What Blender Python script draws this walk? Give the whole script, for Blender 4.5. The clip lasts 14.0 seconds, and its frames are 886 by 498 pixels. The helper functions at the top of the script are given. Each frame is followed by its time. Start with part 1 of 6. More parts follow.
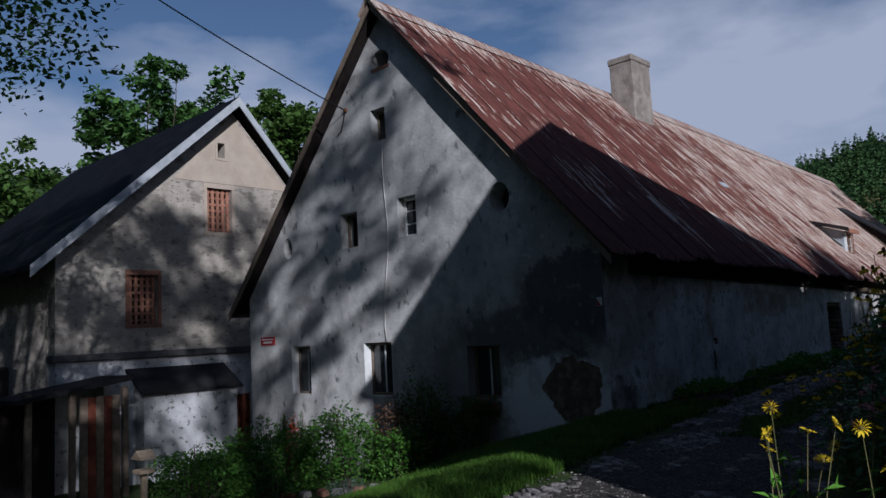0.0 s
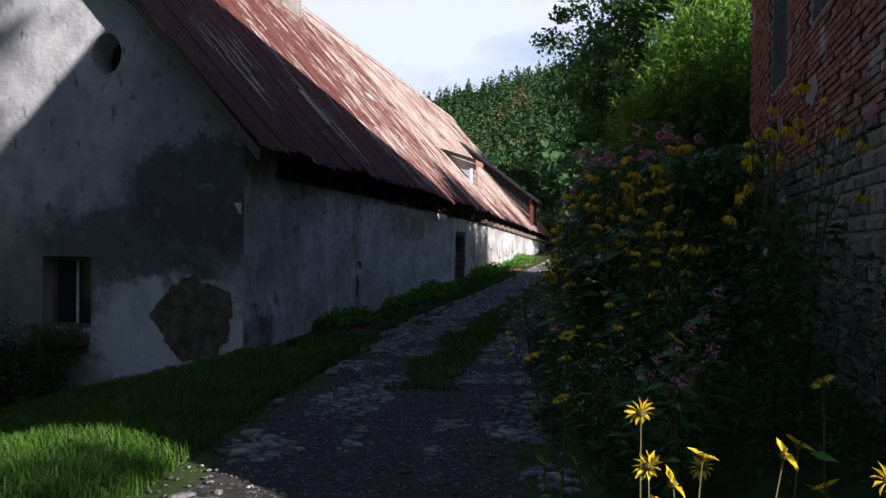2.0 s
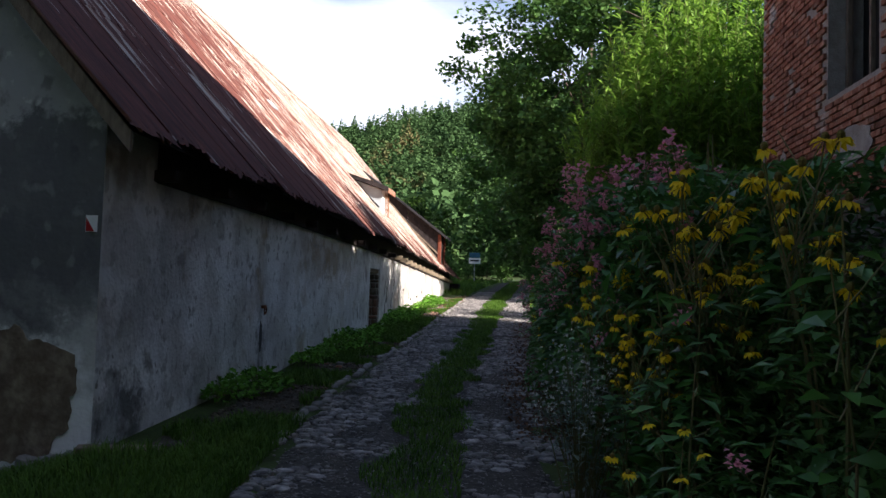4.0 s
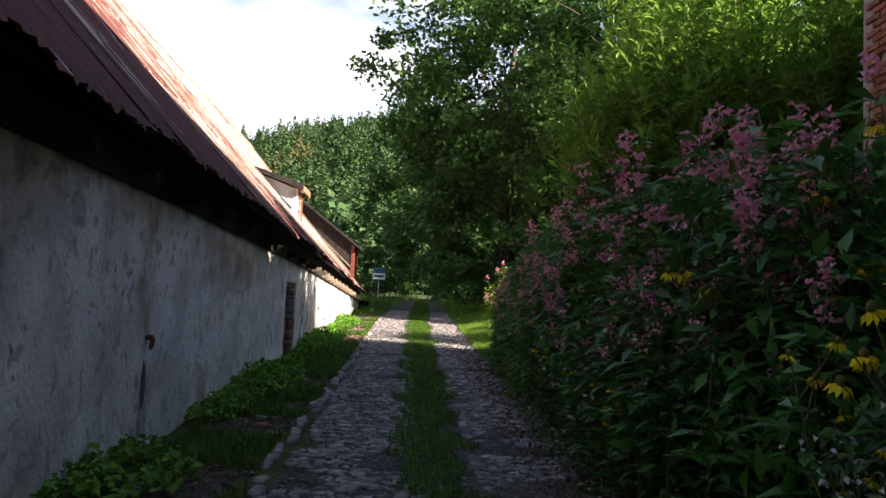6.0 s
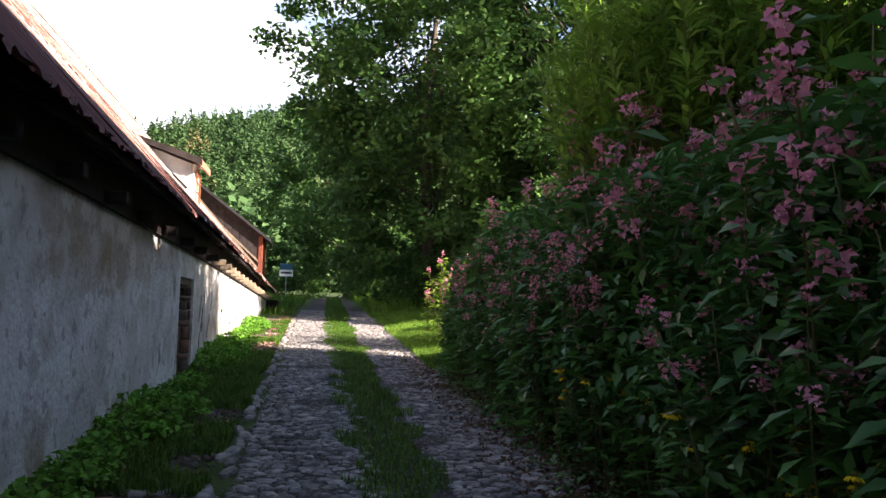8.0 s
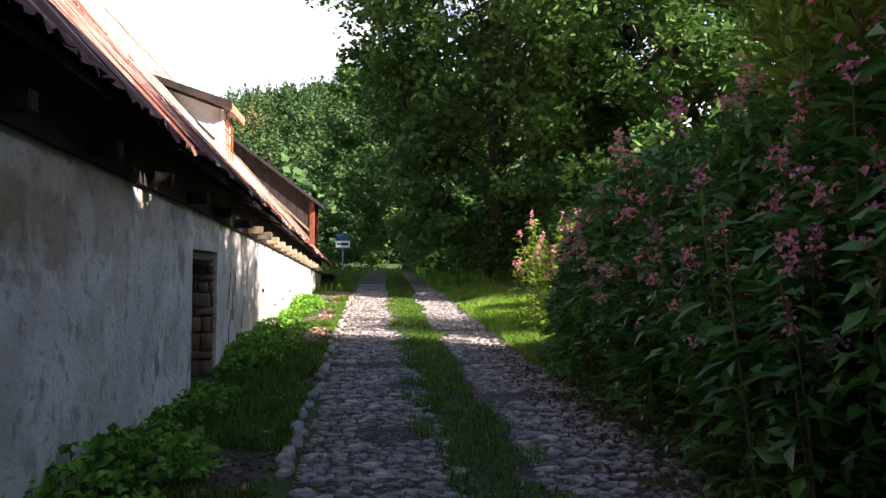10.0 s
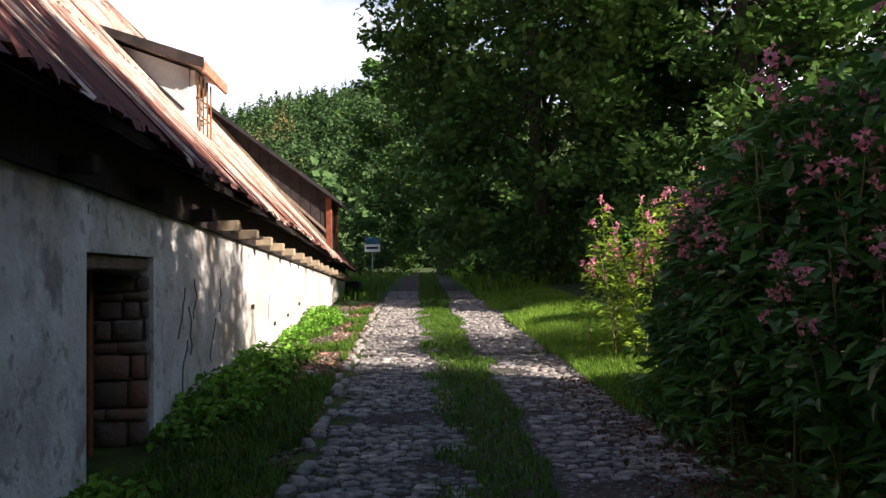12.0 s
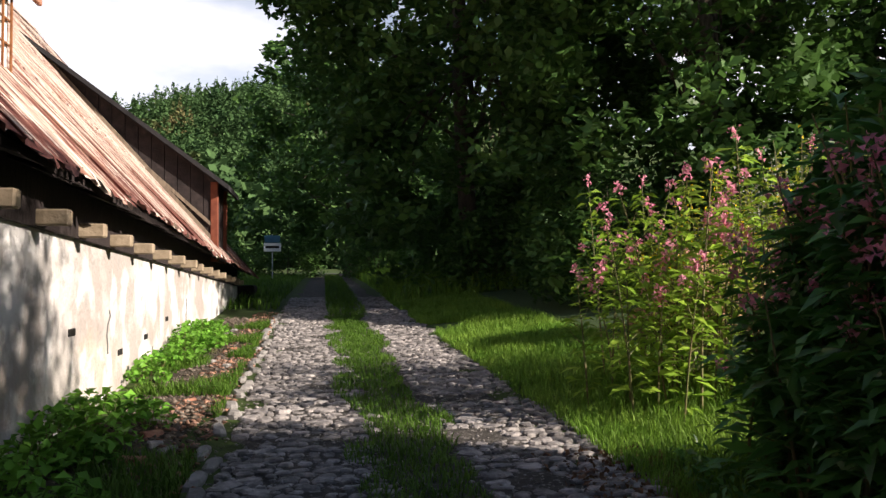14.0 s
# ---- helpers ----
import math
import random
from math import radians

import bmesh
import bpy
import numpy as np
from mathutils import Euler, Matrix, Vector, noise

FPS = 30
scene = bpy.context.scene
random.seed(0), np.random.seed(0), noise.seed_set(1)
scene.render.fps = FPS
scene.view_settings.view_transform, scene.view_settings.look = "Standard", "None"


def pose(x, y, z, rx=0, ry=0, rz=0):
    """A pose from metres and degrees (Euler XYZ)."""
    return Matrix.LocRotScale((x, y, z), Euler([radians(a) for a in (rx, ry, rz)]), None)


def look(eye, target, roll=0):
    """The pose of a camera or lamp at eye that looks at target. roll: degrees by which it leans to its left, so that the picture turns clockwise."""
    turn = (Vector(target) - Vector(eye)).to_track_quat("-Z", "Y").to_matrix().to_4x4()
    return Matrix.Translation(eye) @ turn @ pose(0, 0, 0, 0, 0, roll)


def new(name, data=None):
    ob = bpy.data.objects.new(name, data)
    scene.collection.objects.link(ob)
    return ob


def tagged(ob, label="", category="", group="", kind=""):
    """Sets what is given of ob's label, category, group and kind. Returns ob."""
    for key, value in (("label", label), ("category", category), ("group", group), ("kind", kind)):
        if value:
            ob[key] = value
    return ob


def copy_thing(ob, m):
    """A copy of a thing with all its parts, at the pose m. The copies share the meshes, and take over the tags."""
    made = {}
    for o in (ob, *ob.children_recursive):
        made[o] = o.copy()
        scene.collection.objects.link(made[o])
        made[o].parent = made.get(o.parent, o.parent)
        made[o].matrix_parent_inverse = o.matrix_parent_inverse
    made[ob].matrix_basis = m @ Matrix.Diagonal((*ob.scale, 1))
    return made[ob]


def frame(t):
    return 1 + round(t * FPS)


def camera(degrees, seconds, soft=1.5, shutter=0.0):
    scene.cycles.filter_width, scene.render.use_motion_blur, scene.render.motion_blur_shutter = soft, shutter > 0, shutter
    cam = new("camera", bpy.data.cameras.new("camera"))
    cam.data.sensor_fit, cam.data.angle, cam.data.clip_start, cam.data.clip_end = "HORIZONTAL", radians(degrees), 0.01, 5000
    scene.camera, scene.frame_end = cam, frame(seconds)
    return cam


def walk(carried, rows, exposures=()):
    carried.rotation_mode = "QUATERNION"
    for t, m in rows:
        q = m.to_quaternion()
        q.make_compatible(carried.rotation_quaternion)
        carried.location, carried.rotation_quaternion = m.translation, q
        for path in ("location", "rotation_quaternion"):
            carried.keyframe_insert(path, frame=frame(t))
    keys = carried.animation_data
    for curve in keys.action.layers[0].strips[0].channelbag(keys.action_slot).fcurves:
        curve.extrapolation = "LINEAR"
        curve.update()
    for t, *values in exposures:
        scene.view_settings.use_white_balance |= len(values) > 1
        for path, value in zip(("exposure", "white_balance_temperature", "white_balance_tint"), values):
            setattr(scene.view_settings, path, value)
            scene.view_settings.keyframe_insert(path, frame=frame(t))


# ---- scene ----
cam = camera(59.5, 14.0)
PATH = [
    (0, (7.5, -12.204, 1.581), (6.143, -10.752, 1.806), -3.0),
    (0.5, (7.117, -11.665, 1.519), (5.979, -10.043, 1.792), -0.8),
    (1, (6.697, -11.226, 1.611), (5.91, -9.392, 1.751), -0.5),
    (1.5, (6.111, -10.506, 1.594), (5.42, -8.629, 1.625), -0.3),
    (2, (5.485, -9.761, 1.587), (4.971, -7.828, 1.577), 0.6),
    (2.5, (4.92, -8.928, 1.644), (4.429, -6.989, 1.659), 1.5),
    (3, (4.499, -8.255, 1.651), (4.207, -6.277, 1.714), 1.1),
    (3.5, (4.175, -7.505, 1.605), (3.916, -5.523, 1.687), 1.6),
    (6, (2.479, -3.008, 1.63), (2.551, -1.015, 1.779), 2.5),
    (6.5, (2.289, -2.226, 1.626), (2.196, -0.234, 1.779), 1.3),
    (7, (2.168, -1.312, 1.652), (2.263, 0.682, 1.767), 1.5),
    (7.5, (2.058, -0.594, 1.657), (2.299, 1.386, 1.799), 1.5),
    (8, (1.996, 0.254, 1.65), (2.315, 2.222, 1.799), 1.5),
    (8.5, (1.921, 0.984, 1.668), (2.243, 2.951, 1.837), -0.2),
    (9, (1.919, 1.98, 1.695), (2.121, 3.964, 1.845), 2.1),
    (11.3, (1.982, 5.893, 1.753), (2.15, 7.886, 1.758), -1.5),
    (11.5, (2.003, 6.243, 1.753), (2.191, 8.233, 1.805), -0.9),
    (12, (2.088, 7.153, 1.789), (2.177, 9.15, 1.865), -0.9),
    (12.5, (2.09, 7.972, 1.781), (2.284, 9.963, 1.792), -0.8),
    (13, (2.058, 8.961, 1.812), (2.115, 10.96, 1.802), -0.3),
    (13.5, (2.03, 9.681, 1.822), (2.33, 11.659, 1.812), -0.8),
    (14, (2.012, 10.562, 1.88), (2.347, 12.532, 1.957), -0.5),
]
walk(cam, [(t, look(eye, target, lean)) for t, eye, target, lean in PATH],
     [(0, -0.25, 5350, 15), (1.0, 0.25, 5500, 16), (1.5, 0.65, 5700, 16), (2.0, 1.0, 5800, 16), (3.0, 1.4, 6000, 14), (6.0, 2.15, 6850, 18), (7.0, 2.2, 6850, 18), (8.0, 2.5, 6800, 18), (9.0, 2.55, 6850, 19), (11.5, 1.95, 6850, 18), (12.0, 1.8, 6850, 17), (13.5, 1.38, 6750, 15), (14.0, 1.35, 6750, 15)])

# ---- light ----
SUN_WAY = Vector((1.0, -0.553, 0.501)).normalized()
world = bpy.data.worlds.new("sky")
scene.world = world
world.use_nodes = True
wt = world.node_tree
wt.nodes.clear()
sky = wt.nodes.new("ShaderNodeTexSky")
sky.sky_type = "NISHITA"
sky.sun_disc = False
sky.sun_elevation = math.asin(SUN_WAY.z)
sky.sun_rotation = math.atan2(SUN_WAY.x, SUN_WAY.y)
sky.air_density, sky.dust_density, sky.ozone_density = 1.0, 0.6, 1.5
wco = wt.nodes.new("ShaderNodeTexCoord")
wmap = wt.nodes.new("ShaderNodeMapping")
wmap.inputs["Scale"].default_value = (1.0, 1.0, 2.6)
wmap.inputs["Location"].default_value = (0.35, 0.1, 0.0)
cloud = wt.nodes.new("ShaderNodeTexNoise")
cloud.inputs["Scale"].default_value = 2.3
cloud.inputs["Detail"].default_value = 7.0
cloud.inputs["Roughness"].default_value = 0.5
cramp = wt.nodes.new("ShaderNodeValToRGB")
cramp.color_ramp.elements[0].position = 0.40
cramp.color_ramp.elements[1].position = 0.58
wmix = wt.nodes.new("ShaderNodeMix")
wmix.data_type = "RGBA"
wmix.inputs["B"].default_value = (7.5, 7.75, 8.4, 1.0)
wbg = wt.nodes.new("ShaderNodeBackground")
wbg.inputs["Strength"].default_value = 0.06
wout = wt.nodes.new("ShaderNodeOutputWorld")
wt.links.new(wco.outputs["Generated"], wmap.inputs["Vector"])
wt.links.new(wmap.outputs["Vector"], cloud.inputs["Vector"])
wsep = wt.nodes.new("ShaderNodeSeparateXYZ")
wrise = wt.nodes.new("ShaderNodeMapRange")
wrise.inputs["From Min"].default_value, wrise.inputs["From Max"].default_value = 0.10, 0.52
wrise.inputs["To Min"].default_value, wrise.inputs["To Max"].default_value = 0.14, -0.17
wadd = wt.nodes.new("ShaderNodeMath")
wt.links.new(wco.outputs["Generated"], wsep.inputs["Vector"])
wt.links.new(wsep.outputs["Z"], wrise.inputs["Value"])
wt.links.new(cloud.outputs["Fac"], wadd.inputs[0])
wt.links.new(wrise.outputs["Result"], wadd.inputs[1])
wt.links.new(wadd.outputs["Value"], cramp.inputs["Fac"])
wt.links.new(cramp.outputs["Color"], wmix.inputs["Factor"])
wt.links.new(sky.outputs["Color"], wmix.inputs["A"])
wt.links.new(wmix.outputs["Result"], wbg.inputs["Color"])
wt.links.new(wbg.outputs["Background"], wout.inputs["Surface"])

sun = new("sun", bpy.data.lights.new("sun", "SUN"))
sun.data.energy, sun.data.angle, sun.data.color = 4.6, radians(0.6), (1.0, 0.93, 0.82)
sun.matrix_basis = look(SUN_WAY * 100, (0, 0, 0))


# ---- materials ----
def mat(name, colors, scale=4.0, rough=0.85, bump=0.3, bump_scale=40.0, metal=0.0, stretch=(1, 1, 1), detail=6.0,
        spread=(0.35, 0.65), vary=0.0, island=False, spots=None, through_light=0.0, stains_shade=None, over=None):
    """A surface of two or three colours mixed by noise, with fine relief; vary: brightness change from piece to piece."""
    m = bpy.data.materials.new(name)
    m.use_nodes = True
    nt = m.node_tree
    bs = nt.nodes["Principled BSDF"]
    geo = nt.nodes.new("ShaderNodeNewGeometry")
    mp = nt.nodes.new("ShaderNodeMapping")
    mp.inputs["Scale"].default_value = stretch
    nt.links.new(geo.outputs["Position"], mp.inputs["Vector"])
    no = nt.nodes.new("ShaderNodeTexNoise")
    no.inputs["Scale"].default_value, no.inputs["Detail"].default_value, no.inputs["Roughness"].default_value = scale, detail, 0.62
    nt.links.new(mp.outputs["Vector"], no.inputs["Vector"])
    rp = nt.nodes.new("ShaderNodeValToRGB")
    els = rp.color_ramp.elements
    while len(els) < len(colors):
        els.new(0.5)
    for i, c in enumerate(colors):
        els[i].position = spread[0] + (spread[1] - spread[0]) * i / max(1, len(colors) - 1)
        els[i].color = (*c, 1)
    nt.links.new(no.outputs["Fac"], rp.inputs["Fac"])
    last = rp.outputs["Color"]
    def spot(last, sc, lo, hi, col, st, most=1.0):
        n2 = nt.nodes.new("ShaderNodeTexNoise")
        n2.inputs["Scale"].default_value, n2.inputs["Detail"].default_value = sc, 5.0
        m2 = nt.nodes.new("ShaderNodeMapping")
        m2.inputs["Scale"].default_value = st
        m2.inputs["Location"].default_value = (sc, lo * 17, hi * 9 + most)
        nt.links.new(geo.outputs["Position"], m2.inputs["Vector"])
        nt.links.new(m2.outputs["Vector"], n2.inputs["Vector"])
        mr = nt.nodes.new("ShaderNodeMapRange")
        mr.inputs["From Min"].default_value, mr.inputs["From Max"].default_value = lo, hi
        mr.inputs["To Max"].default_value = most
        nt.links.new(n2.outputs["Fac"], mr.inputs["Value"])
        mx = nt.nodes.new("ShaderNodeMix")
        mx.data_type = "RGBA"
        mx.inputs["B"].default_value = (*col, 1)
        nt.links.new(mr.outputs["Result"], mx.inputs["Factor"])
        nt.links.new(last, mx.inputs["A"])
        return mx.outputs["Result"]

    for s in (spots or ()):
        last = spot(last, *s)
    if stains_shade:
        wn = nt.nodes.new("ShaderNodeTexNoise")
        wn.inputs["Scale"].default_value, wn.inputs["Detail"].default_value, wn.inputs["Roughness"].default_value = 3.0, 9.0, 0.74
        nt.links.new(geo.outputs["Position"], wn.inputs["Vector"])
        wa = nt.nodes.new("ShaderNodeVectorMath")
        wa.operation = "MULTIPLY_ADD"
        wa.inputs[1].default_value = (1.3, 1.3, 1.3)
        wa.inputs[2].default_value = (-0.65, -0.65, -0.65)
        nt.links.new(wn.outputs["Color"], wa.inputs[0])
        wp = nt.nodes.new("ShaderNodeVectorMath")
        nt.links.new(geo.outputs["Position"], wp.inputs[0])
        nt.links.new(wa.outputs["Vector"], wp.inputs[1])
        for centre, radii, col, soft, most in stains_shade:
            m3 = nt.nodes.new("ShaderNodeVectorMath")
            m3.operation = "SUBTRACT"
            m3.inputs[1].default_value = centre
            m4 = nt.nodes.new("ShaderNodeVectorMath")
            m4.operation = "DIVIDE"
            m4.inputs[1].default_value = radii
            m5 = nt.nodes.new("ShaderNodeVectorMath")
            m5.operation = "LENGTH"
            nt.links.new(wp.outputs["Vector"], m3.inputs[0])
            nt.links.new(m3.outputs["Vector"], m4.inputs[0])
            nt.links.new(m4.outputs["Vector"], m5.inputs[0])
            mr = nt.nodes.new("ShaderNodeMapRange")
            mr.inputs["From Min"].default_value, mr.inputs["From Max"].default_value = 1 + soft, 1 - soft
            mr.inputs["To Max"].default_value = most
            nt.links.new(m5.outputs["Value"], mr.inputs["Value"])
            mx = nt.nodes.new("ShaderNodeMix")
            mx.data_type = "RGBA"
            mx.inputs["B"].default_value = (*col, 1)
            nt.links.new(mr.outputs["Result"], mx.inputs["Factor"])
            nt.links.new(last, mx.inputs["A"])
            last = mx.outputs["Result"]
    for s in (over or ()):
        last = spot(last, *s)
    if vary:
        hs = nt.nodes.new("ShaderNodeHueSaturation")
        src = geo.outputs["Random Per Island"]
        if not island:
            oi = nt.nodes.new("ShaderNodeObjectInfo")
            src = oi.outputs["Random"]
        mr = nt.nodes.new("ShaderNodeMapRange")
        mr.inputs["To Min"].default_value, mr.inputs["To Max"].default_value = 1 - vary, 1 + vary
        nt.links.new(src, mr.inputs["Value"])
        nt.links.new(mr.outputs["Result"], hs.inputs["Value"])
        nt.links.new(last, hs.inputs["Color"])
        last = hs.outputs["Color"]
    nt.links.new(last, bs.inputs["Base Color"])
    bs.inputs["Roughness"].default_value, bs.inputs["Metallic"].default_value = rough, metal
    bs.inputs["Specular IOR Level"].default_value = 0.18
    if bump:
        bn = nt.nodes.new("ShaderNodeTexNoise")
        bn.inputs["Scale"].default_value, bn.inputs["Detail"].default_value = bump_scale, 8.0
        nt.links.new(geo.outputs["Position"], bn.inputs["Vector"])
        bu = nt.nodes.new("ShaderNodeBump")
        bu.inputs["Strength"].default_value, bu.inputs["Distance"].default_value = bump, 0.02
        nt.links.new(bn.outputs["Fac"], bu.inputs["Height"])
        nt.links.new(bu.outputs["Normal"], bs.inputs["Normal"])
    if through_light:
        tr = nt.nodes.new("ShaderNodeBsdfTranslucent")
        nt.links.new(last, tr.inputs["Color"])
        ms = nt.nodes.new("ShaderNodeMixShader")
        ms.inputs["Fac"].default_value = through_light
        out = nt.nodes["Material Output"]
        nt.links.new(bs.outputs["BSDF"], ms.inputs[1])
        nt.links.new(tr.outputs["BSDF"], ms.inputs[2])
        nt.links.new(ms.outputs["Shader"], out.inputs["Surface"])
    return m


M_GABLE = mat("grey_render", [(0.37, 0.365, 0.358), (0.49, 0.48, 0.465), (0.58, 0.567, 0.55)], 2.4, 0.92, 0.6, 14.0, detail=9.0,
              spots=[(0.5, 0.52, 0.68, (0.33, 0.325, 0.32), (1, 1, 0.5)), (9.0, 0.60, 0.70, (0.47, 0.46, 0.44), (1, 1, 1)), (5.0, 0.62, 0.70, (0.19, 0.185, 0.18), (1, 1, 0.6))],
              stains_shade=[((-0.45, 0, 2.3), (1.45, 9, 0.78), (0.085, 0.084, 0.088), 0.1, 0.85), ((-1.5, 0, 1.6), (2.0, 9, 0.55), (0.10, 0.10, 0.105), 0.22, 0.8), ((-3.3, 0, 0.7), (1.5, 9, 1.3), (0.13, 0.128, 0.128), 0.4, 0.7),
                      ((-1.15, 0, 0.15), (1.3, 9, 1.0), (0.72, 0.72, 0.725), 0.12, 0.88), ((-0.9, 0, 1.15), (0.5, 9, 0.22), (0.08, 0.08, 0.085), 0.3, 0.7),
                                            ((-6, 0, 9.3), (3.5, 9, 0.9), (0.24, 0.23, 0.22), 0.4, 0.6)],
              over=[(3.0, 0.52, 0.66, (0.19, 0.185, 0.18), (1, 1, 0.8), 0.3), (5.5, 0.6, 0.68, (0.5, 0.49, 0.475), (1, 1, 0.8), 0.22)])
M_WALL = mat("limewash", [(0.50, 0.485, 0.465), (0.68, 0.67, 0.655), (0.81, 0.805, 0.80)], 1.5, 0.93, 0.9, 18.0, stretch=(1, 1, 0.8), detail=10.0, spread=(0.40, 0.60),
             spots=[(1.1, 0.56, 0.63, (0.38, 0.31, 0.235), (1, 1, 0.7)), (1.9, 0.55, 0.60, (0.76, 0.755, 0.75), (1, 1, 0.9)),
                    (2.7, 0.60, 0.66, (0.30, 0.285, 0.265), (1, 1, 0.9)), (9.0, 0.62, 0.68, (0.25, 0.24, 0.225), (1, 1, 1))],
             # First two: soot at the wall's top, with eave shade put into the colour.
             stains_shade=[((0, 1.4, 3.1), (9, 4.5, 0.6), (0.12, 0.113, 0.105), 0.3, 0.75), ((0, 14, 2.75), (9, 8, 0.4), (0.2, 0.175, 0.15), 0.4, 0.55),
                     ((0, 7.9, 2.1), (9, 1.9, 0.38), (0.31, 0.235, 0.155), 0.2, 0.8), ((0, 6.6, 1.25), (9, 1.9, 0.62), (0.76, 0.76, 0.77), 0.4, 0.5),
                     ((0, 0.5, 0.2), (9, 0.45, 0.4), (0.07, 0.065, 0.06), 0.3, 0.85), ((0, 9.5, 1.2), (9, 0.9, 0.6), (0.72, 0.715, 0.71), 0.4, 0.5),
                     # The y 21 patch: earthy render, darkened further to offset the sun falling there.
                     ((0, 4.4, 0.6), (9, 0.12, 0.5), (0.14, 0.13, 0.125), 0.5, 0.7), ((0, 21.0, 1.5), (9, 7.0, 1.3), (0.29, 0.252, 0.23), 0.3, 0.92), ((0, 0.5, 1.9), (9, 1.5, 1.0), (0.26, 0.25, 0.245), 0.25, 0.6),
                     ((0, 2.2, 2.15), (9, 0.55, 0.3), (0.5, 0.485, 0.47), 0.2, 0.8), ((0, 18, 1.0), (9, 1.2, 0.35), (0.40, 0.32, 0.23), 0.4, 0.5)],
             over=[(1.0, 0.48, 0.58, (0.50, 0.475, 0.455), (1, 1, 0.9), 0.6), (2.1, 0.50, 0.60, (0.76, 0.75, 0.745), (1, 1, 0.9), 0.45), (6.0, 0.58, 0.64, (0.27, 0.255, 0.24), (1, 1, 0.9), 0.6)])
M_BROWN = mat("bare_brown_render", [(0.095, 0.07, 0.052), (0.15, 0.115, 0.085), (0.23, 0.185, 0.14)], 5.0, 0.95, 0.7, 22.0)
M_WHITE = mat("white_limewash", [(0.40, 0.40, 0.41), (0.56, 0.56, 0.56)], 3.0, 0.93, 0.6, 20.0, spots=[(7.0, 0.6, 0.66, (0.2, 0.19, 0.18), (1, 1, 1))])
M_DAMP = mat("damp_dark_render", [(0.07, 0.068, 0.068), (0.13, 0.125, 0.12)], 3.0, 0.9, 0.6, 20.0)
M_BARN = mat("barn_render", [(0.30, 0.265, 0.225), (0.42, 0.375, 0.32)], 3.0, 0.93, 1.0, 7.0, stretch=(1, 1, 1.7), detail=9.0,
             spots=[(2.0, 0.56, 0.66, (0.2, 0.175, 0.15), (1, 1, 1.5)), (6.0, 0.6, 0.66, (0.17, 0.15, 0.13), (1, 1, 2.2))])
M_BARN_UP = mat("barn_upper_render", [(0.38, 0.315, 0.25), (0.46, 0.385, 0.31)], 2.0, 0.93, 0.4, 16.0)
M_WOOD = mat("old_wood", [(0.13, 0.10, 0.075), (0.22, 0.17, 0.125)], 6.0, 0.85, 0.5, 30.0, stretch=(4, 1, 1))
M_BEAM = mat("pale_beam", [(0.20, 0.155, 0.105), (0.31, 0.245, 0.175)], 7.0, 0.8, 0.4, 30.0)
# Dark timber; also paints shade on the near joist ends and under the eaves.
M_DARKWOOD = mat("dark_and_shaded_boards", [(0.014, 0.011, 0.011), (0.036, 0.027, 0.026)], 5.0, 0.8, 0.4, 30.0, stretch=(1, 6, 1))
M_TAR = mat("dark_roofing", [(0.012, 0.012, 0.013), (0.03, 0.028, 0.03)], 2.0, 0.7, 0.4, 20.0)
M_SLATEROOF = mat("weathered_dark_roofing", [(0.004, 0.0045, 0.006), (0.012, 0.013, 0.017)], 2.0, 0.75, 0.4, 14.0)
M_SLATEROOF.node_tree.nodes["Principled BSDF"].inputs["Specular IOR Level"].default_value = 0.03
M_TRIM = mat("pale_grey_barge_board", [(0.30, 0.32, 0.34), (0.42, 0.44, 0.46)], 3.0, 0.6, 0.2, 20.0)
# Black that paints the darkness of unlit space behind openings.
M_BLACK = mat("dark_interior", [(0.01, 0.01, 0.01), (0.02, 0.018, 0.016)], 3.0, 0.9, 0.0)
M_REDDOOR = mat("red_brown_paint", [(0.11, 0.03, 0.018), (0.18, 0.055, 0.03)], 5.0, 0.7, 0.3, 25.0)
M_RUSTIRON = mat("rusty_iron", [(0.12, 0.045, 0.02), (0.24, 0.10, 0.04)], 14.0, 0.85, 0.4, 60.0)
M_REDPAINT = mat("red_enamel", [(0.32, 0.015, 0.02), (0.38, 0.025, 0.025)], 8.0, 0.4, 0.1)
M_WHITEPAINT = mat("white_paint", [(0.66, 0.66, 0.64), (0.78, 0.78, 0.77)], 5.0, 0.5, 0.15)
M_BLUEPAINT = mat("dull_blue_enamel", [(0.03, 0.10, 0.16), (0.04, 0.13, 0.2)], 5.0, 0.4, 0.1)
M_STONEPATCH = mat("chimney_render", [(0.19, 0.165, 0.14), (0.32, 0.28, 0.245)], 3.0, 0.93, 0.7, 14.0, spots=[(2.5, 0.55, 0.65, (0.2, 0.165, 0.14), (1, 1, 1))])
M_BRICK = mat("red_brick", [(0.20, 0.075, 0.045), (0.32, 0.13, 0.08), (0.36, 0.2, 0.14)], 9.0, 0.92, 0.6, 45.0, vary=0.3,
              spots=[(1.6, 0.6, 0.68, (0.42, 0.36, 0.32), (1, 1, 1))])
M_BRICKS = mat("red_brick_run", [(0.20, 0.075, 0.045), (0.32, 0.13, 0.08), (0.36, 0.2, 0.14)], 9.0, 0.92, 0.6, 45.0, vary=0.3, island=True,
               spots=[(1.6, 0.6, 0.68, (0.42, 0.36, 0.32), (1, 1, 1))])
M_JAMB = mat("old_jamb_masonry", [(0.12, 0.105, 0.095), (0.2, 0.165, 0.142), (0.24, 0.13, 0.09)], 3.0, 0.93, 0.7, 25.0, vary=0.2, island=True)
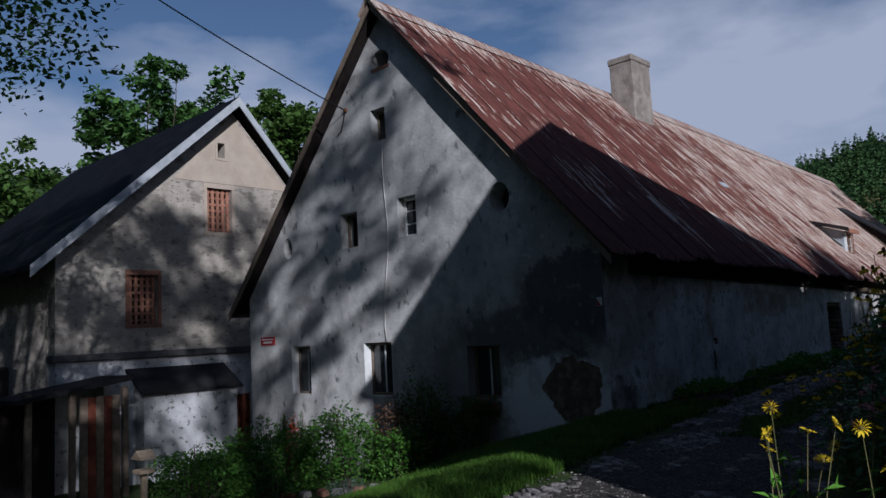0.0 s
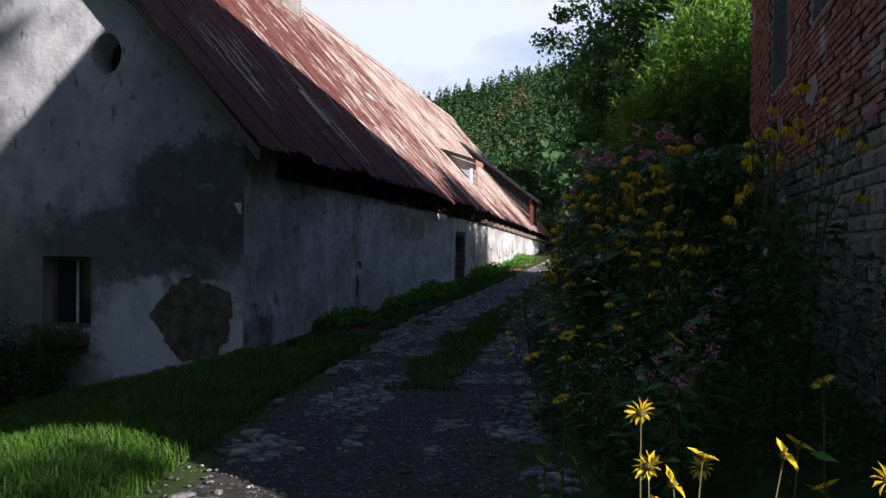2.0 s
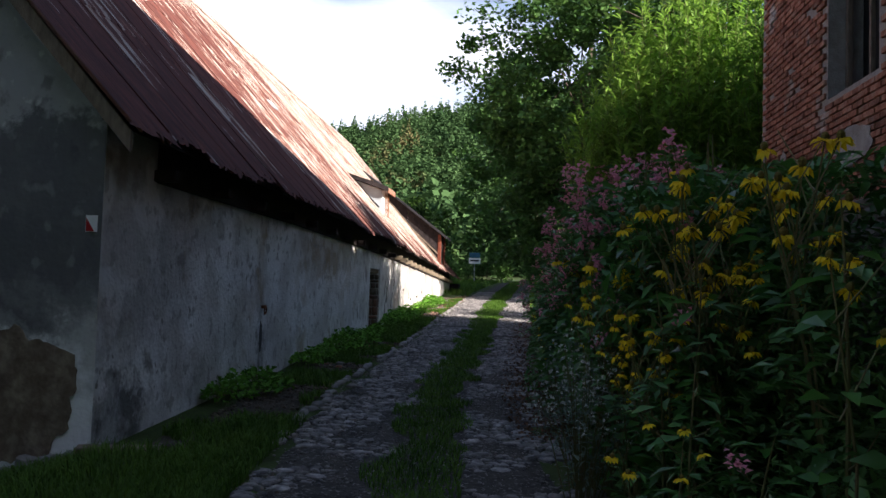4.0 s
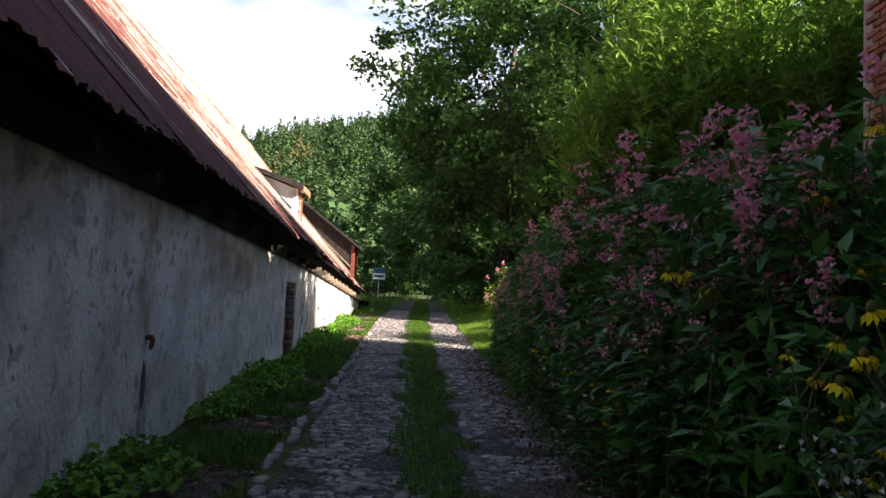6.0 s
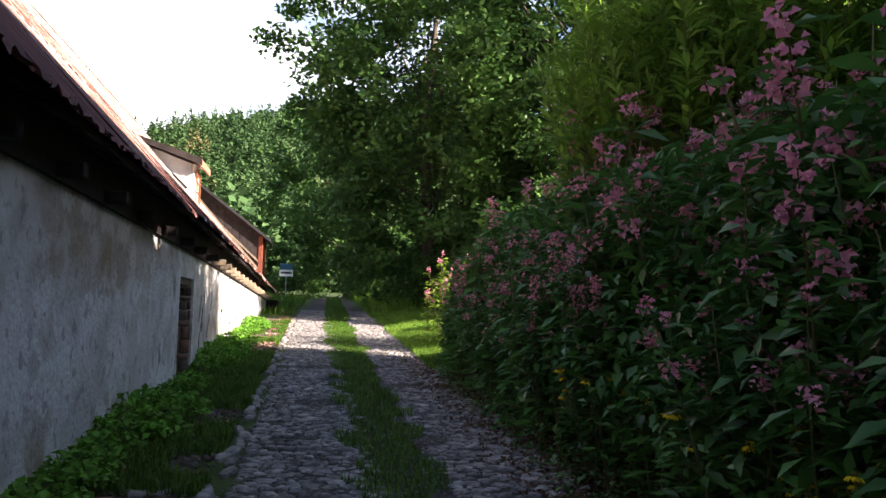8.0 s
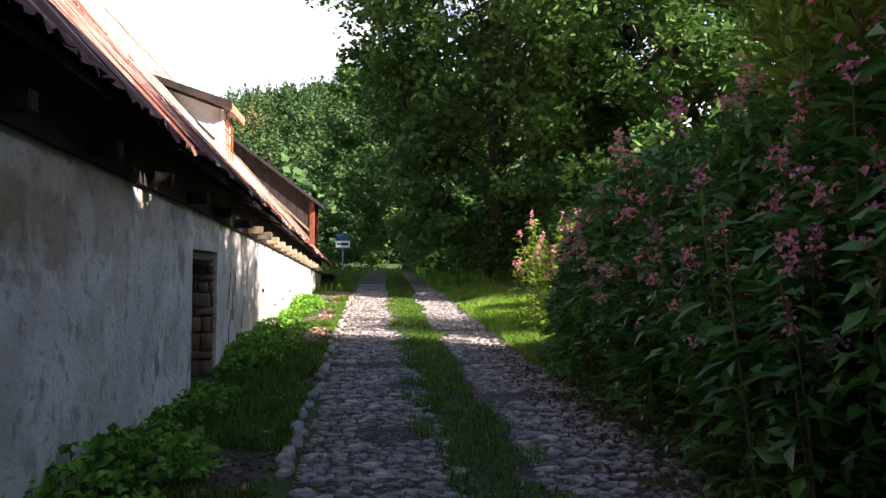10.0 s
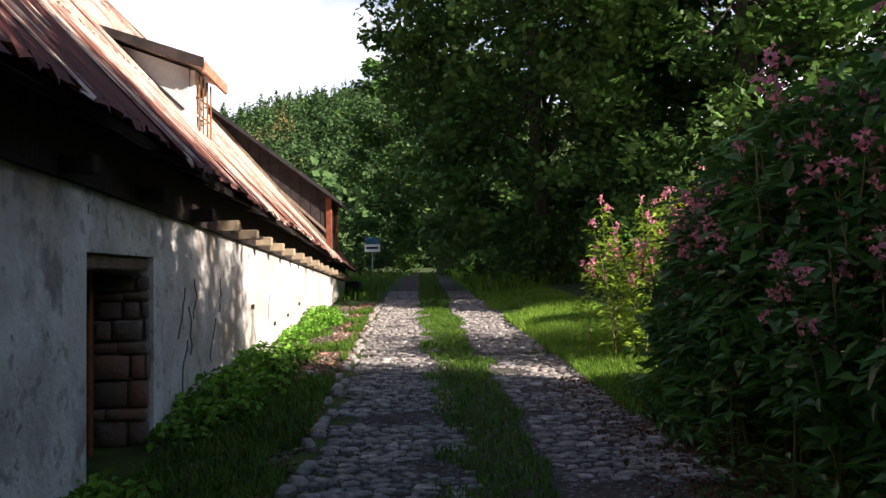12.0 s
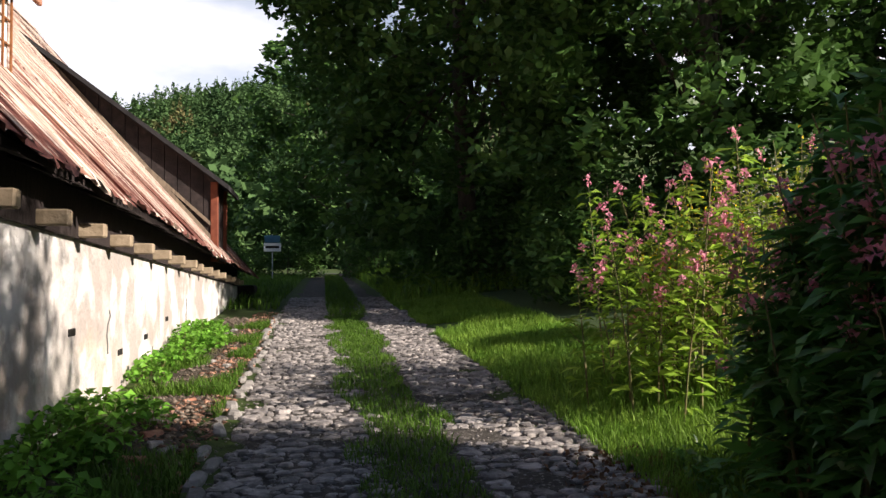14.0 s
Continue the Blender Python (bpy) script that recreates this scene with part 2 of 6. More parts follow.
M_MORTAR = mat("lime_mortar", [(0.28, 0.24, 0.21), (0.38, 0.34, 0.3)], 8.0, 0.95, 0.5, 40.0)
M_RUBBLE = mat("rubble_stone", [(0.16, 0.14, 0.11), (0.28, 0.25, 0.2)], 6.0, 0.93, 0.6, 30.0, vary=0.25, island=True)
M_COBBLE = mat("cobble_stone", [(0.10, 0.092, 0.089), (0.19, 0.174, 0.167), (0.32, 0.29, 0.272)], 9.0, 0.75, 0.4, 60.0, vary=0.32, island=True)
M_COBBLE1 = mat("cobble_piece", [(0.10, 0.092, 0.089), (0.19, 0.174, 0.167), (0.32, 0.29, 0.272)], 9.0, 0.75, 0.4, 60.0, vary=0.32)
M_KERB = mat("kerb_piece", [(0.15, 0.14, 0.13), (0.28, 0.262, 0.245)], 7.0, 0.85, 0.4, 50.0, vary=0.2)
M_SOIL = mat("soil", [(0.035, 0.028, 0.02), (0.075, 0.06, 0.045)], 5.0, 0.95, 0.7, 30.0, spots=[(22.0, 0.6, 0.68, (0.17, 0.15, 0.13), (1, 1, 1))])
M_ROADBED = mat("road_bed", [(0.03, 0.027, 0.024), (0.07, 0.062, 0.055)], 6.0, 0.95, 0.7, 40.0, spots=[(26.0, 0.58, 0.66, (0.2, 0.185, 0.17), (1, 1, 1))])
M_TURF = mat("ground_turf", [(0.03, 0.045, 0.012), (0.055, 0.085, 0.02)], 3.0, 0.95, 0.6, 30.0, spots=[(0.02, 0.5, 0.6, (0.04, 0.07, 0.025), (1, 1, 1))])
M_GRASS = mat("grass_blades", [(0.05, 0.115, 0.012), (0.10, 0.19, 0.026)], 2.5, 0.6, 0.0, vary=0.35, island=True, through_light=0.35)
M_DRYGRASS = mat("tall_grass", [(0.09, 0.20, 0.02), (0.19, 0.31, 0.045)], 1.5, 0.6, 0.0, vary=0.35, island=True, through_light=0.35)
M_WEED = mat("weed_leaves", [(0.09, 0.24, 0.025), (0.165, 0.36, 0.047)], 2.0, 0.55, 0.0, vary=0.3, island=True, through_light=0.35)
M_HEDGE = mat("hedge_leaves", [(0.05, 0.13, 0.018), (0.10, 0.22, 0.035)], 2.0, 0.5, 0.0, vary=0.35, island=True, through_light=0.3)
M_BALSAM = mat("balsam_leaves", [(0.036, 0.125, 0.024), (0.082, 0.215, 0.04)], 2.0, 0.4, 0.0, vary=0.3, island=True, through_light=0.35)
# The balsam leaves again, with sunlight put into a paler colour.
M_BALSAM_LIT = mat("sunlit_balsam_leaves", [(0.17, 0.30, 0.03), (0.29, 0.42, 0.055)], 2.0, 0.5, 0.0, vary=0.3, island=True, through_light=0.5)
M_BALSAM.node_tree.nodes["Principled BSDF"].inputs["Specular IOR Level"].default_value = 0.45
M_STEM = mat("green_stem", [(0.10, 0.12, 0.04), (0.16, 0.12, 0.06)], 5.0, 0.5, 0.0)
M_PINK = mat("pink_petals", [(0.60, 0.19, 0.28), (0.78, 0.36, 0.44)], 9.0, 0.6, 0.0, vary=0.2, island=True, through_light=0.4)
M_YELLOW = mat("yellow_petals", [(0.75, 0.53, 0.012), (0.88, 0.66, 0.03)], 9.0, 0.6, 0.0, vary=0.15, island=True, through_light=0.35)
M_CONE = mat("flower_cone", [(0.09, 0.07, 0.015), (0.16, 0.13, 0.03)], 30.0, 0.8, 0.0)
M_PALEFLOWER = mat("pale_blossom", [(0.42, 0.44, 0.38), (0.6, 0.62, 0.56)], 9.0, 0.7, 0.0, through_light=0.3)
M_REDFLOWER = mat("red_blossom", [(0.5, 0.02, 0.02), (0.65, 0.05, 0.03)], 9.0, 0.6, 0.0, through_light=0.3)
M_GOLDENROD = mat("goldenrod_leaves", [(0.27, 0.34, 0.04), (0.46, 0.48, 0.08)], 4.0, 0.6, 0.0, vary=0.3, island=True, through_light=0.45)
M_GREYLEAF = mat("grey_green_leaves", [(0.11, 0.16, 0.12), (0.2, 0.25, 0.2)], 4.0, 0.6, 0.0, vary=0.25, island=True, through_light=0.3)
M_LEAF = mat("tree_leaves", [(0.042, 0.10, 0.024), (0.09, 0.18, 0.042)], 0.8, 0.5, 0.0, vary=0.35, island=True, through_light=0.3)
M_LEAF_SUN = mat("birch_leaves", [(0.05, 0.10, 0.02), (0.09, 0.16, 0.035)], 0.8, 0.5, 0.0, vary=0.35, island=True, through_light=0.35)
M_WILLOW = mat("willow_leaves", [(0.12, 0.24, 0.03), (0.22, 0.37, 0.055)], 1.2, 0.5, 0.0, vary=0.3, island=True, through_light=0.5)
M_REDTWIG = mat("red_brown_leaves", [(0.10, 0.05, 0.03), (0.16, 0.09, 0.05)], 3.0, 0.6, 0.0, vary=0.3, island=True, through_light=0.3)
M_BARK = mat("bark", [(0.05, 0.04, 0.03), (0.11, 0.09, 0.07)], 6.0, 0.95, 0.7, 30.0, stretch=(3, 3, 0.6))
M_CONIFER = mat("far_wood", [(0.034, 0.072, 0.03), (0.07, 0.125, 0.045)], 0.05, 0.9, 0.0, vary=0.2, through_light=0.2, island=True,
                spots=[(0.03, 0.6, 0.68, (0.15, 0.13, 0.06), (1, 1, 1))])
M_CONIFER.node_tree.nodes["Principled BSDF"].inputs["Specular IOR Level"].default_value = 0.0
M_LOG = mat("cut_log_end", [(0.30, 0.16, 0.09), (0.45, 0.26, 0.16)], 12.0, 0.85, 0.3, 40.0, vary=0.2)
M_TERRACOTTA = mat("broken_brick", [(0.26, 0.11, 0.07), (0.36, 0.19, 0.13)], 12.0, 0.9, 0.5, 50.0, vary=0.2)
M_CLOD = mat("earth_clods", [(0.05, 0.038, 0.03), (0.11, 0.085, 0.066), (0.2, 0.17, 0.14)], 9.0, 0.95, 0.5, 50.0, vary=0.4, island=True)
M_TERRACRUMB = mat("brick_crumbs", [(0.16, 0.085, 0.055), (0.3, 0.17, 0.12)], 9.0, 0.95, 0.5, 50.0, vary=0.4, island=True)
M_CABLE = mat("pale_cable", [(0.45, 0.44, 0.42), (0.55, 0.54, 0.52)], 9.0, 0.6, 0.0)
M_BLACKCABLE = mat("black_cable", [(0.015, 0.015, 0.015), (0.02, 0.02, 0.02)], 9.0, 0.6, 0.0)


def glass_mat():
    m = bpy.data.materials.new("window_glass")
    m.use_nodes = True
    bs = m.node_tree.nodes["Principled BSDF"]
    bs.inputs["Base Color"].default_value = (0.03, 0.035, 0.04, 1)
    bs.inputs["Roughness"].default_value = 0.06
    bs.inputs["Specular IOR Level"].default_value = 0.6
    return m


M_GLASS = glass_mat()


def roof_mat():
    """Red-painted corrugated iron, paint flaking off in runs down the slope; the far stretch has lost most of it."""
    m = bpy.data.materials.new("rusty_corrugated_iron")
    m.use_nodes = True
    nt = m.node_tree
    bs = nt.nodes["Principled BSDF"]
    geo = nt.nodes.new("ShaderNodeNewGeometry")
    sep = nt.nodes.new("ShaderNodeSeparateXYZ")
    nt.links.new(geo.outputs["Position"], sep.inputs["Vector"])

    def noise_at(scale, stretch, detail=6.0, shift=0.0):
        mp = nt.nodes.new("ShaderNodeMapping")
        mp.inputs["Scale"].default_value = stretch
        mp.inputs["Location"].default_value = (shift, shift * 0.7, shift * 1.3)
        nt.links.new(geo.outputs["Position"], mp.inputs["Vector"])
        n = nt.nodes.new("ShaderNodeTexNoise")
        n.inputs["Scale"].default_value, n.inputs["Detail"].default_value = scale, detail
        n.inputs["Roughness"].default_value = 0.6
        nt.links.new(mp.outputs["Vector"], n.inputs["Vector"])
        return n.outputs["Fac"]

    def math_node(op, a, b=None, c=None):
        n = nt.nodes.new("ShaderNodeMath")
        n.operation = op
        for i, v in enumerate((a, b, c)):
            if v is None:
                continue
            if isinstance(v, (int, float)):
                n.inputs[i].default_value = v
            else:
                nt.links.new(v, n.inputs[i])
        return n.outputs[0]

    def mix(fac, a, b):
        n = nt.nodes.new("ShaderNodeMix")
        n.data_type = "RGBA"
        nt.links.new(fac, n.inputs["Factor"])
        for key, v in (("A", a), ("B", b)):
            if isinstance(v, tuple):
                n.inputs[key].default_value = (*v, 1)
            else:
                nt.links.new(v, n.inputs[key])
        return n.outputs["Result"]

    runs = noise_at(1.0, (0.75, 10.0, 0.75), 7.0)
    broad = noise_at(0.35, (0.6, 2.2, 0.6), 3.0, 4.0)
    oi = nt.nodes.new("ShaderNodeObjectInfo")
    age = nt.nodes.new("ShaderNodeMapRange")
    age.inputs["From Min"].default_value, age.inputs["From Max"].default_value = 6.0, 17.0
    age.inputs["To Min"].default_value, age.inputs["To Max"].default_value = -0.06, 0.115
    nt.links.new(sep.outputs["Y"], age.inputs["Value"])
    high = nt.nodes.new("ShaderNodeMapRange")
    high.inputs["From Min"].default_value, high.inputs["From Max"].default_value = 8.3, 9.4
    high.inputs["To Max"].default_value = 0.16
    nt.links.new(sep.outputs["Z"], high.inputs["Value"])
    low = nt.nodes.new("ShaderNodeMapRange")
    low.inputs["From Min"].default_value, low.inputs["From Max"].default_value = 2.3, 4.2
    low.inputs["To Min"].default_value, low.inputs["To Max"].default_value = -0.11, 0.0
    nt.links.new(sep.outputs["Z"], low.inputs["Value"])
    v = math_node("ADD", math_node("ADD", runs, low.outputs["Result"]), age.outputs["Result"])
    v = math_node("ADD", v, high.outputs["Result"])
    v = math_node("ADD", v, math_node("MULTIPLY", math_node("SUBTRACT", broad, 0.5), 0.35))
    v = math_node("ADD", v, math_node("MULTIPLY", math_node("SUBTRACT", oi.outputs["Random"], 0.5), 0.10))
    bare = nt.nodes.new("ShaderNodeMapRange")
    bare.inputs["From Min"].default_value, bare.inputs["From Max"].default_value = 0.535, 0.565
    nt.links.new(v, bare.inputs["Value"])
    paint = nt.nodes.new("ShaderNodeValToRGB")
    paint.color_ramp.elements[0].color = (0.06, 0.021, 0.018, 1)
    paint.color_ramp.elements[1].color = (0.16, 0.053, 0.038, 1)
    paint.color_ramp.elements[0].position, paint.color_ramp.elements[1].position = 0.3, 0.7
    nt.links.new(noise_at(3.0, (0.7, 3, 0.7), 6.0, 9.0), paint.inputs["Fac"])
    iron = nt.nodes.new("ShaderNodeValToRGB")
    iron.color_ramp.elements[0].color = (0.23, 0.105, 0.07, 1)
    iron.color_ramp.elements[1].color = (0.50, 0.43, 0.37, 1)
    iron.color_ramp.elements[0].position, iron.color_ramp.elements[1].position = 0.38, 0.58
    nt.links.new(noise_at(2.0, (0.7, 5, 0.7), 6.0, 14.0), iron.inputs["Fac"])
    nt.links.new(mix(bare.outputs["Result"], paint.outputs["Color"], iron.outputs["Color"]), bs.inputs["Base Color"])
    bs.inputs["Roughness"].default_value = 0.62
    bs.inputs["Specular IOR Level"].default_value = 0.35
    bu = nt.nodes.new("ShaderNodeBump")
    bu.inputs["Strength"].default_value, bu.inputs["Distance"].default_value = 0.3, 0.01
    nt.links.new(noise_at(30.0, (1, 1, 1), 6.0), bu.inputs["Height"])
    nt.links.new(bu.outputs["Normal"], bs.inputs["Normal"])
    return m


M_ROOF = roof_mat()


# ---- mesh helpers ----
rng = np.random.default_rng(7)


def mesh(name, verts, faces, material, smooth=False):
    me = bpy.data.meshes.new(name)
    if isinstance(verts, np.ndarray) and isinstance(faces, np.ndarray):
        nf, k = faces.shape
        me.vertices.add(len(verts))
        me.vertices.foreach_set("co", verts.astype(np.float32).ravel())
        me.loops.add(nf * k)
        me.loops.foreach_set("vertex_index", faces.astype(np.int32).ravel())
        me.polygons.add(nf)
        me.polygons.foreach_set("loop_start", np.arange(0, nf * k, k, dtype=np.int32))
        me.update(calc_edges=True)
    else:
        me.from_pydata([tuple(v) for v in verts], [], [tuple(f) for f in faces])
        me.update()
    if material:
        me.materials.append(material)
    if smooth:
        me.shade_smooth()
    return me


def part_mesh(name, me, parent=None, label=""):
    ob = new(name, me)
    if parent:
        ob.parent = parent
    if label:
        ob["label"] = label
    return ob


def part(name, bm, material, parent=None, label=""):
    me = bpy.data.meshes.new(name)
    bmesh.ops.recalc_face_normals(bm, faces=bm.faces)
    bm.to_mesh(me)
    bm.free()
    if material:
        me.materials.append(material)
    return part_mesh(name, me, parent, label)


def thing(name, x, y, z, label, category, group="", kind="", rz=0):
    ob = new(name)
    ob.empty_display_size = 0.2
    ob.matrix_basis = pose(x, y, z, 0, 0, rz)
    return tagged(ob, label, category, group, kind)


def add_box(bm, lo, hi, bevel=0.0, m=None):
    lo, hi = Vector(lo), Vector(hi)
    r = bmesh.ops.create_cube(bm, size=1.0)
    vs = r["verts"]
    for v in vs:
        v.co = Vector([(lo[i] + hi[i]) / 2 + v.co[i] * (hi[i] - lo[i]) for i in range(3)])
    if bevel:
        es = list({e for v in vs for e in v.link_edges})
        out = bmesh.ops.bevel(bm, geom=es, offset=bevel, segments=1, affect="EDGES")
        vs = list({v for f in out["faces"] for v in f.verts} | {v for v in vs if v.is_valid})
    if m is not None:
        bmesh.ops.transform(bm, matrix=m, verts=vs)
    return vs


def box(lo, hi, bevel=0.01, m=None):
    bm = bmesh.new()
    add_box(bm, lo, hi, bevel, m)
    return bm


def prism(outline, holes, to_world, depth, flip=False):
    """A slab from a 2D outline with holes: to_world(u, v, w) gives the place, w from 0 to depth."""
    from mathutils.geometry import tessellate_polygon
    loops = [outline] + list(holes)
    tri = tessellate_polygon([[Vector((u, v, 0)) for u, v in lp] for lp in loops])
    flat = [p for lp in loops for p in lp]
    bm = bmesh.new()
    a = [bm.verts.new(to_world(u, v, 0)) for u, v in flat]
    b = [bm.verts.new(to_world(u, v, depth)) for u, v in flat]
    for t in tri:
        try:
            bm.faces.new([a[i] for i in t])
            bm.faces.new([b[i] for i in reversed(t)])
        except ValueError:
            pass
    k = 0
    for lp in loops:
        n = len(lp)
        for i in range(n):
            i0, i1 = k + i, k + (i + 1) % n
            bm.faces.new([a[i0], a[i1], b[i1], b[i0]])
        k += n
    return bm


def rect(u0, v0, u1, v1):
    return [(u0, v0), (u1, v0), (u1, v1), (u0, v1)]


def oval(u, v, ru, rv, n=20):
    return [(u + ru * math.cos(2 * math.pi * i / n), v + rv * math.sin(2 * math.pi * i / n)) for i in range(n)]


def tube(points, radii, sides=6):
    """Vertices and faces of a tapered tube along a line of points."""
    pts = [Vector(p) for p in points]
    vs, fs = [], []
    for i, p in enumerate(pts):
        d = (pts[min(i + 1, len(pts) - 1)] - pts[max(i - 1, 0)]).normalized()
        u = d.orthogonal().normalized()
        w = d.cross(u)
        r = radii[i] if not isinstance(radii, float) else radii
        for k in range(sides):
            a = 2 * math.pi * k / sides
            vs.append(p + (u * math.cos(a) + w * math.sin(a)) * r)
    for i in range(len(pts) - 1):
        for k in range(sides):
            a, b = i * sides + k, i * sides + (k + 1) % sides
            fs.append((a, b, b + sides, a + sides))
    fs.append(tuple(range(sides))[::-1])
    fs.append(tuple(range((len(pts) - 1) * sides, len(pts) * sides)))
    return vs, fs


def join(pieces):
    vs, fs = [], []
    for v, f in pieces:
        k = len(vs)
        vs += list(v)
        fs += [tuple(i + k for i in q) for q in f]
    return vs, fs


def leaves(centres, sizes, ratio=0.5, up=0.3, fold=0.25, seed=1, ways=None, droop=0.0):
    """Folded leaves (two quads each) with their middles at the centres. ways: where each points; else at random."""
    r = np.random.default_rng(seed)
    n = len(centres)
    if ways is None:
        d = r.normal(size=(n, 3))
        d[:, 2] = d[:, 2] * 0.6 + up
    else:
        d = np.array(ways, float)
    d[:, 2] -= droop
    d /= np.linalg.norm(d, axis=1)[:, None] + 1e-9
    s = np.cross(d, np.array([0, 0, 1.0]) + r.normal(size=(n, 3)) * 0.35)
    s /= np.linalg.norm(s, axis=1)[:, None] + 1e-9
    nn = np.cross(s, d)
    L = np.asarray(sizes).reshape(-1, 1) * np.ones((n, 1))
    W = L * ratio
    c = np.asarray(centres)
    base, tip = c - d * L * 0.5, c + d * L * 0.5 - nn * L * 0.08
    mid = c + nn * 0.0
    l = c + d * L * 0.05 + s * W * 0.5 + nn * W * fold
    q = c + d * L * 0.05 - s * W * 0.5 + nn * W * fold
    vs = np.stack([base, l, tip, q, mid], 1).reshape(-1, 3)
    k = np.arange(n)[:, None] * 5
    tri = np.concatenate([k + np.array([[0, 4, 1]]), k + np.array([[1, 4, 2]]), k + np.array([[2, 4, 3]]), k + np.array([[3, 4, 0]])], 0)
    return vs, tri


def quads(centres, sizes, ratio=0.6, up=0.3, seed=1):
    """Cheaper leaves: one kinked four-corner face each."""
    r = np.random.default_rng(seed)
    n = len(centres)
    d = r.normal(size=(n, 3))
    d[:, 2] = d[:, 2] * 0.6 - up
    d /= np.linalg.norm(d, axis=1)[:, None] + 1e-9
    s = np.cross(d, np.array([0, 0, 1.0]) + r.normal(size=(n, 3)) * 0.5)
    s /= np.linalg.norm(s, axis=1)[:, None] + 1e-9
    L = np.asarray(sizes).reshape(-1, 1) * np.ones((n, 1))
    c = np.asarray(centres)
    vs = np.stack([c - d * L * 0.5, c + s * L * ratio * 0.5, c + d * L * 0.5, c - s * L * ratio * 0.5], 1).reshape(-1, 3)
    return vs, np.arange(n * 4).reshape(-1, 4)


# ---- ground ----
ROAD_Y = [-60, -12, -3, 0, 5, 10, 13.5, 17, 20, 30, 45, 80, 140]
ROAD_Z = [0.0, 0.0, 0.03, 0.08, 0.20, 0.36, 0.48, 0.66, 0.78, 1.20, 1.7, 2.6, 4.0]
MID_Y = [-60, -25, -12, -9, -6, -3, 0, 4, 30, 60, 140]
MID_X = [14, 9.5, 6.5, 4.9, 3.9, 3.3, 3.0, 2.75, 2.72, 3.2, 9.0]


def road_mid(y):
    return np.interp(y, MID_Y, MID_X)


def smooth(a, b, v):
    t = np.clip((v - a) / (b - a), 0, 1)
    return t * t * (3 - 2 * t)


def ground_z(x, y):
    x, y = np.asarray(x, float), np.asarray(y, float)
    z = np.interp(y, ROAD_Y, ROAD_Z)
    edge = road_mid(y) - 2.2
    off = np.maximum(0, np.minimum(edge, 0.3 + 0.42 * np.maximum(0, -1 - y)) - x)
    drop = 0.27 * np.minimum(off, 4.4) + 0.10 * np.clip(off - 4.4, 0, 8)
    z = z - drop * (1 - smooth(0.2, 2.5, y) * (x > -12))
    right = np.maximum(0, x - road_mid(y) - 1.5)
    z = z + 0.15 * np.minimum(right, 3.0) * smooth(-11, -5, y) + 0.02 * np.clip(right - 3.0, 0, 25) * smooth(8, 22, y)
    dist = np.hypot(x, y)
    z = z + 88 * smooth(110, 420, dist) * (0.75 + 0.25 * np.sin(np.arctan2(x, y + 1e-6) * 5 + 1.2))
    return z + 0.03 * np.sin(x * 1.7 + y * 0.9) * np.cos(y * 1.3 - x * 0.6) * (np.abs(x - road_mid(y)) > 1.5)


gx = np.unique(np.concatenate([np.linspace(-900, -60, 22), np.linspace(-60, -15, 24), np.arange(-15, 9, 0.35), np.linspace(9, 60, 26), np.linspace(60, 900, 22)]))
gy = np.unique(np.concatenate([np.linspace(-900, -60, 20), np.linspace(-60, -15, 20), np.arange(-15, 34, 0.4), np.linspace(34, 120, 30), np.linspace(120, 1000, 24)]))
GX, GY = np.meshgrid(gx, gy, indexing="ij")
gv = np.stack([GX, GY, ground_z(GX, GY)], -1).reshape(-1, 3)
ny = len(gy)
ii, jj = np.meshgrid(np.arange(len(gx) - 1), np.arange(ny - 1), indexing="ij")
k0 = (ii * ny + jj).ravel()
ground = part_mesh("ground", mesh("ground", gv, np.stack([k0, k0 + ny, k0 + ny + 1, k0 + 1], 1), M_TURF, True))
tagged(ground, "grassy earth falling away below the gable and rising beyond", "ground", kind="structure")


def strip(name, x0, x1, y0, y1, lift, material, label, category, step=0.4, cols=6, wobble=0.0):
    """A sheet on the ground between two offsets from the road's middle."""
    ys = np.arange(y0, y1 + step, step)
    us = np.linspace(0, 1, cols)
    vs = []
    for y in ys:
        a, b = x0 + wobble * math.sin(y * 1.9 + x0), x1 + wobble * math.sin(y * 1.4 + 2 + x1)
        for u in us:
            x = float(road_mid(y)) + a + (b - a) * u
            e = 0.0 if 0 < u < 1 else -0.05
            vs.append((x, y, float(ground_z(x, y)) + lift + e))
    n = len(us)
    fs = [(i * n + j, i * n + j + 1, (i + 1) * n + j + 1, (i + 1) * n + j) for i in range(len(ys) - 1) for j in range(n - 1)]
    ob = part_mesh(name, mesh(name, vs, fs, material, True))
    return tagged(ob, label, category, kind="structure")


road = strip("road", -1.5, 1.4, -20, 70, 0.02, M_ROADBED, "old cobbled lane with a grassy middle strip", "road", wobble=0.06)
strip("verge", -2.62, -1.5, 0.0, 27, 0.015, M_SOIL, "dark earth verge littered with stones beside the wall", "verge", wobble=0.05)



# ---- the long house ----
def ridge_z(y):
    return 9.62 - 0.02 * y


def eave_z(y):
    return float(np.interp(y, (0, 6, 12, 18, 26, 34), (2.88, 2.83, 2.71, 2.53, 2.25, 1.95)))


def roof_z(x, y):
    """The top of the house's roof."""
    if x > -5.6:
        return eave_z(y) + (ridge_z(y) - eave_z(y)) * (0.45 - x) / 6.05
    return ridge_z(y) - (ridge_z(y) - 2.62) * (-5.6 - x) / 6.4


